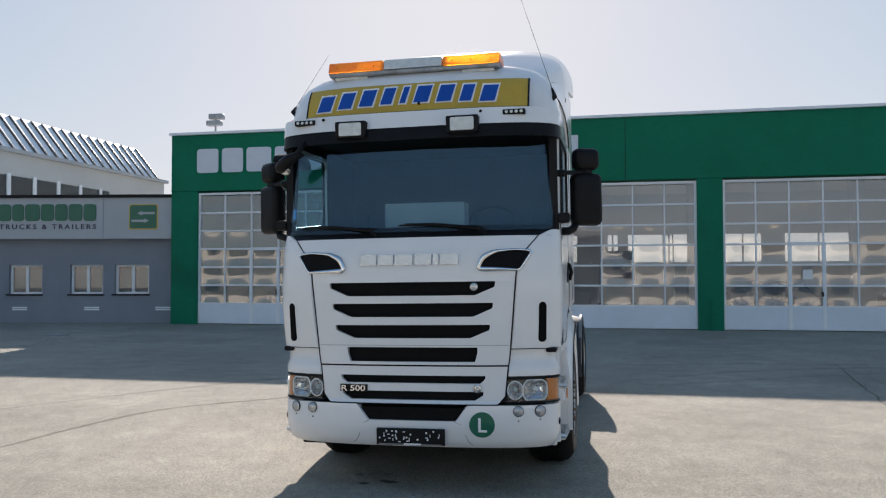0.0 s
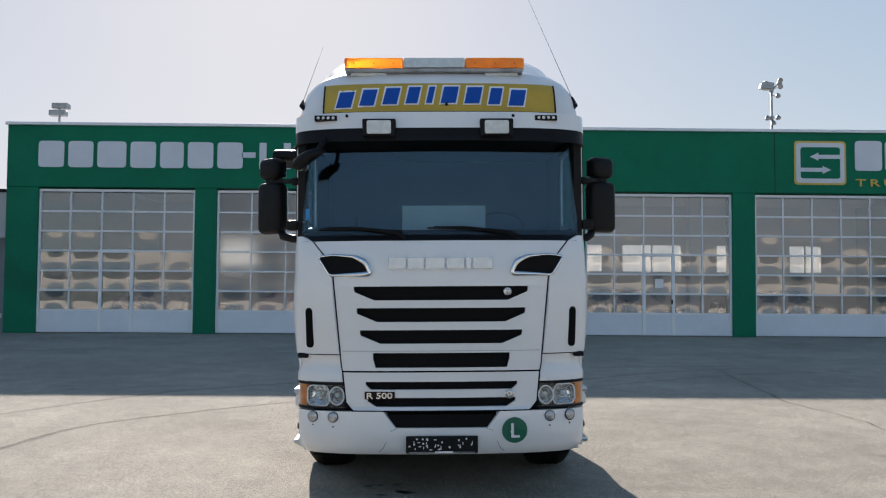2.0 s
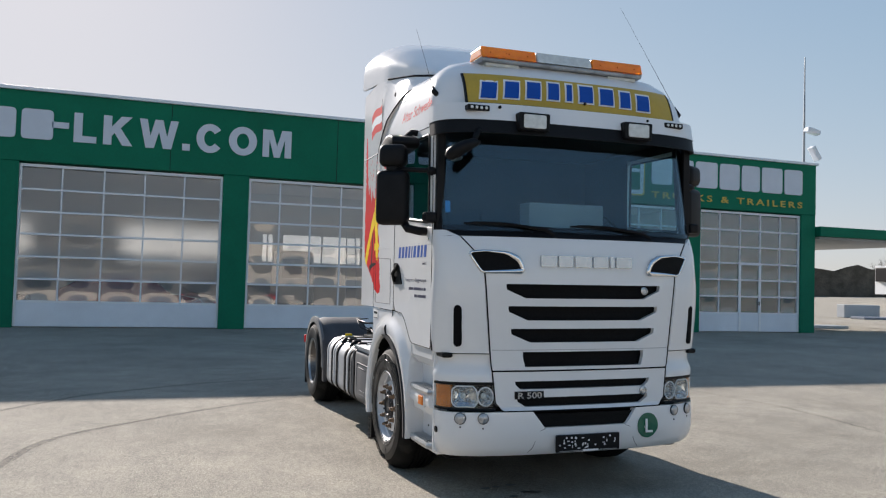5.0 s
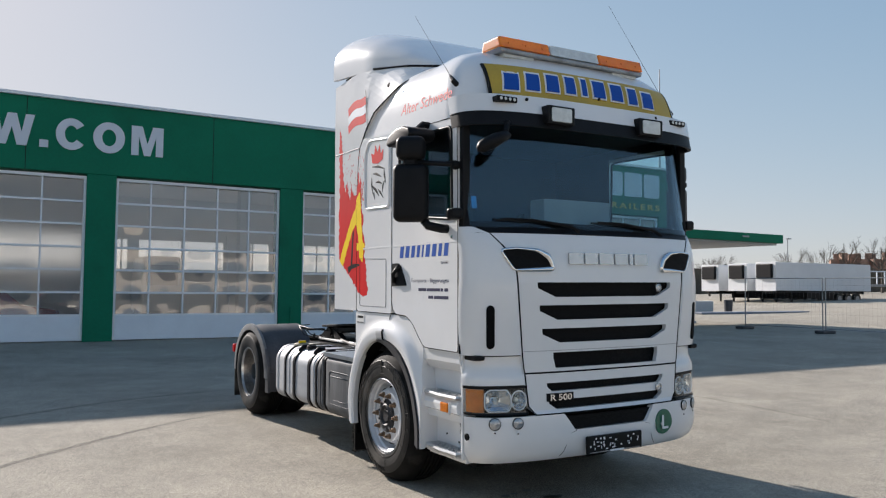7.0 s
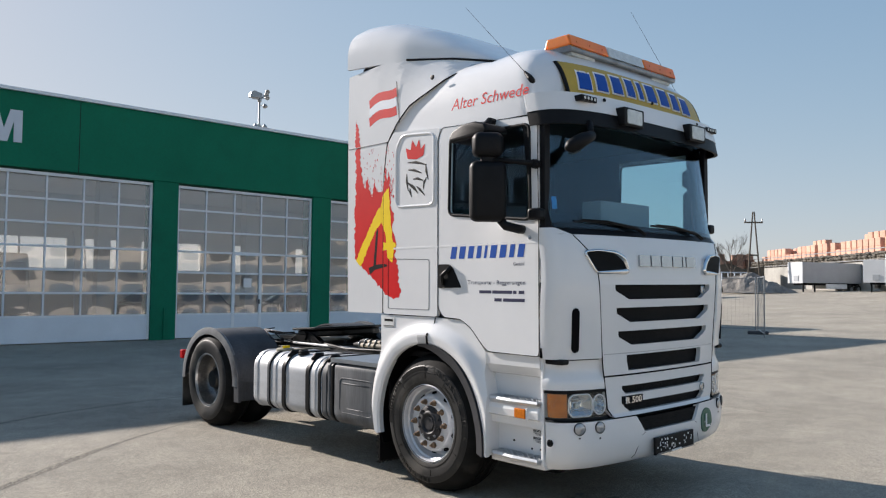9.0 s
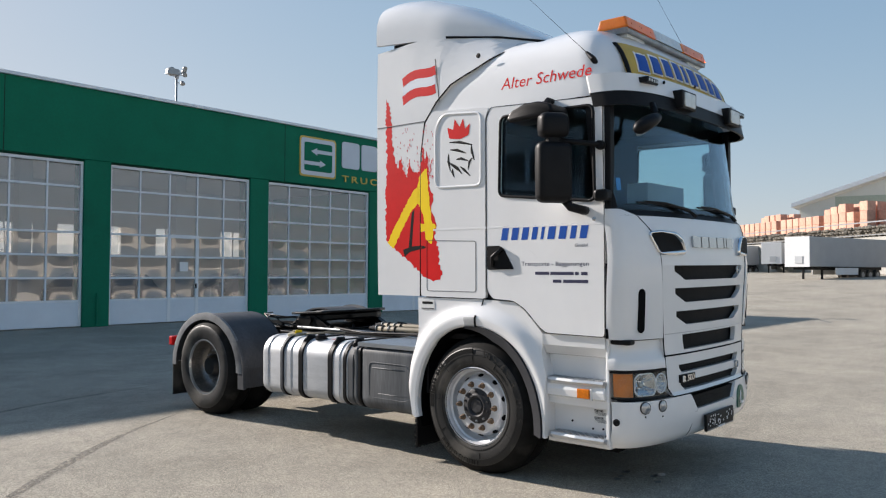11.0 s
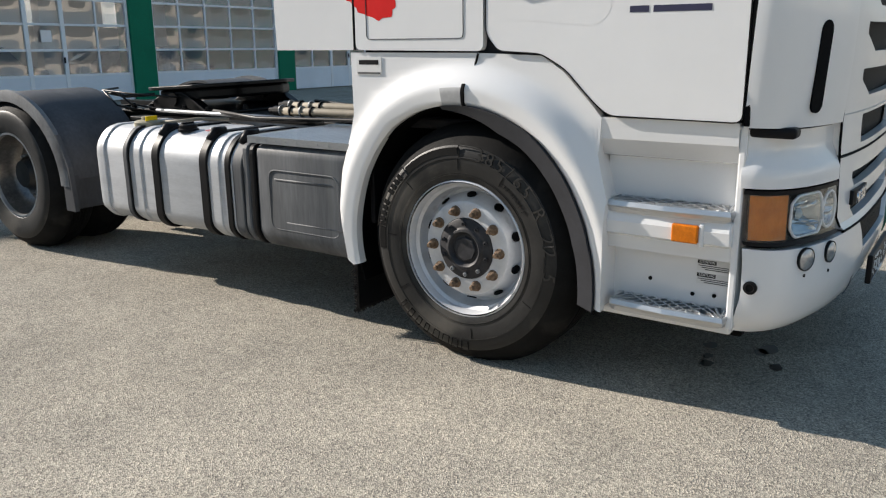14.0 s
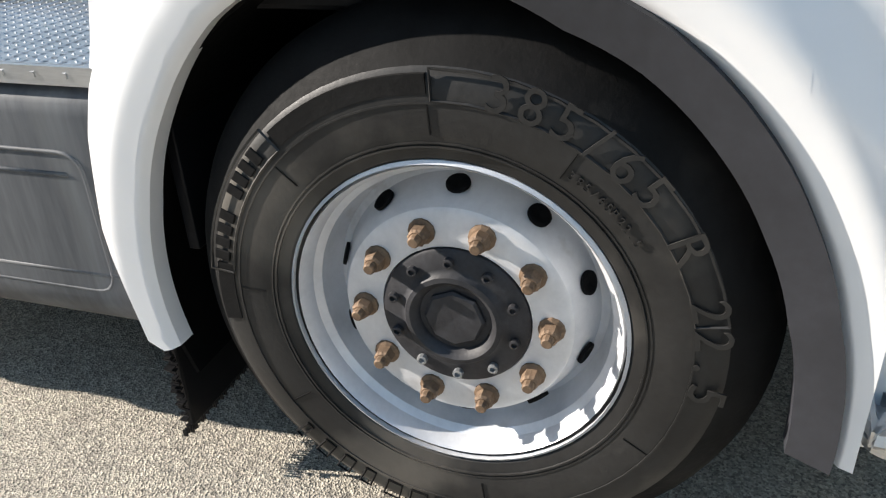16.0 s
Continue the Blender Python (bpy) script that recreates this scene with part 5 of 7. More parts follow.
def front_wheel(detail):
    wl = bpy.data.objects.new("front_wheel", None)
    scene.collection.objects.link(wl)
    ty = part("tyre", tyre_mesh(0.365, 0.532, 0.292, 0.503), (RUBBER, SHADED_RUBBER), wl, "dusty wide tyre with raised lettering", smooth=35)
    if detail:
        ring_text("385/65 R 22.5", 0.424, 35, 0.056, 0.052, wl, -0.0285)
        ring_text("385/65R22.5", 0.36, 45, 0.014, 0.014, wl, -0.0265)
        for a0, a1, r0, r1 in ((132, 172, 0.405, 0.450), (10, 91, 0.398, 0.446)):
            pts = [(-0.0265, -r * math.cos(radians(a)), r * math.sin(radians(a))) for r, a in [(r1, a0 + (a1 - a0) * i / 10) for i in range(11)] + [(r0, a1 - (a1 - a0) * i / 10) for i in range(11)]]
            part("wall_rib", tube(pts + pts[:1], 0.0028, 4), RUBBER, wl)
        for i in range(9):
            a = radians(138 + i * 3.7)
            if i == 4:
                continue
            s = 0.02
            m = Matrix.Translation((-0.0260, -0.428 * math.cos(a), 0.428 * math.sin(a))) @ Matrix.Rotation(math.pi / 2 - a, 4, "X")
            part("wall_block", box(-0.002, 0.002, -0.010, 0.010, -0.015, 0.015, 0.002), SHADED_RUBBER, wl, m=m)
        def band(a0, a1, r0, r1):
            fn = lambda x: (lambda a, b: Vector((x, -(r0 + (r1 - r0) * b) * math.cos(radians(a0 + (a1 - a0) * a)), (r0 + (r1 - r0) * b) * math.sin(radians(a0 + (a1 - a0) * a)))))
            return slab(fn(-0.0262), fn(-0.0150), 14, 1)
        part("wall_band", band(92, 131, 0.408, 0.438), SHADED_RUBBER, wl)
        part("wall_band", band(170, 186, 0.406, 0.438), SHADED_RUBBER, wl)
        for i, (wd, sk) in enumerate(((2.0, 0), (3.4, 1), (3.4, 0), (3.0, 1), (4.2, 0), (4.6, 1), (4.2, 0), (4.6, 1))):
            a0 = 222 + i * 6.9
            pts = [(-0.0262, -r * math.cos(radians(a)), r * math.sin(radians(a))) for a, r in ((a0, 0.405), (a0 + wd, 0.405), (a0 + wd, 0.444), (a0, 0.444))]
            part("wall_block", tube(pts + pts[:1], 0.0026, 4), SHADED_RUBBER, wl)
        for a in (58, 92, 136, 176, 214, 278, 330):
            ca, sa = math.cos(radians(a)), math.sin(radians(a))
            part("wall_mark", tube([(-0.0235, -0.345 * ca, 0.345 * sa), (-0.0268, -0.392 * ca, 0.392 * sa)], 0.0014, 4), SHADED_RUBBER, wl)
        for r in (0.325, 0.332, 0.395):
            part("wall_ring", lathe([(r - 0.0015, -0.0215 if r < 0.34 else -0.0275), (r + 0.0015, -0.0215 if r < 0.34 else -0.0275), (r + 0.0015, -0.01), (r - 0.0015, -0.01)], 64, closed=True), RUBBER, wl)
    rim_prof = [(0.294, -0.014), (0.300, -0.010), (0.300, 0.004), (0.292, 0.006), (0.288, -0.006), (0.282, 0.004), (0.277, 0.030), (0.265, 0.042), (0.262, 0.085), (0.252, 0.105), (0.238, 0.098), (0.218, 0.045), (0.205, 0.022), (0.195, 0.018), (0.135, 0.018), (0.132, 0.03), (0.10, 0.06), (0.10, 0.12), (0.30, 0.14), (0.30, 0.02)]
    rim = part("rim", lathe(rim_prof, 64, closed=True), RIM, wl, "silver steel rim", smooth=32)
    for i in range(10):
        a = radians(18 + 36 * i)
        n = Vector((-1, 0, 0))
        c = Vector((0.063, -0.231 * math.cos(a), 0.231 * math.sin(a)))
        n = Vector((-0.35, -math.cos(a) * 0.93, math.sin(a) * 0.93)).normalized()
        part("hand_hole", lathe([(0.021, 0.0), (0.021, 0.006), (0.016, 0.0065), (0.001, 0.003)], 16), DARK, rim, m=Matrix.Translation(c - n * 0.004) @ n.to_track_quat("X", "Z").to_matrix().to_4x4())
        a = radians(36 * i)
        c = Vector((0.018, -0.1675 * math.cos(a), 0.1675 * math.sin(a)))
        nut = part("wheel_nut", lathe([(0.0235, 0.0), (0.0235, -0.005), (0.019, -0.007), (0.0155, -0.008), (0.0155, -0.027), (0.0125, -0.031)], 12), RUST, rim, "rusty wheel nut", m=Matrix.Translation(c))
        part("hex", lathe([(0.0175, -0.006), (0.0175, -0.026), (0.014, -0.030)], 6), RUST, nut, m=Matrix.Translation(c) @ Matrix.Rotation(i * 0.7, 4, "X"))
        part("stud", lathe([(0.0105, -0.02), (0.0105, -0.043), (0.008, -0.046)], 10), RUST, nut, m=Matrix.Translation(c))
    hub = part("hub", lathe([(0.133, 0.03), (0.133, 0.014), (0.128, 0.010), (0.098, 0.008), (0.092, 0.006), (0.086, -0.002), (0.078, -0.004), (0.070, 0.002), (0.064, 0.014), (0.001, 0.014)], 48), HUB_BLACK, wl, "black hub with bolted cap", smooth=35)
    part("hub_cap", lathe([(0.055, 0.03), (0.055, 0.008), (0.050, 0.004), (0.001, 0.005)], 8), HUB_BLACK, hub)
    for i in range(10):
        a = radians(20 + 36 * i)
        c = Vector((0.007, -0.112 * math.cos(a), 0.112 * math.sin(a)))
        part("hub_bolt", lathe([(0.0095, 0.0), (0.0095, -0.009), (0.0055, -0.010), (0.0045, -0.004), (0.001, -0.004)], 10), STEEL if i in (6, 7, 8) else HUB_BLACK, hub, m=Matrix.Translation(c))
    return wl


def rear_wheel():
    wl = bpy.data.objects.new("rear_wheel", None)
    scene.collection.objects.link(wl)
    for k, dx in enumerate((0.0, 0.33)):
        part("tyre", tyre_mesh(0.30, 0.525, 0.284, 0.503), (RUBBER, SHADED_RUBBER), wl, smooth=35, m=Matrix.Translation((dx, 0, 0)))
    rim = part("rim", lathe([(0.282, -0.010), (0.290, -0.006), (0.288, 0.004), (0.278, 0.006), (0.272, 0.05), (0.262, 0.10), (0.250, 0.14), (0.225, 0.165), (0.20, 0.17), (0.13, 0.17), (0.13, 0.20), (0.29, 0.22), (0.30, 0.1)], 48, closed=True), REAR_RIM, wl, "worn dark steel rim", smooth=32)
    part("rim_edge", lathe([(0.279, -0.011), (0.292, -0.011), (0.292, -0.002), (0.275, 0.012)], 48, closed=True), ALU, wl, smooth=40)
    part("hub", lathe([(0.128, 0.18), (0.12, 0.10), (0.10, 0.07), (0.09, 0.05), (0.001, 0.045)], 32), GREASE, wl, smooth=32)
    for i in range(10):
        a = radians(36 * i)
        part("wheel_nut", lathe([(0.019, 0.0), (0.019, -0.02), (0.012, -0.03), (0.012, -0.045)], 6), STEEL, rim, m=Matrix.Translation((0.17, -0.1675 * math.cos(a), 0.1675 * math.sin(a))))
    return wl


for make, y, x in ((lambda: front_wheel(True), 1.428, 1.124), (lambda: front_wheel(False), 1.428, -1.124), (rear_wheel, 5.12, 1.095), (rear_wheel, 5.12, -1.095)):
    w = make()
    w.parent = truck
    w.matrix_local = pose(-x, y, 0.507 + 0.0122 * (1 if x < 0 else -1) * -0.5) @ Matrix.Rotation(0 if x > 0 else math.pi, 4, "Z")

# chassis
for sg in (-1, 1):
    part("frame_rail", prism([(0.36, 0.62), (0.43, 0.62), (0.43, 0.90), (0.36, 0.90)] if sg > 0 else [(-0.43, 0.62), (-0.36, 0.62), (-0.36, 0.90), (-0.43, 0.90)], 0.6, 6.0), GREASE, truck)
for y in (0.9, 2.4, 3.6, 4.4, 5.9):
    part("cross_member", box(-0.36, 0.36, y - 0.05, y + 0.05, 0.66, 0.86), GREASE, truck)
part("front_axle", tube([(-0.95, 1.43, 0.50), (-0.5, 1.43, 0.42), (0.5, 1.43, 0.42), (0.95, 1.43, 0.50)], 0.06, 8), GREASE, truck)
part("rear_axle", tube([(-0.75, 5.12, 0.51), (-0.2, 5.12, 0.51), (0.2, 5.12, 0.51), (0.75, 5.12, 0.51)], [0.08, 0.12, 0.16, 0.08], 10), GREASE, truck)
part("engine", box(-0.46, 0.46, 0.62, 1.95, 0.30, 1.0, 0.04), GREASE, truck)
part("cab_underside", box(-1.0, 1.0, 0.35, 1.95, 1.0, 1.05, 0.01), BLACK, truck)
part("cab_back", box(-1.06, 1.06, 1.965, 1.99, 0.55, 3.2, 0.004), BLACK, truck)
# fuel tank
TANK = rounded([(-1.125, 0.42), (-1.125, 0.80), (-1.03, 0.905), (-0.62, 0.905), (-0.56, 0.85), (-0.56, 0.40), (-0.62, 0.355), (-1.06, 0.355)], 0.07, 5)
tank = part("fuel_tank", prism(TANK, 2.80, 4.08, "y", 0.02, 3), TANK_ALU, truck, "brushed aluminium fuel tank with black straps", smooth=35)
def hoop(y0, y1, grow, mt, nm, owner):
    pts = [(x + grow * (1 if x > -0.8 else -1), z + grow * (1 if z > 0.6 else -1)) for x, z in TANK]
    return part(nm, prism(pts, y0, y1, "y", 0.004, 1), mt, owner, smooth=35)
for y0, y1, g, mt, nm in ((4.005, 4.012, 0.004, BLACK, "seam"), (3.985, 4.03, 0.007, TANK_ALU, "rib"), (3.745, 3.752, 0.011, BLACK, "strap_edge"), (3.755, 3.795, 0.010, GREY_PLASTIC, "strap"), (3.64, 3.70, 0.006, TANK_ALU, "rib"), (3.465, 3.525, 0.012, BLACK, "strap"), (3.055, 3.115, 0.012, BLACK, "strap"), (2.965, 3.03, 0.006, TANK_ALU, "rib"), (2.875, 2.915, 0.010, BLACK, "strap"), (2.79, 2.86, 0.004, BOX_GREY, "strap")):
    hoop(y0, y1, g, mt, nm, tank)
cap = part("filler_cap", lathe([(0.058, 0.0), (0.058, 0.012), (0.050, 0.016), (0.050, 0.034), (0.042, 0.040), (0.001, 0.041)], 20, "z"), BLACK, tank, m=Matrix.Translation((-0.99, 3.36, 0.900)))
part("cap_grip", box(-1.03, -0.95, 3.352, 3.368, 0.938, 0.950, 0.004), BLACK, cap)
part("fuel_sticker", lathe([(0.050, 0.0), (0.050, 0.0015), (0.001, 0.002)], 20, "z"), FADED_RED, tank, "faded red sticker", m=Matrix.Translation((-0.93, 3.21, 0.9055)))
sn = part("level_sensor", lathe([(0.085, 0.0), (0.085, 0.022), (0.070, 0.032), (0.040, 0.036), (0.038, 0.055), (0.001, 0.058)], 20, "z"), SENSOR, tank, "yellowed plastic level sensor", smooth=40, m=Matrix.Translation((-0.93, 3.80, 0.903)))
part("tag", prism([(-0.985, 0.918), (-0.90, 0.918), (-0.905, 0.962), (-0.98, 0.962)], 3.752, 3.758), YELLOW, sn)
part("sensor_cable", tube([(-0.90, 3.72, 0.925), (-0.86, 3.62, 0.93), (-0.80, 3.50, 0.945), (-0.66, 3.40, 0.935)], 0.010, 6), HOSE, sn, smooth=60)
for y in (3.495, 3.085, 2.83):
    bk = bmesh.new()
    tube([(-1.075, y, 0.875), (-1.03, y, 0.918), (-0.96, y, 0.925)], [0.020, 0.026, 0.014], 8, bm=bk)
    tube([(-1.055, y + 0.022, 0.885), (-1.055, y - 0.022, 0.885)], 0.012, 8, bm=bk)
    part("buckle", bk, BLACK, tank, smooth=50)
BX = rounded([(-1.12, 0.42), (-1.115, 0.88), (-0.6, 0.90), (-0.56, 0.40), (-0.62, 0.345), (-1.06, 0.345)], 0.05, 4)
bx = part("battery_box", prism(BX, 2.06, 2.70, "y", 0.03, 3), BOX_GREY, truck, "weathered grey plastic battery box", smooth=35)
bp = [(-1.1165, y, z) for y, z in rounded([(2.14, 0.46), (2.60, 0.46), (2.60, 0.76), (2.14, 0.76)], 0.05, 5)]
part("box_bead", tube(bp + bp[:2], 0.0045, 8), BOX_GREY, bx, smooth=60)
for zc, yc in ((0.715, 2.37), (0.50, 2.30)):
    part("box_bead", tube([(-1.116, yc - 0.19, zc), (-1.116, yc + 0.19, zc)], 0.005, 8), BOX_GREY, bx, smooth=60)
part("box_band", prism([(x * 1.004, z) for x, z in BX], 2.70, 2.735, "y", 0.008), BLACK, bx)
part("box_band", prism([(x * 1.006, z + 0.004) for x, z in BX], 2.74, 2.785, "y", 0.012), BOX_GREY, bx)
tp = bmesh.new()
box(-1.10, -0.45, 2.0, 2.74, 0.908, 0.922, bm=tp)
for i in range(30):
    for j in range(34):
        x, y = -1.092 + 0.0215 * i + 0.0107 * (j % 2), 2.012 + 0.0215 * j
        u = Vector((0.0085, 0.0085 if j % 2 else -0.0085, 0))
        w = Vector((-u.y, u.x, 0)) * 0.36
        c = Vector((x, y, 0.9222))
        vs = [tp.verts.new(c + q) for q in (u, w, -u, -w, Vector((0, 0, 0.0026)))]
        for k in range(4):
            tp.faces.new((vs[k], vs[(k + 1) % 4], vs[4]))
box(-1.116, -1.104, 2.0, 2.74, 0.888, 0.9225, bm=tp)
for j in range(10):
    box(-1.119, -1.1155, 2.045 + 0.07 * j, 2.055 + 0.07 * j, 0.902, 0.912, bm=tp)
part("tread_plate", tp, ALU, truck, "silver chequer plate walkway")
part("air_tank", tube([(0.82, 2.3, 0.55), (0.82, 4.0, 0.55)], 0.2, 16), STEEL, truck, smooth=40)
part("exhaust_box", box(0.55, 1.10, 2.1, 3.0, 0.36, 0.90, 0.05), STEEL, truck)

# fifth wheel and lines
fw = bmesh.new()
prism(rounded([(-0.46, 3.95), (-0.46, 4.40), (-0.30, 4.66), (-0.16, 4.80), (-0.07, 4.35), (0.07, 4.35), (0.16, 4.80), (0.30, 4.66), (0.46, 4.40), (0.46, 3.95), (0.2, 3.78), (-0.2, 3.78)], 0.04, 5), 0.0, 0.026, "z", 0.006, 2, bm=fw)
prism(rounded([(-0.42, 3.97), (-0.42, 4.36), (-0.26, 4.58), (-0.09, 4.36), (0.09, 4.36), (0.26, 4.58), (0.42, 4.36), (0.42, 3.97), (0.2, 3.82), (-0.2, 3.82)], 0.04, 5), -0.075, 0.0, "z", 0.02, 2, bm=fw)
fwm = Matrix.Translation((0, 4.2, 1.075)) @ Matrix.Rotation(radians(-3.5), 4, "X") @ Matrix.Translation((0, -4.2, 0))
fifth = part("fifth_wheel", fw, COUPLING, truck, "greasy black coupling plate", m=fwm)
for x in (-0.40, 0.40):
    part("pedestal", prism([(3.80, 0.90), (4.62, 0.90), (4.36, 1.03), (4.28, 1.06), (4.12, 1.06), (4.04, 1.03)], x - 0.035, x + 0.035, "x", 0.006), COUPLING, fifth)
    part("pivot_pin", lathe([(0.045, -0.05), (0.045, 0.05), (0.02, 0.056), (0.001, 0.056)], 14), COUPLING, fifth, m=Matrix.Translation((x, 4.2, 1.015)))
part("mounting_plate", box(-0.48, 0.48, 3.74, 4.70, 0.926, 0.944, 0.006), COUPLING, fifth)
for x0, y0, r in ((-0.47, 3.82, 0.022), (-0.47, 4.05, 0.026), (-0.47, 4.40, 0.026), (-0.47, 4.60, 0.022), (-0.2, 3.77, 0.022), (0.15, 3.77, 0.022)):
    part("mounting_bolt", lathe([(r, 0.0), (r, 0.018), (r * 0.6, 0.020), (r * 0.6, 0.034), (0.001, 0.036)], 6, "z"), COUPLING, fifth, m=Matrix.Translation((x0, y0, 0.943)))
part("release_handle", tube([(-0.40, 4.45, 1.035), (-0.56, 4.55, 1.03), (-0.62, 4.62, 1.05), (-0.60, 4.70, 1.05)], [0.012, 0.012, 0.012, 0.008], 6), COUPLING, fifth)
for pts in ([(-0.46, 4.10, 1.03), (-0.60, 4.40, 1.05), (-0.62, 4.72, 1.07), (-0.46, 4.78, 1.075)], [(-0.62, 4.72, 1.07), (-0.60, 4.60, 0.97), (-0.50, 4.46, 0.93)], [(-0.62, 4.56, 1.06), (-0.56, 4.50, 0.98), (-0.52, 4.30, 0.955), (-0.46, 4.0, 0.95)]):
    part("wire_guard", tube(pts, 0.007, 6), COUPLING, fifth, smooth=60)
part("chassis_tube", tube([(-0.54, 2.75, 0.945), (-0.54, 4.25, 0.945)], 0.013, 8), STEEL, truck, smooth=60)
part("deck", box(-0.58, 0.58, 2.0, 4.5, 0.87, 0.90, 0.006), GREASE, truck)
part("deck", box(-0.44, 0.44, 2.75, 4.9, 0.90, 0.925, 0.006), GREASE, truck)
for k, (x, z) in enumerate(((-0.52, 0.985), (-0.44, 1.010))):
    al = part("air_line", tube([(x, 2.02, z), (x - 0.006, 2.4, z + 0.006), (x + 0.01, 2.8, z), (x + 0.02, 3.12, z - 0.004)], 0.024, 10), HOSE, truck, "dusty tan air line", smooth=60)
    for j in range(4):
        part("clamp", lathe([(0.026, -0.007), (0.033, -0.004), (0.033, 0.004), (0.026, 0.007)], 14, "y"), STEEL if j % 2 else BLACK, al, m=Matrix.Translation((x + 0.012 + 0.003 * j, 2.86 + 0.085 * j, z)))
    part("connector", lathe([(0.018, 0.0), (0.030, 0.006), (0.030, 0.05), (0.020, 0.056), (0.020, 0.09), (0.001, 0.092)], 12, "y"), BLACK, al, m=Matrix.Translation((x + 0.02, 3.12, z - 0.004)))
for x in (-0.62, 0.1, 0.3):
    part("cable", tube([(x, 2.0, 1.02), (x + 0.05, 2.5, 0.96), (x, 3.2, 0.945), (x + 0.1, 3.7, 0.96)], 0.014, 6), BLACK, truck, smooth=60)
# rear mudguards
for sg in (-1, 1):
    def guard(r0, x0, x1, a0, a1, th):
        def fn(r):
            return lambda a, b: Vector((sg * (x0 + (x1 - x0) * b), 5.12 + (r - (0.03 if b > 0.8 else 0)) * math.cos(radians(a0 + (a1 - a0) * a)) * 1.06, 0.51 + (r - (0.03 if b > 0.8 else 0)) * math.sin(radians(a0 + (a1 - a0) * a)) * 0.95))
        return slab(fn(r0 + th), fn(r0), 24, 5)
    mg = part("rear_mudguard", guard(0.575, 0.50, 1.085, 178, 2, 0.02), GREY_PLASTIC, truck, "weathered grey plastic rear mudguard", smooth=40)
    part("guard_lip", guard(0.56, 1.06, 1.098, 182, -2, 0.05), WORN_GREY, mg, smooth=40)
    part("guard_front", box(min(sg * 0.50, sg * 1.085), max(sg * 0.50, sg * 1.085), 4.50, 4.53, 0.33, 0.56, 0.01), GREY_PLASTIC, mg)
    part("guard_side", plate([(4.44, 0.33), (4.54, 0.33), (4.54, 0.62), (4.63, 0.80), (4.56, 0.82), (4.46, 0.62)], [], sg * 1.09, sg * 1.06), GREY_PLASTIC, mg)
    part("mud_flap", box(min(sg * 0.55, sg * 1.085), max(sg * 0.55, sg * 1.085), 5.76, 5.775, 0.15, 0.52, 0.004), RUBBER, mg)
    part("tail_lamp", box(min(sg * 0.80, sg * 1.10), max(sg * 0.80, sg * 1.10), 5.76, 5.83, 0.70, 0.80, 0.012), RED, mg, "red tail lamp")

# decals on the side of the cab
random.seed(11)
def ragged(y0, y1, z0, z1, jag):
    left = [(y0 + random.uniform(-jag, jag), z0 + (z1 - z0) * i / 14) for i in range(15)]
    right = [(y1 + random.uniform(-jag, jag), z1 - (z1 - z0) * i / 14) for i in range(15)]
    return left + right
XD = -1.1188
def brushed(pts, amp=0.012):
    """A painted outline broken up as by dry bristles."""
    out = []
    for i in range(len(pts)):
        p, q = Vector(pts[i]), Vector(pts[(i + 1) % len(pts)])
        k = max(1, int((q - p).length / random.uniform(0.010, 0.026)))
        nrm = Vector((-(q - p).y, (q - p).x)).normalized() if (q - p).length > 1e-6 else Vector((0, 0))
        inner = max(pts[i][0], pts[(i + 1) % len(pts)][0]) < 2.0 and abs(p.x - q.x) < 1e-4 or abs(p.x - 2.008) < 1e-3 and abs(q.x - 2.008) < 1e-3
        for j in range(k):
            out.append(tuple(p.lerp(q, j / k) + (nrm * random.uniform(-amp, amp) if j and not inner else Vector((0, 0)))))
    return out


def decal(name, pts, mt, x=XD, t=0.0006):
    if mt in (RED, YELLOW) and name in ("red_decal", "yellow_decal"):
        pts = brushed(pts, 0.012 if mt is RED else 0.006)
    part(name, plate(pts, [], x, x + t), mt, truck)
FX = -1.1128
decal("red_decal", [(2.395, 1.80), (2.40, 2.15), (2.385, 2.5), (2.395, 2.80), (2.385, 3.0), (2.35, 2.93), (2.335, 2.80), (2.32, 2.62), (2.29, 2.47), (2.25, 2.40), (2.22, 2.50), (2.20, 2.38), (2.15, 2.32), (2.12, 2.45), (2.09, 2.36), (2.03, 2.34), (2.008, 2.40), (2.008, 1.53), (2.15, 1.63), (2.28, 1.71)], RED, FX)
decal("red_decal", [(1.995, 2.42), (1.97, 2.55), (1.955, 2.42), (1.93, 2.50), (1.91, 2.35), (1.90, 2.22), (1.86, 2.16), (1.88, 2.02), (1.83, 1.92), (1.845, 1.80), (1.80, 1.70), (1.81, 1.60), (1.77, 1.545), (1.79, 1.475), (1.86, 1.46), (1.93, 1.485), (1.995, 1.525)], RED, XD)
decal("yellow_decal", [(2.38, 1.78), (2.31, 1.73), (2.20, 1.90), (2.12, 2.02), (2.03, 2.10), (2.03, 2.24), (2.10, 2.18), (2.22, 2.02)], YELLOW, FX - 0.00035)
decal("yellow_decal", [(2.035, 2.10), (2.035, 2.25), (2.008, 2.34), (2.008, 2.06)], YELLOW, FX - 0.00035)
decal("yellow_decal", [(1.995, 2.33), (1.93, 2.38), (1.90, 2.10), (1.86, 1.84), (1.88, 1.76), (1.94, 1.80), (1.97, 2.0), (1.995, 2.05)], YELLOW, XD - 0.00045)
decal("yellow_decal", [(1.995, 1.93), (1.84, 1.92), (1.83, 1.89), (1.93, 1.87), (1.995, 1.86)], YELLOW, XD - 0.00055)
decal("black_decal", [(2.10, 2.02), (2.07, 2.05), (2.10, 1.74), (2.14, 1.70)], BLACK, FX - 0.00055)
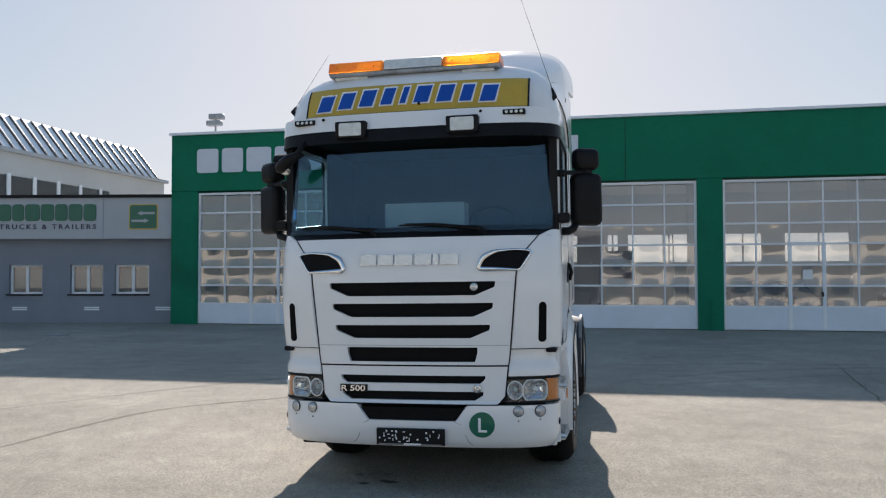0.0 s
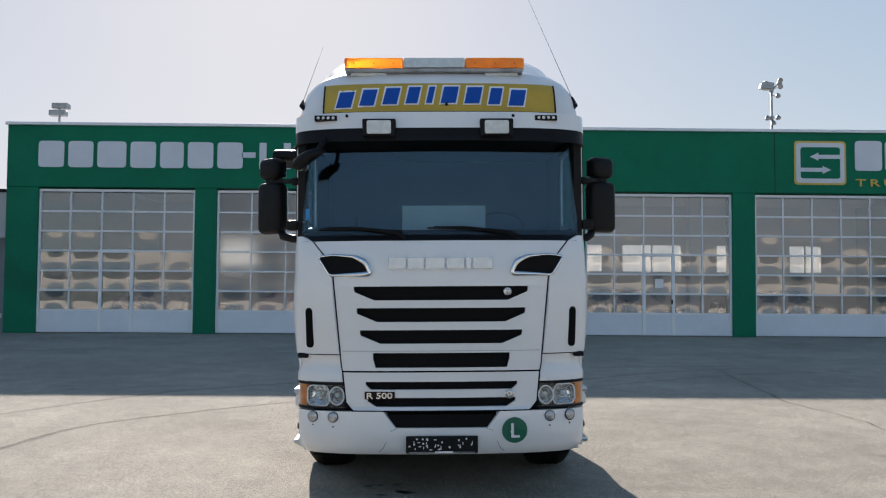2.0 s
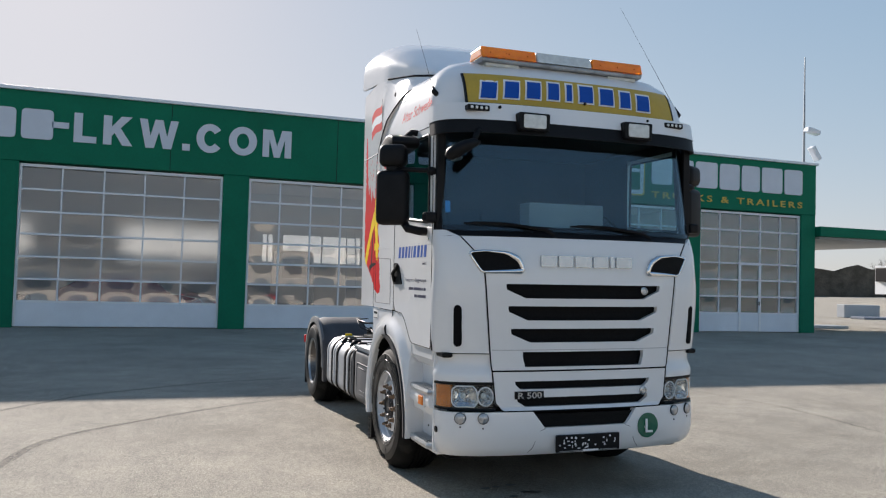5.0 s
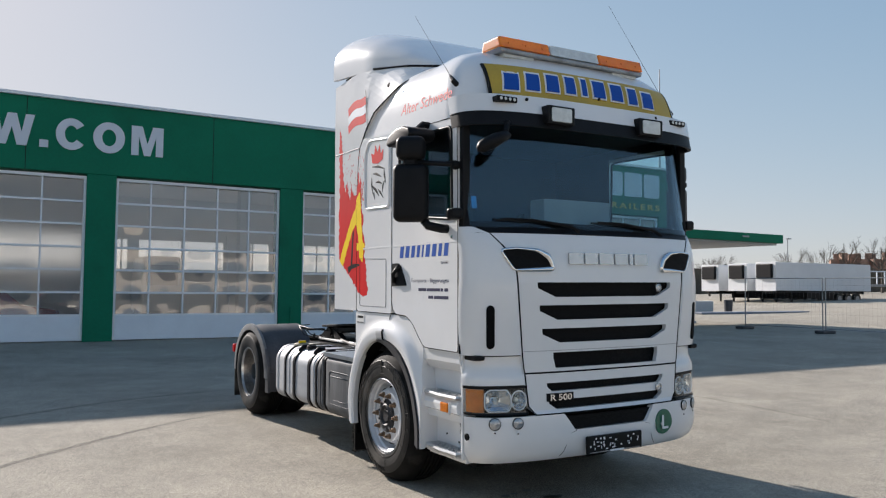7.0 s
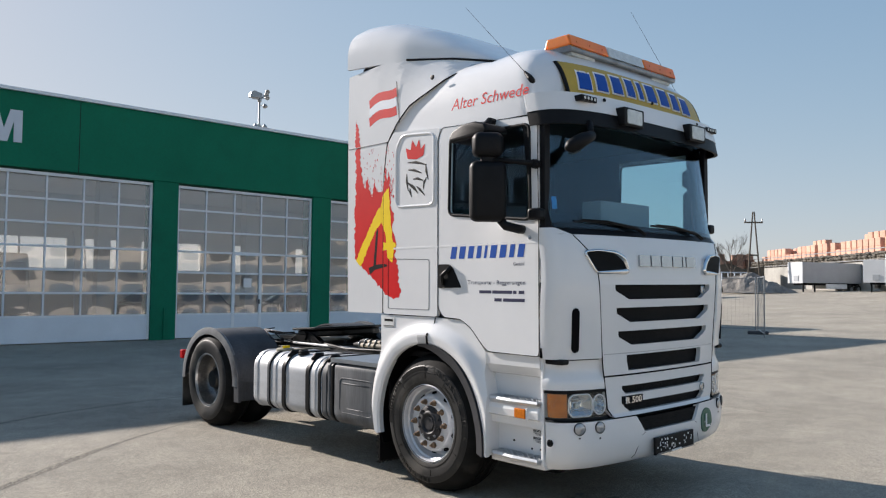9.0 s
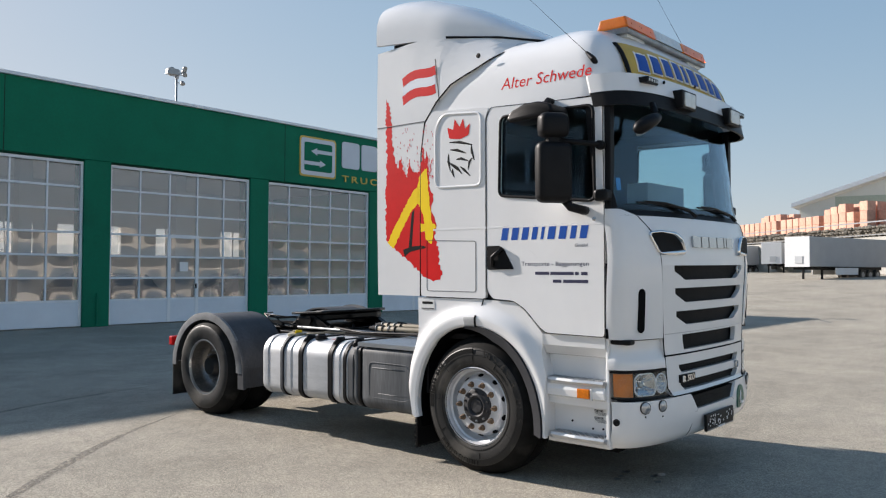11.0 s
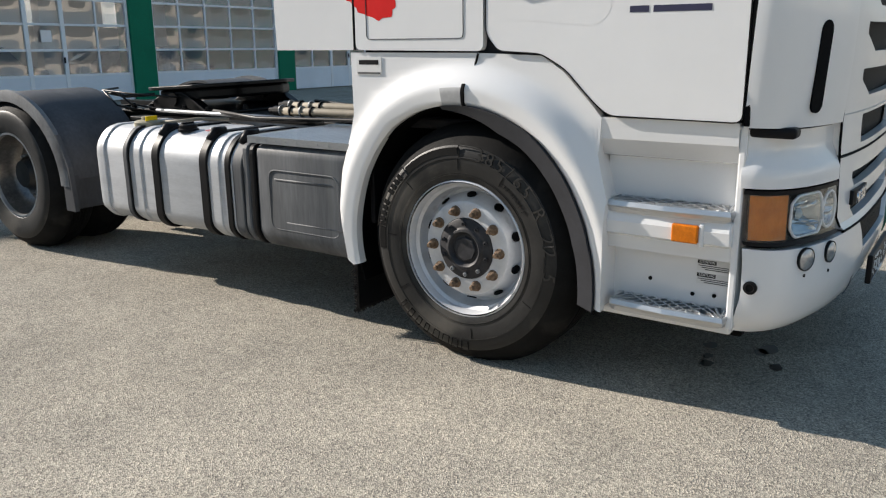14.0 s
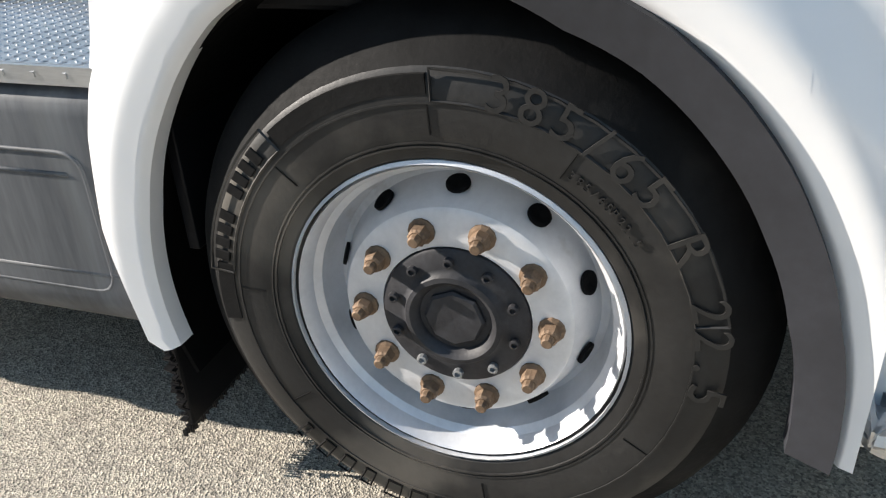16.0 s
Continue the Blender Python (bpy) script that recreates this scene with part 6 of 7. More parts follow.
decal("black_decal", [(2.20, 1.72), (2.10, 1.745), (2.01, 1.75), (2.01, 1.72), (2.12, 1.70), (2.18, 1.66)], BLACK, FX - 0.00065)
decal("black_decal", [(1.99, 1.75), (1.95, 1.745), (1.94, 1.73), (1.99, 1.72)], BLACK, XD - 0.00065)
# dry flecks above the brushed red
fleck = random.Random(17)
for name, x, ylo, yhi in (("paint_fleck", FX, 2.02, 2.34), ("paint_fleck", XD, 1.86, 1.985)):
    fb = bmesh.new()
    for k in range(70):
        y, z = fleck.uniform(ylo, yhi), 2.30 + 0.42 * fleck.random() ** 1.8
        w, h = fleck.uniform(0.002, 0.007), fleck.uniform(0.005, 0.028)
        box(x - 0.0004, x + 0.001, y - w / 2, y + w / 2, z - h / 2, z + h / 2, bm=fb)
    part(name, fb, RED, truck)
# flag
for i, mt in enumerate((RED, SIGN_WHITE, RED)):
    fp = [(2.205 - 0.36 * k / 8, 3.145 - 0.075 * i + 0.075 * k / 8 + 0.022 * math.sin(k / 8 * 5)) for k in range(9)]
    decal("flag_decal", fp + [(y - 0.012, z - 0.075) for y, z in fp[::-1]], mt, FX)
decal("flag_decal", [(1.845, 3.25), (1.835, 3.25), (1.795, 2.90), (1.805, 2.90)], GREY_PLASTIC, FX - 0.00025)
# crest as plain strokes with a red cap
decal("crest_decal", rounded([(1.69, 2.59), (1.71, 2.68), (1.65, 2.655), (1.635, 2.74), (1.585, 2.67), (1.55, 2.735), (1.53, 2.65), (1.48, 2.69), (1.495, 2.60), (1.58, 2.575)], 0.012), RED, XD - 0.001)
for a, c in (((1.69, 2.56), (1.46, 2.52)), ((1.68, 2.50), (1.52, 2.46)), ((1.47, 2.52), (1.44, 2.40)), ((1.62, 2.42), (1.50, 2.40)), ((1.69, 2.40), (1.60, 2.33)), ((1.64, 2.38), (1.56, 2.30)), ((1.58, 2.36), (1.48, 2.28)), ((1.66, 2.35), (1.64, 2.28)), ((1.46, 2.42), (1.50, 2.33)), ((1.70, 2.47), (1.68, 2.33))):
    part("crest_stroke", tube([(XD, *a), (XD, (a[0] + c[0]) / 2 + 0.01, (a[1] + c[1]) / 2 + 0.012), (XD, *c)], [0.004, 0.012, 0.004], 6), BLACK, truck, m=Matrix.Translation((XD, 0, 0)) @ Matrix.Diagonal((0.15, 1, 1, 1)) @ Matrix.Translation((-XD, 0, 0)))


def side_text(text, y, z, size, width, mt, shear=0.0, slope=0.0, name="door_letter", x=XD, tilt=0.0):
    bm = fit_width(writing(text, size, 0.0004, shear), width)
    for ch in letters(bm):
        part(name, ch, mt, truck, m=Matrix.Translation((x, y, z)) @ Matrix.Rotation(radians(tilt), 4, "Y") @ Matrix.Rotation(radians(-90), 4, "Z") @ Matrix.Rotation(radians(slope), 4, "Y"))


side_text("Alter Schwede", 1.19, 2.905, 0.085, 0.77, RED, 0.15, 0.5, x=-1.1095, tilt=4.5)
side_text("Transporte - Baggerungen", 1.005, 1.585, 0.030, 0.56, NAVY)
side_text("GmbH", 0.555, 1.717, 0.022, 0.10, NAVY)
for y, z, w in ((0.885, 1.520, 0.12), (0.755, 1.520, 0.19), (0.555, 1.520, 0.03), (0.505, 1.520, 0.05), (0.735, 1.465, 0.07), (0.65, 1.465, 0.20)):
    part("writing_bar", box(XD - 0.00025, XD, y - w, y, z, z + 0.022), NAVY, truck)
ny = 1.19
for wd in (0.058, 0.060, 0.055, 0.045, 0.025, 0.060, 0.060, 0.045, 0.058):
    part("letter_block", plate([(ny, 1.775), (ny - wd, 1.775), (ny - wd - 0.02, 1.88), (ny - 0.02, 1.88)], [], XD - 0.00025, XD), BLUE, truck)
    ny -= wd + 0.033

# ---- workshop: signs, inside ----
def place(owner, name, bm, mt, m, label=""):
    return part(name, bm, mt, owner, label, m=m)


def blocks(owner, x0, z0, h, widths, gap, y, mt, slant=0.0, m=None, name="letter_block"):
    """Plain blocks in place of a trade name."""
    x = x0
    for w in widths:
        part(name, prism(rounded([(x, z0), (x + w, z0), (x + w + slant, z0 + h), (x + slant, z0 + h)], min(0.12, w * 0.3), 4), y - 0.03, y, "y"), mt, owner, m=m)
        x += w + gap


YS = FY - 0.125
sign_a = thing("roof_lettering", "large pale capital lettering on green fascia", "sign")
blocks(sign_a, -12.2, 5.09, 0.81, (0.78, 0.76, 0.88, 0.78, 0.72, 0.78, 0.78), 0.13, YS, SIGN_WHITE)
part("hyphen", box(-5.98, -5.55, YS - 0.03, YS, 5.43, 5.60, 0.01), SIGN_WHITE, sign_a)


def ring_piece(r0x, r0z, r1x, r1z, cx, cz, a0, a1, k=28):
    out = [(cx + r1x * math.cos(radians(a0 + (a1 - a0) * i / k)), cz + r1z * math.sin(radians(a0 + (a1 - a0) * i / k))) for i in range(k + 1)]
    return out + [(cx + r0x * math.cos(radians(a1 + (a0 - a1) * i / k)), cz + r0z * math.sin(radians(a1 + (a0 - a1) * i / k))) for i in range(k + 1)]


# heavy capitals, one mesh each: width, then polygons on a unit height
CAPS = [
    (0.72, [[(0, 0), (0.72, 0), (0.72, 0.22), (0.27, 0.22), (0.27, 1), (0, 1)]]),
    (0.95, [[(0, 0), (0.27, 0), (0.27, 0.30), (0.36, 0.42), (0.62, 0), (0.95, 0), (0.55, 0.60), (0.92, 1), (0.58, 1), (0.27, 0.62), (0.27, 1), (0, 1)]]),
    (1.30, [[(0.22, 0), (0.50, 0), (0.65, 0.58), (0.80, 0), (1.08, 0), (1.30, 1), (1.04, 1), (0.93, 0.42), (0.78, 1), (0.52, 1), (0.37, 0.42), (0.26, 1), (0, 1)]]),
    (0.26, [[(0, 0), (0.26, 0), (0.26, 0.24), (0, 0.24)]]),
    (0.92, [ring_piece(0.20, 0.28, 0.47, 0.52, 0.47, 0.5, 38, 322)]),
    (1.0, [ring_piece(0.22, 0.28, 0.5, 0.52, 0.5, 0.5, 0, 180), ring_piece(0.22, 0.28, 0.5, 0.52, 0.5, 0.5, 180, 360)]),
    (1.05, [[(0, 0), (0.24, 0), (0.24, 0.66), (0.42, 0), (0.63, 0), (0.81, 0.66), (0.81, 0), (1.05, 0), (1.05, 1), (0.70, 1), (0.525, 0.40), (0.35, 1), (0, 1)]]),
]
lx = -5.43
for wd, polys in CAPS:
    bm = bmesh.new()
    for poly in polys:
        prism([(lx + x * 0.80, 5.09 + z * 0.81) for x, z in poly], YS - 0.03, YS, "y", bm=bm)
    part("letter", bm, SIGN_WHITE, sign_a)
    lx += wd * 0.80 + (0.17 if wd != 1.30 else 0.12)
sign_b = thing("company_sign", "white block lettering with yellow line and square arrow emblem", "sign")


def emblem(owner, x0, z0, w, h, y, outer, line, back, m=None, arrows=None):
    part("emblem_border", prism(rounded([(x0, z0), (x0 + w, z0), (x0 + w, z0 + h), (x0, z0 + h)], w * 0.08), y - 0.02, y, "y"), outer, owner, m=m)
    e = w * 0.035
    part("emblem_ground", prism(rounded([(x0 + e, z0 + e), (x0 + w - e, z0 + e), (x0 + w - e, z0 + h - e), (x0 + e, z0 + h - e)], w * 0.07), y - 0.03, y - 0.02, "y"), line, owner, m=m)
    e = w * 0.12
    part("emblem_field", prism(rounded([(x0 + e, z0 + e), (x0 + w - e, z0 + e), (x0 + w - e, z0 + h - e), (x0 + e, z0 + h - e)], w * 0.05), y - 0.038, y - 0.03, "y"), back, owner, m=m)
    for zc, d in ((z0 + h * 0.64, -1), (z0 + h * 0.34, 1)):
        t = h * 0.045
        xa, xb = (x0 + w * 0.30, x0 + w * 0.9) if d < 0 else (x0 + w * 0.1, x0 + w * 0.70)
        tip = xa if d < 0 else xb
        head = [(tip, zc), (tip - d * w * 0.16, zc + h * 0.09), (tip - d * w * 0.16, zc - h * 0.09)]
        part("emblem_arrow", prism(head, y - 0.046, y - 0.038, "y"), arrows or line, owner, m=m)
        part("emblem_arrow", box(min(xa, xb) + (w * 0.15 if d < 0 else 0), max(xa, xb) - (w * 0.15 if d > 0 else 0), y - 0.046, y - 0.038, zc - t, zc + t), arrows or line, owner, m=m)


emblem(sign_b, 11.2, 4.75, 1.63, 1.37, YS, SIGN_YELLOW, SIGN_WHITE, GREEN)
blocks(sign_b, 13.11, 5.20, 0.94, (0.85, 0.80, 0.95, 0.88, 0.82, 0.95, 0.85), 0.1, YS, SIGN_WHITE)
for ch in letters(fit_width(writing("TRUCKS & TRAILERS", 0.22, 0.03, space=1.4, bold=0.004), 6.7)):
    part("letter", ch, SIGN_YELLOW, sign_b, m=Matrix.Translation((13.12, YS - 0.015, 4.715)))
for x in (-2.9, 1.9, 10.6):
    part("cladding_joint", box(x - 0.008, x + 0.008, FY - 0.124, FY - 0.11, SOFFIT, ROOF - 0.06), BLACK, workshop)
part("drain_pipe", tube([(4.32, FY - 0.13, 0.02), (4.32, FY - 0.13, 0.9)], 0.02, 6), GREEN, workshop)

FLOOR_IN = mat("workshop_floor", (0.34, 0.34, 0.33), 0.5, vary=0.15, scale=0.6, fine=8)
WALL_IN = mat("workshop_wall", (0.62, 0.62, 0.60), 0.8, vary=0.08, scale=0.5, fine=8)
DEEP = 13.0
tagged(part("workshop_floor", box(X0 + 0.3, X1 - 0.3, FY + 0.1, FY + DEEP, -0.02, 0.012), FLOOR_IN), "grey concrete workshop floor", "floor", kind="structure")
part("ceiling", box(X0 + 0.3, X1 - 0.3, FY + 0.5, FY + DEEP, 5.3, 5.4), WALL_IN, workshop)
for x in (X0, X1 - 0.3):
    part("side_wall", box(x, x + 0.3, FY + 0.5, FY + DEEP, 0, ROOF - 0.3), GREEN, workshop)
# back wall with a band of windows
yb = FY + DEEP
part("back_wall", box(X0 + 0.3, X1 - 0.3, yb, yb + 0.25, 0, 2.22), WALL_IN, workshop)
part("back_wall", box(X0 + 0.3, X1 - 0.3, yb, yb + 0.25, 3.47, 5.3), WALL_IN, workshop)
FROSTED = glass("frosted_back_glass", (0.92, 0.92, 0.90), dust=0.06)
WINB = [(-9.5, -8.0), (-4.6, -0.1), (1.3, 1.75), (2.22, 5.86), (6.47, 8.0), (9.0, 11.8), (13.5, 14.6), (17.0, 18.5)]
xs = [X0 + 0.3] + [v for p in WINB for v in p] + [X1 - 0.3]
for a, c in zip(xs[::2], xs[1::2]):
    part("back_wall", box(a, c, yb, yb + 0.25, 2.22, 3.47), WALL_IN, workshop)
for a, c in WINB:
    fr = part("back_pane", box(a, c, yb + 0.13, yb + 0.14, 2.22, 3.47), FROSTED, workshop)
    fr.visible_shadow = False
    part("window_bar", box((a + c) / 2 - 0.04, (a + c) / 2 + 0.04, yb + 0.05, yb + 0.12, 2.22, 3.47), FRAME_WHITE, workshop)
for x in (4.3, 9.62):
    part("inner_column", box(x - 0.2, x + 0.2, FY + 4.5, FY + 4.9, 0, 5.3, 0.01), WALL_IN, workshop)

# things inside the workshop
CAR_DARK = mat("dark_car_paint", (0.03, 0.02, 0.02), 0.2, coat=0.6)
CAR_RED = mat("red_car_paint", (0.25, 0.015, 0.02), 0.2, coat=0.6)


def indoor_cab(x, y, mt):
    t = thing("parked_lorry", "grey-green lorry cab parked inside workshop", "truck", pose(x, y, 0.012))
    part("cab", prism(rounded([(-0.66, 0.55), (0.66, 0.55), (0.68, 1.5), (0.60, 2.5), (-0.60, 2.5), (-0.68, 1.5)], 0.12), 0, 2.0, "y", 0.08, 3), mt, t, smooth=40)
    part("bumper", box(-0.7, 0.7, -0.05, 0.6, 0.30, 0.6, 0.06), DARK, t)
    part("windscreen", box(-0.52, 0.52, -0.03, 0.03, 1.5, 2.2, 0.01), BLACK, t)
    for sx in (-0.55, 0.55):
        part("wheel", lathe([(0.1, sx - 0.12), (0.36, sx - 0.12), (0.36, sx + 0.12), (0.1, sx + 0.12)], 20), RUBBER, t, m=Matrix.Translation((0, 1.0, 0.36)))
    return t


def indoor_car(x, y, mt, rz=0):
    t = thing("parked_car", "dark passenger car parked inside workshop", "car", pose(x, y, 0.012, 0, 0, rz))
    part("body", prism(rounded([(-2.1, 0.3), (2.1, 0.3), (2.15, 0.75), (1.2, 0.9), (0.6, 1.4), (-1.2, 1.42), (-2.05, 0.95)], 0.12), -0.85, 0.85, "y", 0.06, 3), mt, t, smooth=40)
    for sx in (-1.3, 1.3):
        for sy in (-0.8, 0.8):
            part("wheel", lathe([(0.1, sy - 0.1), (0.32, sy - 0.1), (0.32, sy + 0.1), (0.1, sy + 0.1)], 16, "y"), RUBBER, t, m=Matrix.Translation((sx, 0, 0.32)))


indoor_cab(1.65, 24.0, mat("indoor_grey_paint", (0.22, 0.24, 0.23), 0.35, coat=0.4))
indoor_car(-3.9, 22.0, CAR_RED)
indoor_car(6.6, 22.2, CAR_DARK, 20)
indoor_car(-9.0, 22.5, CAR_DARK, 5)
indoor_car(12.2, 22.5, CAR_DARK, -8)
ld = thing("step_ladder", "aluminium ladder leaning inside workshop", "ladder", pose(3.4, 22.5, 0.012))
for x in (-0.2, 0.2):
    part("stile", tube([(x, 0, 0), (x * 0.8, 0.5, 3.2)], 0.025, 6), ALU, ld)
for i in range(10):
    part("rung", tube([(-0.2 + 0.003 * i, 0.15 / 3 * (i + 1), 0.3 * (i + 1)), (0.2 - 0.003 * i, 0.15 / 3 * (i + 1), 0.3 * (i + 1))], 0.014, 6), ALU, ld)
notice = part("notice", box(6.85, 7.12, FY - 0.03, FY - 0.022, 1.50, 1.78, 0.002), LETTER_WHITE, None)
tagged(notice, "small white notice taped on wicket door", "notice")

# ---- floodlight masts ----
def mast(x, y, z1, label):
    t = thing("floodlight_mast", label, "floodlight", pose(x, y, 0))
    part("pole", tube([(0, 0, 0), (0, 0, z1)], [0.10, 0.06], 10), STEEL, t, smooth=60)
    part("pole_cap", lathe([(0.10, -0.10), (0.13, -0.04), (0.13, 0.06), (0.05, 0.09)], 10, "z"), STEEL, t, m=Matrix.Translation((0, 0, z1)))
    part("crossbar", tube([(-0.55, -0.05, z1 + 0.02), (0.0, -0.05, z1 + 0.05), (0.40, -0.05, z1 + 0.38), (0.46, -0.05, z1 + 0.66)], 0.028, 8), STEEL, t, smooth=60)
    big = part("lamp_head", prism(rounded([(-0.72, 0.06), (0.08, 0.10), (0.16, 0.34), (0.10, 0.46), (-0.52, 0.50), (-0.66, 0.40)], 0.04), -0.22, 0.10, "y", 0.03), STEEL, t, "broad grey floodlight head", m=Matrix.Translation((-0.08, -0.05, z1)))
    part("gear_box", box(-0.42, -0.18, -0.12, 0.08, 0.47, 0.56, 0.02), STEEL, big, m=Matrix.Translation((-0.08, -0.05, z1)))
    for dx, dz, rx in ((0.50, 0.64, 20), (0.44, 0.44, 20), (0.50, 0.24, 20), (0.36, -0.34, 65), (-0.30, -1.75, 70), (0.36, -1.70, 70), (0.06, -2.05, 80)):
        hd = part("lamp_head", lathe([(0.05, 0.20), (0.10, 0.12), (0.155, 0.02), (0.155, -0.06), (0.14, -0.07), (0.001, -0.05)], 12, "y"), STEEL, t, smooth=40, m=Matrix.Translation((dx, -0.10, z1 + dz)) @ Matrix.Rotation(radians(rx), 4, "X"))
        part("bracket", tube([(0, 0, z1 + min(dz, 0.0) + 0.06), (dx, -0.02, z1 + dz)], 0.022, 6), STEEL, hd)
    part("collar", lathe([(0.085, -0.12), (0.12, -0.10), (0.12, 0.10), (0.085, 0.12)], 10, "z"), STEEL, t, m=Matrix.Translation((0, 0, z1 - 1.68)))
    return t


mast(20.87, 42.5, 13.62, "tall floodlight mast with clustered lamps behind workshop")
fl2 = thing("roof_floodlight", "pair of grey floodlights on workshop roof", "floodlight", pose(-12.05, 19.6, 6.15))
part("pole", tube([(0, 0, 0), (0, 0, 0.95)], 0.035, 8), STEEL, fl2)
for dx, dz in ((-0.22, 0.72), (0.22, 0.95)):
    part("lamp_head", prism(rounded([(-0.26 + dx * 0.2, dz), (0.26 + dx * 0.2, dz), (0.26 + dx * 0.2, dz + 0.18), (-0.26 + dx * 0.2, dz + 0.18)], 0.03), -0.12, 0.12, "y", 0.02), STEEL, fl2)
fl3 = thing("roof_floodlight", "roof corner mast with twin floodlights and whip aerial", "floodlight", pose(X1 - 0.3, FY + 0.2, ROOF))
part("pole", tube([(0, 0, 0), (0, 0, 4.2)], [0.05, 0.02], 8), STEEL, fl3)
for dx, dz, ti in ((0.25, 1.3, 10), (0.38, 0.45, 55)):
    part("lamp_head", box(-0.3, 0.3, -0.14, 0.14, -0.1, 0.1, 0.04), FRAME_WHITE, fl3, m=Matrix.Translation((dx, -0.15, dz)) @ Matrix.Rotation(radians(ti), 4, "Y"))

# ---- office wing ----
ang = math.degrees(math.atan2(-1.1, -6.1))
wing = thing("office_wing", "low grey rendered office with pale fascia and white windows", "building", pose(-13.17, 19.22, 0) @ Matrix.Rotation(math.atan2(1.1, 6.1), 4, "Z"))
# its wall runs towards -x from the workshop
OW = [(-2.27, -1.06), (-3.84, -2.67), (-6.0, -4.82), (-8.6, -7.4)]
xs = [0.0] + [v for a, c in OW for v in (c, a)] + [-14.0]
for c, a in zip(xs[::2], xs[1::2]):
    part("wall", box(a, c, 0, 0.3, 0, 2.9), GREY_WALL, wing)
for a, c in OW:
    part("wall", box(a, c, 0, 0.3, 0, 1.0), GREY_WALL, wing)
    part("wall", box(a, c, 0, 0.3, 2.02, 2.9), GREY_WALL, wing)
    w = part("window", box(a, c, 0.12, 0.2, 1.0, 1.07, 0.006), FRAME_WHITE, wing, "white two-leaf window")
    part("frame", box(a, c, 0.12, 0.2, 1.95, 2.02, 0.006), FRAME_WHITE, w)
    for x in (a, (a + c) / 2 - 0.05, c - 0.08):
        part("frame", box(x, x + (0.08 if x != (a + c) / 2 - 0.05 else 0.1), 0.12, 0.2, 1.07, 1.95, 0.006), FRAME_WHITE, w)
    g = part("pane", box(a, c, 0.155, 0.165, 1.05, 1.97), GLASS, w)
    g.visible_shadow = False
    part("sill", box(a - 0.08, c + 0.03, -0.06, 0.14, 0.95, 1.0, 0.008), BLACK, w)
    part("curtain", box(a, c, 0.26, 0.29, 1.0, 2.02), PALE_CLOTH, w)
part("fascia", box(-14.0, 0.0, -0.35, 0.3, 2.9, 4.32, 0.01), PANEL_GREY, wing, "pale grey fascia panels")
part("roof_edge", box(-14.05, 0.0, -0.42, 0.4, 4.32, 4.42, 0.01), BLACK, wing)
part("roof", box(-14.0, 0.0, 0.3, 9, 4.1, 4.25), PANEL_GREY, wing)
part("back_wall", box(-14.0, 0.0, 8.7, 9, 0, 4.1), GREY_WALL, wing)
part("end_wall", box(-14.0, -13.7, 0.3, 8.7, 0, 4.1), GREY_WALL, wing)
part("fascia_joint", box(-2.545, -2.525, -0.355, -0.34, 2.9, 4.32), GREY_WALL, wing)
for x in (-0.56, -3.06, -5.6):
    for z in (0.44, 0.51):
        part("vent_slat", box(x - 0.26, x + 0.26, -0.02, 0.01, z, z + 0.05, 0.004), FRAME_WHITE, wing)
ws2 = thing("office_sign", "green block lettering over dark line on grey fascia", "sign", wing.matrix_world.copy())
blocks(ws2, -6.17, 3.52, 0.58, (0.42, 0.40, 0.50, 0.45, 0.42, 0.47, 0.43), 0.05, -0.352, DECAL_GREEN)
for ch in letters(fit_width(writing("TRUCKS & TRAILERS", 0.16, 0.02, space=1.4, bold=0.003), 3.38)):
    part("letter", ch, NAVY, ws2, m=Matrix.Translation((-6.16, -0.36, 3.245)))
emblem(ws2, -1.63, 3.22, 1.0, 0.87, -0.352, SIGN_YELLOW, DECAL_GREEN, DECAL_GREEN, arrows=PANEL_GREY)

# ---- ribbed-roof hall behind the office ----
hall = thing("ribbed_roof_hall", "white industrial hall with sloping ribbed roof band", "building")
HX = -27.6
part("wall", box(HX - 14, HX, 6, 41.9, 0, 7.9, 0.02), mat("pale_hall_wall", (0.55, 0.55, 0.54), 0.8, vary=0.05, scale=0.3, fine=5), hall)
rb = bmesh.new()
prism([(HX + 0.12, 7.9), (HX - 1.6, 10.0), (HX - 12, 10.0), (HX - 13.5, 7.9)], 6, 41.2, "y", bm=rb)
part("roof", rb, FRAME_WHITE, hall)
for i in range(44):
    y = 6.5 + 0.8 * i
    part("roof_rib", tube([(HX + 0.16, y, 7.93), (HX - 1.52, y, 9.95)], 0.06, 4), GREY_PLASTIC, hall)
part("window_band", box(HX, HX + 0.03, 8, 36, 5.2, 6.6), GLASS, hall)
for i in range(16):
    part("window_post", box(HX, HX + 0.08, 8 + 1.8 * i, 8.25 + 1.8 * i, 5.1, 6.7), FRAME_WHITE, hall)
part("cornice", box(HX - 0.2, HX + 0.2, 6, 42.1, 7.75, 7.95), PANEL_GREY, hall)

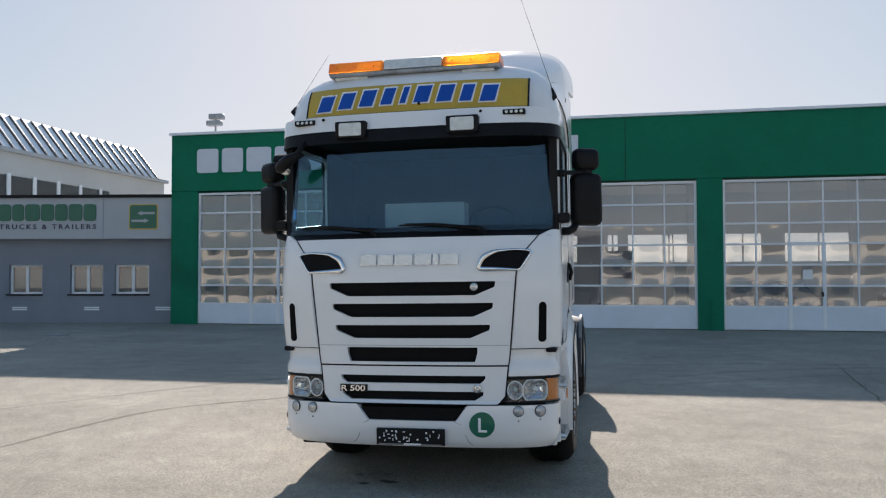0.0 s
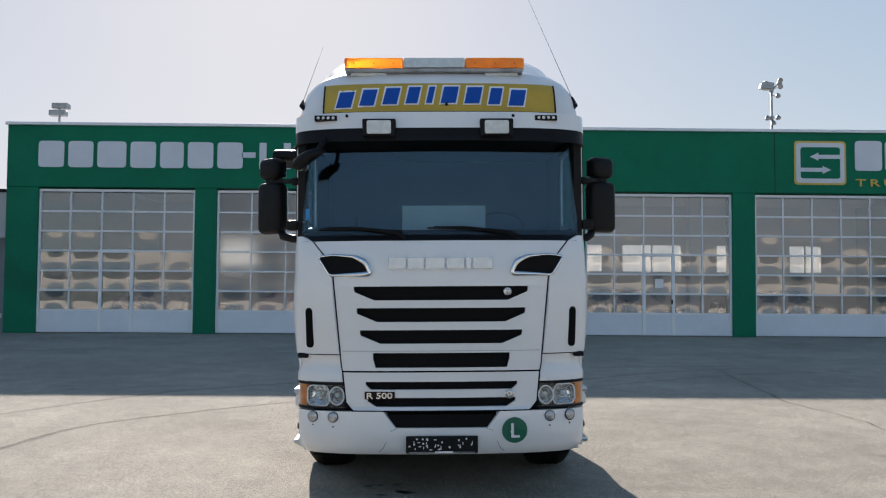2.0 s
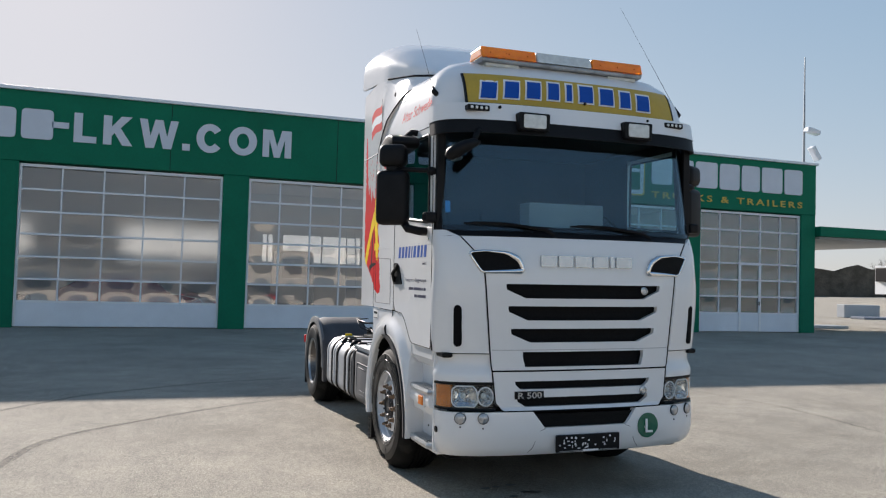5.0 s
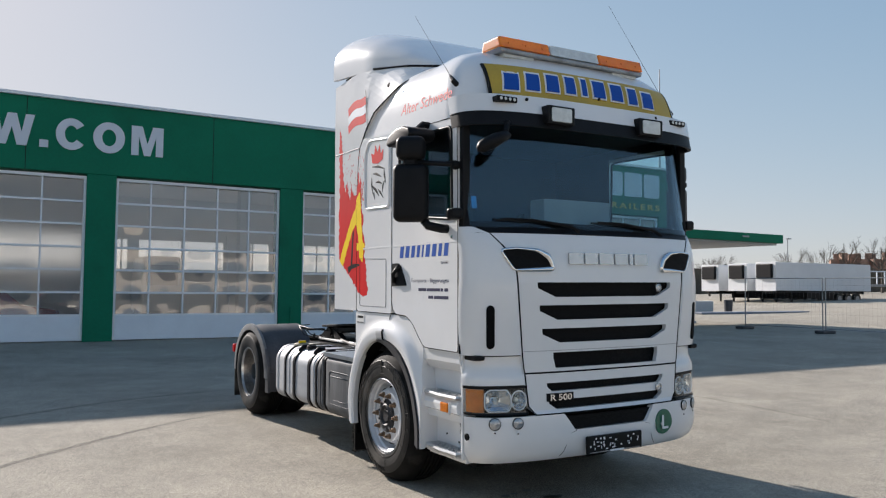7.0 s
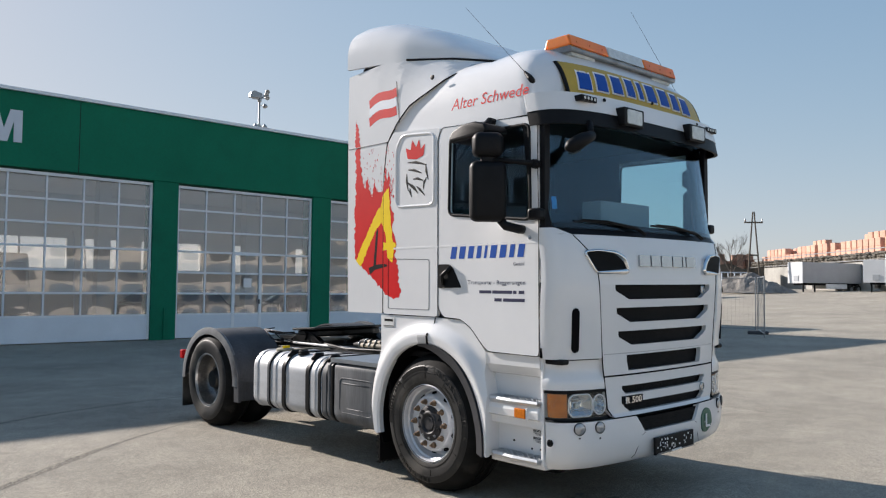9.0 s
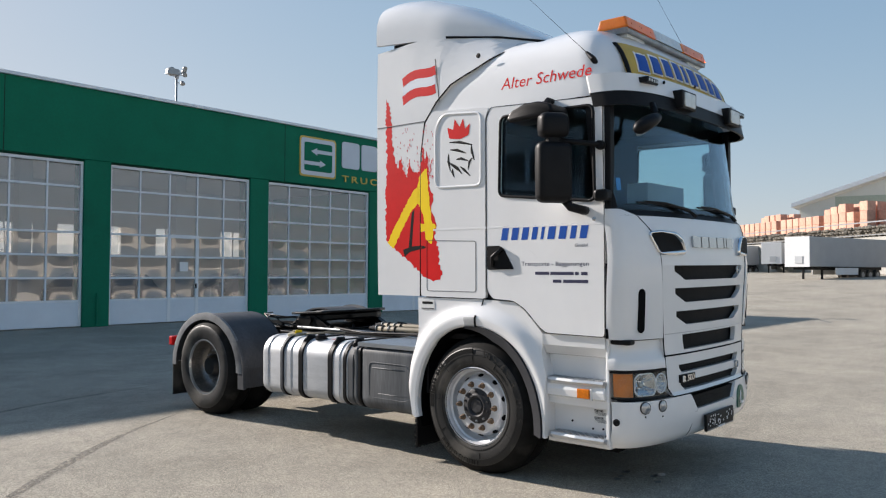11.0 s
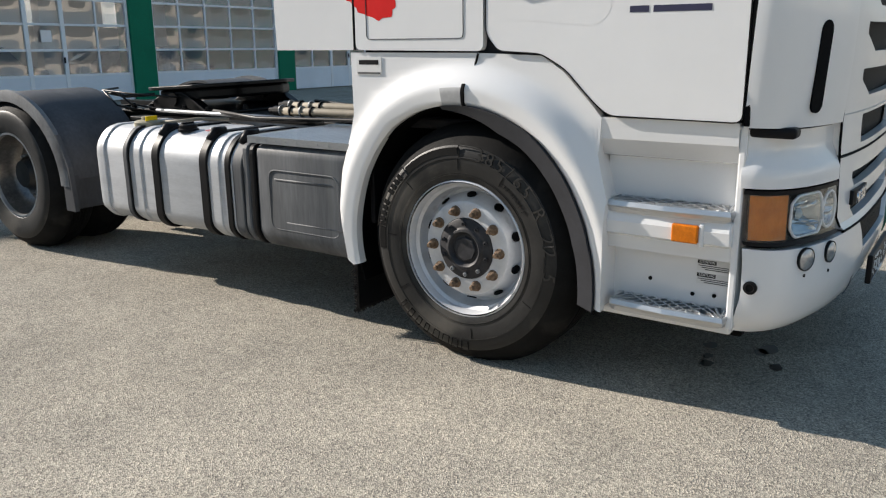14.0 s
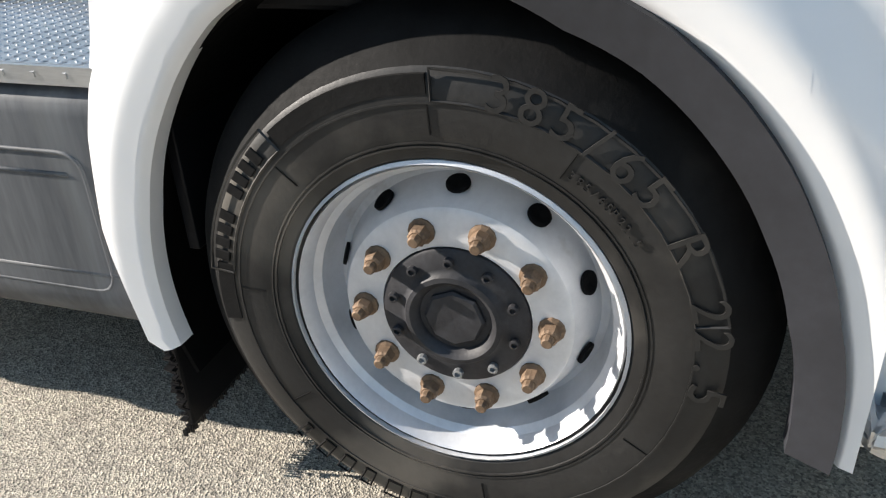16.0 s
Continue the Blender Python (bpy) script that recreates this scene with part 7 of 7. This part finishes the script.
# ---- forecourt canopy ----
can = thing("forecourt_canopy", "flat dark green canopy on white posts", "canopy")
part("roof", box(X1 + 0.05, 27.4, 18.45, 27.5, 3.68, 4.06, 0.02), GREEN, can)
part("soffit", box(X1 + 0.2, 27.2, 18.65, 27.3, 3.60, 3.678), PANEL_GREY, can)
for x, y in ((23.6, 22.3), (26.2, 26.5)):
    part("post", box(x - 0.14, x + 0.14, y - 0.14, y + 0.14, 0, 3.6, 0.01), FRAME_WHITE, can)
part("lamp", box(24.6, 25.0, 18.38, 18.45, 3.86, 3.93, 0.01), STEEL, can)
pump = thing("fuel_pump", "dark green fuel pump under canopy", "fuel pump", pose(22.6, 22.0, 0))
part("cabinet", box(-0.35, 0.35, -0.25, 0.25, 0, 1.7, 0.04), DECAL_GREEN, pump)
part("island", box(-0.8, 2.6, -0.5, 0.5, 0, 0.12, 0.02), PANEL_GREY, pump)
bin_ = thing("waste_bin", "grey round waste bin on yard kerb", "bin", pose(40.8, 32.5, 0))
part("body", lathe([(0.26, 0), (0.3, 0.9), (0.27, 0.9), (0.25, 0.1)], 16, "z"), GREY_PLASTIC, bin_)
blk = part("concrete_block", box(37.0, 39.9, 33.0, 33.6, 0, 0.8, 0.03), PANEL_GREY)
kb = part("kerb_island", box(36.0, 47.0, 30.6, 31.6, 0, 0.14, 0.03), GREY_WALL)
tagged(kb, "low concrete kerb island on yard", "kerb")
tagged(blk, "low concrete block beside waste bin", "block")

# ---- site fence ----
FENCE = [(22.9, 17.0), (22.9, 13.5), (22.7, 10.1)]
def fence_panel(a, c, lean=0.0):
    d = Vector((c[0] - a[0], c[1] - a[1], 0))
    t = thing("fence_panel", "grey wire mesh site fence panel with steel frame", "fence", Matrix.Translation((a[0], a[1], 0)) @ Matrix.Rotation(math.atan2(d.y, d.x), 4, "Z"), group="site fence")
    L = d.length - 0.08
    for x in (0.04, L):
        part("post", tube([(x, 0, 0.05), (x + lean, 0, 2.05)], 0.022, 8), STEEL, t)
    for z in (0.18, 2.03):
        part("rail", tube([(0.04, 0, z), (L, 0, z)], 0.018, 6), STEEL, t)
    wm = bmesh.new()
    n = int(L / 0.16)
    for i in range(1, n):
        tube([(0.04 + L * i / n, 0, 0.18), (0.04 + L * i / n, 0, 2.03)], 0.0018, 3, wm)
    for i in range(1, 7):
        tube([(0.04, 0, 0.18 + 1.85 * i / 7), (L, 0, 0.18 + 1.85 * i / 7)], 0.0018, 3, wm)
    part("wire_mesh", wm, STEEL, t)
    part("foot", box(-0.18, 0.2, -0.35, 0.35, 0, 0.12, 0.03), GREY_PLASTIC, t)
for a, c in zip(FENCE, FENCE[1:]):
    fence_panel(a, c)
fence_panel(FENCE[-1], (20.0, 8.6), 0.1)

# ---- far side of the yard ----
def far(px_az, dist):
    a = radians(px_az)
    x, y = -5.0 + dist * math.sin(a), -3.0 + dist * math.cos(a)
    return x, y, rise(x, y)


TRAILER_WHITE = mat("trailer_white", (0.66, 0.67, 0.68), 0.4, vary=0.05, scale=0.6, fine=6)
TARP = mat("grey_tarpaulin", (0.34, 0.35, 0.36), 0.6, vary=0.06, scale=0.8, fine=12)


def trailer(x, y, rz, side, label, cooler=True):
    t = thing("semi_trailer", label, "trailer", pose(x, y, rise(x, y), 0, 0, rz), group="parked trailers")
    part("box_body", box(0, 13.4, -1.25, 1.25, 1.25, 4.0, 0.03), side, t)
    part("front_wall", box(-0.06, 0.0, -1.27, 1.27, 1.2, 4.02, 0.02), TRAILER_WHITE, t)
    if cooler:
        part("cooling_unit", box(-0.36, -0.06, -0.95, 0.95, 2.45, 3.85, 0.08), BLACK, t)
    else:
        part("equipment_box", box(-0.12, -0.06, -0.6, 0.2, 1.5, 2.2, 0.02), PANEL_GREY, t)
    part("chassis", box(0.3, 13.2, -0.6, 0.6, 0.95, 1.25), BLACK, t)
    part("side_skirt", box(4.2, 8.0, -1.2, -1.15, 0.5, 1.15, 0.01), BLACK if cooler else TRAILER_WHITE, t)
    part("side_skirt", box(4.2, 8.0, 1.15, 1.2, 0.5, 1.15, 0.01), BLACK if cooler else TRAILER_WHITE, t)
    for sy in (-0.95, 0.95):
        part("landing_leg", box(2.3, 2.45, sy - 0.08, sy + 0.08, 0, 1.0), BLACK, t)
        for wx in (8.9, 10.2, 11.5):
            part("wheel", lathe([(0.2, sy - 0.19), (0.5, sy - 0.19), (0.52, sy), (0.5, sy + 0.19), (0.2, sy + 0.19)], 20, "y"), RUBBER, t, m=Matrix.Translation((wx, 0, 0.51)))
            part("rim", lathe([(0.26, sy * 1.21 - 0.02), (0.1, sy * 1.21 - 0.01), (0.1, sy * 1.21), (0.26, sy * 1.21 + 0.01)], 14, "y"), STEEL, t, m=Matrix.Translation((wx, 0, 0.51)))
    return t


for az, dist, rz, lab in ((54.1, 84, -6, "white refrigerated semi-trailer parked on landing legs"), (52.3, 87, -6, "white refrigerated semi-trailer in a row"), (50.5, 90, -6, "white refrigerated semi-trailer at the row end")):
    x, y, _ = far(az, dist)
    trailer(x, y, rz, TRAILER_WHITE, lab)
x, y, _ = far(67.0, 116)
trailer(x, y, -21, TARP, "grey curtain-sided semi-trailer with white front wall", False)
x, y, _ = far(71.6, 112)
trailer(x, y, 4, TRAILER_WHITE, "pale box semi-trailer parked by the wall", False)
x, y, _ = far(73.0, 80)
trailer(x, y, -17, TARP, "grey curtain-sided semi-trailer standing apart near wall", False)

# retaining wall, brick stacks, hall, masts, trees along the far edge
CONCRETE = mat("stained_concrete", (0.36, 0.35, 0.32), 0.9, vary=0.15, scale=0.25, fine=3, dirt=(0.2, 0.2, 0.18), dirt_at=0.5)
STONE = mat("boulder_wall", (0.20, 0.18, 0.15), 0.95, vary=0.45, scale=0.5, fine=2.2, bump=0.2)
SCRUB = mat("winter_scrub", (0.10, 0.085, 0.065), 0.95, vary=0.5, scale=0.6, fine=5, bump=0.1)
BRICK = mat("pallet_bricks", (0.60, 0.34, 0.25), 0.85, vary=0.18, scale=0.9, fine=4, per_object=0.12)
FILM = mat("pale_hall", (0.82, 0.77, 0.67), 0.8, vary=0.06, scale=0.2, fine=2)
RUBBLE = mat("grey_rubble", (0.20, 0.185, 0.165), 0.95, vary=0.4, scale=0.9, fine=6, bump=0.1)
BARK = mat("bare_bark", (0.085, 0.07, 0.055), 0.95, vary=0.3)


def edge(along, back=0.0):
    """A point of the straight far wall: metres along it from its middle, towards the camera's side, and metres behind it."""
    return 103.2 - 0.69 * along + 0.724 * back, 26.0 - 0.724 * along - 0.69 * back


def strip(name, pts, z0, z1, thick, mt, label, cat, jag=0.0):
    """A wall or bank through points (x, y) with a ragged top."""
    bm = bmesh.new()
    ring = []
    for x, y in pts:
        d = Vector((x + 5, y + 3, 0)).normalized()
        top = z1 + random.uniform(-jag, jag)
        ring.append([bm.verts.new(p) for p in ((x, y, z0), (x, y, top), (x + d.x * thick, y + d.y * thick, top), (x + d.x * thick, y + d.y * thick, z0))])
    for a, c in zip(ring, ring[1:]):
        for i in range(4):
            bm.faces.new((a[i], a[(i + 1) % 4], c[(i + 1) % 4], c[i]))
    bm.faces.new(ring[0])
    bm.faces.new(ring[-1][::-1])
    bmesh.ops.recalc_face_normals(bm, faces=bm.faces)
    return tagged(part(name, bm, mt), label, cat, kind="structure")


random.seed(5)
line = [-56 + 4 * i for i in range(24)]
strip("retaining_wall", [edge(u, -2.0) for u in line], -1, 5.7, 0.6, CONCRETE, "stained concrete retaining wall along yard edge", "wall")
strip("boulder_slope", [edge(u, -1.3) for u in line], -1, 6.9, 14, STONE, "boulder and earth slope above concrete wall", "slope", 0.05)
strip("rail", [edge(u, -1.0) for u in line], 7.45, 7.6, 0.1, STEEL, "thin steel guard rail on slope", "rail")
strip("rail_lower", [edge(u, -2.1) for u in line], 5.9, 6.0, 0.1, STEEL, "thin steel rail on concrete wall", "rail")
strip("scrub_bank", [far(a, 140)[:2] for a in [42 + 0.7 * i for i in range(34)]], -1, 5.3, 8, SCRUB, "dark leafless scrub bank behind trailers", "bank", 0.9)
rb_ = random.Random(9)
bo = bmesh.new()
for u in [-54 + 0.62 * q for q in range(140)]:
    for zz in (5.95, 6.45, 6.85):
        x, y = edge(u + rb_.uniform(-0.4, 0.4), -1.45)
        bmesh.ops.create_icosphere(bo, subdivisions=1, radius=rb_.uniform(0.22, 0.42), matrix=Matrix.Translation((x, y, zz)) @ Matrix.Diagonal((rb_.uniform(0.8, 1.3), rb_.uniform(0.8, 1.3), rb_.uniform(0.55, 0.85), 1)))
tagged(part("boulders", bo, STONE), "rough brown boulders set along the slope", "boulders", kind="stuff")
# stacked brick pallets
pal = bmesh.new()
box(-0.72, 0.72, -0.55, 0.55, 0, 1.12, 0.03, 1, pal)
first = tagged(part("brick_pallet", pal, BRICK), "pallet of pinkish clay blocks wrapped for storage", "brick pallet", "brick pallets")
first.matrix_world = pose(*edge(-54.0, 1.0), 6.9, 0, 0, 46)
for row in range(3):
    u = -52.0 + 0.7 * row
    while u < 7.5:
        x, y = edge(u, 1.2 + 1.7 * row)
        base_n = 1.6 + 0.35 * row + 0.35 * math.sin(u * 0.33 + row) + 0.012 * (u + 50)
        high = max(1, min(3, round(base_n + random.uniform(-0.3, 0.3))))
        for k in range(high):
            copy_thing(first, pose(x, y, 6.9 + 1.13 * k, 0, 0, 46 + random.uniform(-3, 3)))
        u += 1.62 if random.random() < 0.86 else 2.6
# stacks further off, over the scrub; their shade is put into a browner brick
far_first = tagged(part("brick_pallet", box(-0.72, 0.72, -0.55, 0.55, 0, 1.12, 0.03, 1), mat("shaded_pallet_bricks", (0.30, 0.19, 0.14), 0.85, vary=0.2, scale=0.9, fine=4, per_object=0.25)), "pallet of clay blocks in the far store, coloured as shaded", "brick pallet", "far brick pallets")
far_first.matrix_world = pose(*far(57.4, 163)[:2], 5.2, 0, 0, 30)
for i in range(34):
    az = 57.6 + 0.2 * i
    if random.random() < 0.25:
        continue
    x, y, _ = far(az, 162 + 2.5 * (i % 3))
    for k in range(random.choice((2, 3, 3))):
        copy_thing(far_first, pose(x, y, 5.2 + 1.13 * k, 0, 0, random.uniform(20, 60)))
# pitched hall on the hill
fx = [far(a, 150) for a in (73.3, 92)]
hh = thing("pale_hall", "large pale pitched-roof hall with white verge above wall", "building")
hd = (Vector(fx[1][:2]) - Vector(fx[0][:2])).normalized()
hm = Matrix.Translation((fx[0][0], fx[0][1], 0)) @ Matrix.Rotation(math.atan2(hd.y, hd.x), 4, "Z")
part("gable_wall", prism([(0.4, 0), (50, 0), (50, 13.2), (25, 21.0), (0.4, 13.0)], 0.3, 0.6, "y"), FILM, hh, m=hm.copy())
part("roof", prism([(-0.8, 13.0), (25, 21.3), (51, 13.0), (51, 13.7), (25, 22.0), (-0.8, 13.7)], -0.6, 40, "y"), FRAME_WHITE, hh, m=hm.copy())
part("gable_panel", box(6, 28, 0.2, 0.3, 12.2, 14.6), mat("pale_green_sheet", (0.50, 0.52, 0.40), 0.7), hh, m=hm.copy())
part("gate", box(10.5, 18, 0.15, 0.3, 8, 13), FRAME_WHITE, hh, m=hm.copy())
part("chimney", tube([(15.5, 3, 16), (15.5, 3, 20.2)], 0.7, 12), STEEL, hh, m=hm.copy())
# rubble heap
random.seed(8)
rp = bmesh.new()
bmesh.ops.create_grid(rp, x_segments=40, y_segments=24, size=1)
for v in rp.verts:
    x, y = v.co.x, v.co.y
    hgt = 2.9 * max(0, 1 - abs(x + 0.3) ** 1.5 * 0.8 - y * y) * (0.75 + 0.5 * noise.noise((x * 3, y * 3, 1))) + 0.5 * noise.noise((x * 11, y * 11, 3)) * (1 - max(abs(x), abs(y)))
    v.co = Vector((x * 5.2, y * 5, max(-0.3, hgt)))
x, y, h = far(65.0, 112)
heap = tagged(part("rubble_heap", rp, RUBBLE), "heap of grey demolition rubble at yard edge", "heap", kind="stuff")
heap.matrix_world = pose(x, y, h, 0, 0, -58)


def power_pole(az, dist, height):
    x, y, h = far(az, dist)
    t = thing("power_pole", "wooden A-frame power pole with insulators", "pole", pose(x, y, h, 0, 0, -40))
    for s in (-1.0, 1.0):
        part("leg", tube([(s, 0, 0), (s * 0.1, 0, height)], [0.13, 0.09], 6), BARK, t)
    part("cross_arm", box(-1.3, 1.3, -0.1, 0.1, height - 1.6, height - 1.4), BARK, t)
    part("tie", box(-0.7, 0.7, -0.08, 0.08, height * 0.45, height * 0.45 + 0.2), BARK, t)
    for s in (-1.2, 1.2):
        part("insulator", lathe([(0.1, 0), (0.12, 0.2), (0.06, 0.45)], 8, "z"), STEEL, t, m=Matrix.Translation((s, 0, height - 1.4)))


power_pole(64.45, 118, 11.2)


def bare_tree(x, y, z, height, seed):
    rnd = random.Random(seed)
    t = thing("bare_tree", "leafless winter tree with fine spreading twigs", "tree", pose(x, y, z), "far trees")
    part("trunk", tube([(0, 0, -0.3), (rnd.uniform(-0.2, 0.2), 0, height * 0.22), (rnd.uniform(-0.3, 0.3), rnd.uniform(-0.3, 0.3), height * 0.45)], [height * 0.024, height * 0.018, height * 0.012], 7), BARK, t)
    bm = bmesh.new()
    def grow(p, d, L, r, lev):
        q = p + d * L + Vector((0, 0, 0.06 * L))
        mid = (p + q) / 2 + Vector((rnd.uniform(-1, 1), rnd.uniform(-1, 1), rnd.uniform(-1, 1))) * L * 0.06
        tube([p, mid, q], [r, r * 0.8, r * 0.6], 4 if lev < 2 else 3, bm)
        if lev >= 5:
            return
        for k in range(3 if lev < 4 else 2):
            nd = (d + Vector((rnd.uniform(-1, 1), rnd.uniform(-1, 1), rnd.uniform(-0.3, 0.75))) * 0.62).normalized()
            grow(mid if k == 0 else q, nd, L * rnd.uniform(0.58, 0.80), r * 0.58, lev + 1)
    for k in range(5):
        a = 2 * math.pi * k / 5 + rnd.uniform(-0.4, 0.4)
        grow(Vector((0, 0, height * (0.22 + 0.05 * k))), Vector((math.cos(a) * 0.75, math.sin(a) * 0.75, 0.9)).normalized(), height * 0.17, height * 0.0075, 0)
    part("crown", bm, BARK, t)


for az, dist, top, sd in ((50.2, 118, 2.9, 1), (50.9, 119, 3.0, 7), (55.35, 128, 3.5, 2), (57.1, 130, 3.65, 3), (58.72, 130, 3.9, 4), (60.5, 131, 4.3, 5), (63.0, 132, 4.6, 6), (61.6, 136, 3.6, 8)):
    x, y, h = far(az, dist)
    bare_tree(x, y, h, 1.53 + dist * math.tan(radians(top)) - h, sd)
x, y, h = far(55.1, 122)
sl_ = thing("street_lamp", "slim grey street lamp behind trailers", "street lamp", pose(x, y, h))
part("pole", tube([(0, 0, 0), (0, 0, 7.9)], [0.10, 0.05], 6), STEEL, sl_)
part("lamp_head", box(-0.2, 0.7, -0.15, 0.15, 7.85, 8.0, 0.04), STEEL, sl_)
# flatbed with stakes
x, y, h = far(59.6, 116)
fb = thing("flatbed_trailer", "rusty flatbed trailer with upright stakes", "trailer", pose(x, y, h, 0, 0, -30))
part("bed", box(0, 10, -1.2, 1.2, 1.1, 1.4), STEEL, fb)
for i in range(11):
    part("stake", box(i - 0.06, i + 0.06, -1.2, -1.1, 1.4, 3.0), SIGN_WHITE, fb)
part("rail", box(0, 10, -1.22, -1.1, 2.95, 3.1), SIGN_WHITE, fb)
for wx in (7, 8.3):
    part("wheel", lathe([(0.2, -1.1), (0.5, -1.1), (0.5, -0.8), (0.2, -0.8)], 16, "y"), RUBBER, fb, m=Matrix.Translation((wx, 0, 0.5)))

# ---- marks on the yard ----
def worn_mark(name, color, lo, hi):
    """A rubbed streak, broken by the grain below it."""
    m = bpy.data.materials.new(name)
    m.use_nodes = True
    n, l = m.node_tree.nodes, m.node_tree.links
    b = n["Principled BSDF"]
    b.inputs["Base Color"].default_value, b.inputs["Roughness"].default_value, b.inputs["Specular IOR Level"].default_value = (*color, 1), 0.9, 0.1
    co, nz, mr, tr, mx = n.new("ShaderNodeTexCoord"), n.new("ShaderNodeTexNoise"), n.new("ShaderNodeMapRange"), n.new("ShaderNodeBsdfTransparent"), n.new("ShaderNodeMixShader")
    nz.inputs["Scale"].default_value, nz.inputs["Detail"].default_value = 40, 4
    mr.inputs["From Min"].default_value, mr.inputs["From Max"].default_value = 0.35, 0.65
    mr.inputs["To Min"].default_value, mr.inputs["To Max"].default_value = lo, hi
    l.new(co.outputs["Object"], nz.inputs["Vector"])
    l.new(nz.outputs["Fac"], mr.inputs["Value"])
    l.new(mr.outputs["Result"], mx.inputs[0])
    l.new(tr.outputs[0], mx.inputs[1])
    l.new(b.outputs[0], mx.inputs[2])
    l.new(mx.outputs[0], n["Material Output"].inputs["Surface"])
    return m


MARK = worn_mark("tyre_mark", (0.14, 0.13, 0.117), 0.05, 0.55)
CRACK = worn_mark("open_crack", (0.05, 0.047, 0.042), 0.4, 1.0)
random.seed(21)
mb, ck = bmesh.new(), bmesh.new()


def streak(bm, pts, w, jag=0.0, z=0.004):
    """A thin band through points of the ground, tapering at both ends."""
    pts = [Vector(p) for p in pts]
    fine = []
    for i in range(len(pts) - 1):
        p0, p1, p2, p3 = pts[max(i - 1, 0)], pts[i], pts[i + 1], pts[min(i + 2, len(pts) - 1)]
        for k in range(10):
            t = k / 10
            fine.append(0.5 * (2 * p1 + (p2 - p0) * t + (2 * p0 - 5 * p1 + 4 * p2 - p3) * t * t + (3 * p1 - p0 - 3 * p2 + p3) * t ** 3))
    fine.append(pts[-1])
    prev, n = None, len(fine)
    for i, p in enumerate(fine):
        d = (fine[min(i + 1, n - 1)] - fine[max(i - 1, 0)]).normalized()
        q = p + Vector((-d.y, d.x)) * random.uniform(-jag, jag)
        s = Vector((-d.y, d.x)) * (w * min(1.0, 0.15 + 3.0 * min(i, n - 1 - i) / n) * random.uniform(0.75, 1.15))
        cur = (bm.verts.new((*(q + s), z)), bm.verts.new((*(q - s), z)))
        if prev:
            bm.faces.new((prev[0], prev[1], cur[1], cur[0]))
        prev = cur


streak(mb, [(-6.3, 1.9), (-5.74, 2.99), (-4.81, 4.57), (-3.96, 5.78), (-3.35, 6.27), (-2.24, 6.93), (-0.81, 7.35), (0.8, 7.6)], 0.040)
streak(mb, [(-4.3, 0.2), (-4.26, 1.09), (-4.17, 2.1), (-3.9, 3.12), (-3.06, 4.02), (-2.16, 4.78), (-1.2, 5.4)], 0.045)
streak(mb, [(-0.5, 12.9), (1.46, 12.6), (3.33, 12.2), (5.0, 12.4), (7.5, 13.1)], 0.035)
streak(mb, [(0.2, 8.6), (1.38, 8.98), (3.6, 9.59), (6.0, 9.96), (8.6, 10.1)], 0.035)
streak(mb, [(1.43, 6.74), (3.08, 8.02), (4.6, 8.96), (6.6, 9.6)], 0.035)
streak(mb, [(2.0, 6.3), (3.6, 7.4), (5.44, 8.39), (8.0, 9.2)], 0.030)
streak(ck, [(5.39, 14.1), (5.30, 12.1), (5.45, 10.2), (5.05, 7.1), (4.94, 6.07), (4.84, 5.06), (5.05, 3.6), (4.90, 2.36), (4.80, 1.75), (4.74, 1.24), (4.85, 0.4)], 0.009, 0.03)
bmesh.ops.recalc_face_normals(ck, faces=ck.faces)
tagged(part("asphalt_crack", ck, CRACK), "thin winding crack in the asphalt", "crack", kind="stuff")
bmesh.ops.recalc_face_normals(mb, faces=mb.faces)
tagged(part("tyre_marks", mb, MARK), "faint curved tyre marks on asphalt", "marks", kind="stuff")
ob_ = bmesh.new()
for x, y, r in ((-0.27, 0.345, 0.045), (-0.33, 0.36, 0.03), (-0.59, 0.525, 0.03), (-0.47, 0.265, 0.03), (-0.36, 0.577, 0.032), (-0.50, 0.546, 0.022)):
    k = 14
    ob_.faces.new([ob_.verts.new((x + r * 1.6 * random.uniform(0.7, 1.1) * math.cos(2 * math.pi * i / k), y + r * random.uniform(0.6, 1.1) * math.sin(2 * math.pi * i / k), 0.004)) for i in range(k)])
tagged(part("oil_spots", ob_, mat("oil_stain", (0.012, 0.012, 0.012), 0.3, vary=0.3)), "small dark oil spots on asphalt", "stains", kind="stuff")
mh = part("manhole_cover", lathe([(0.35, 0.002), (0.35, 0.012), (0.30, 0.012), (0.28, 0.006), (0.001, 0.008)], 24, "z"), STEEL, m=Matrix.Translation((-13.6, 13.6, 0)))
tagged(mh, "round iron manhole cover in asphalt", "manhole")
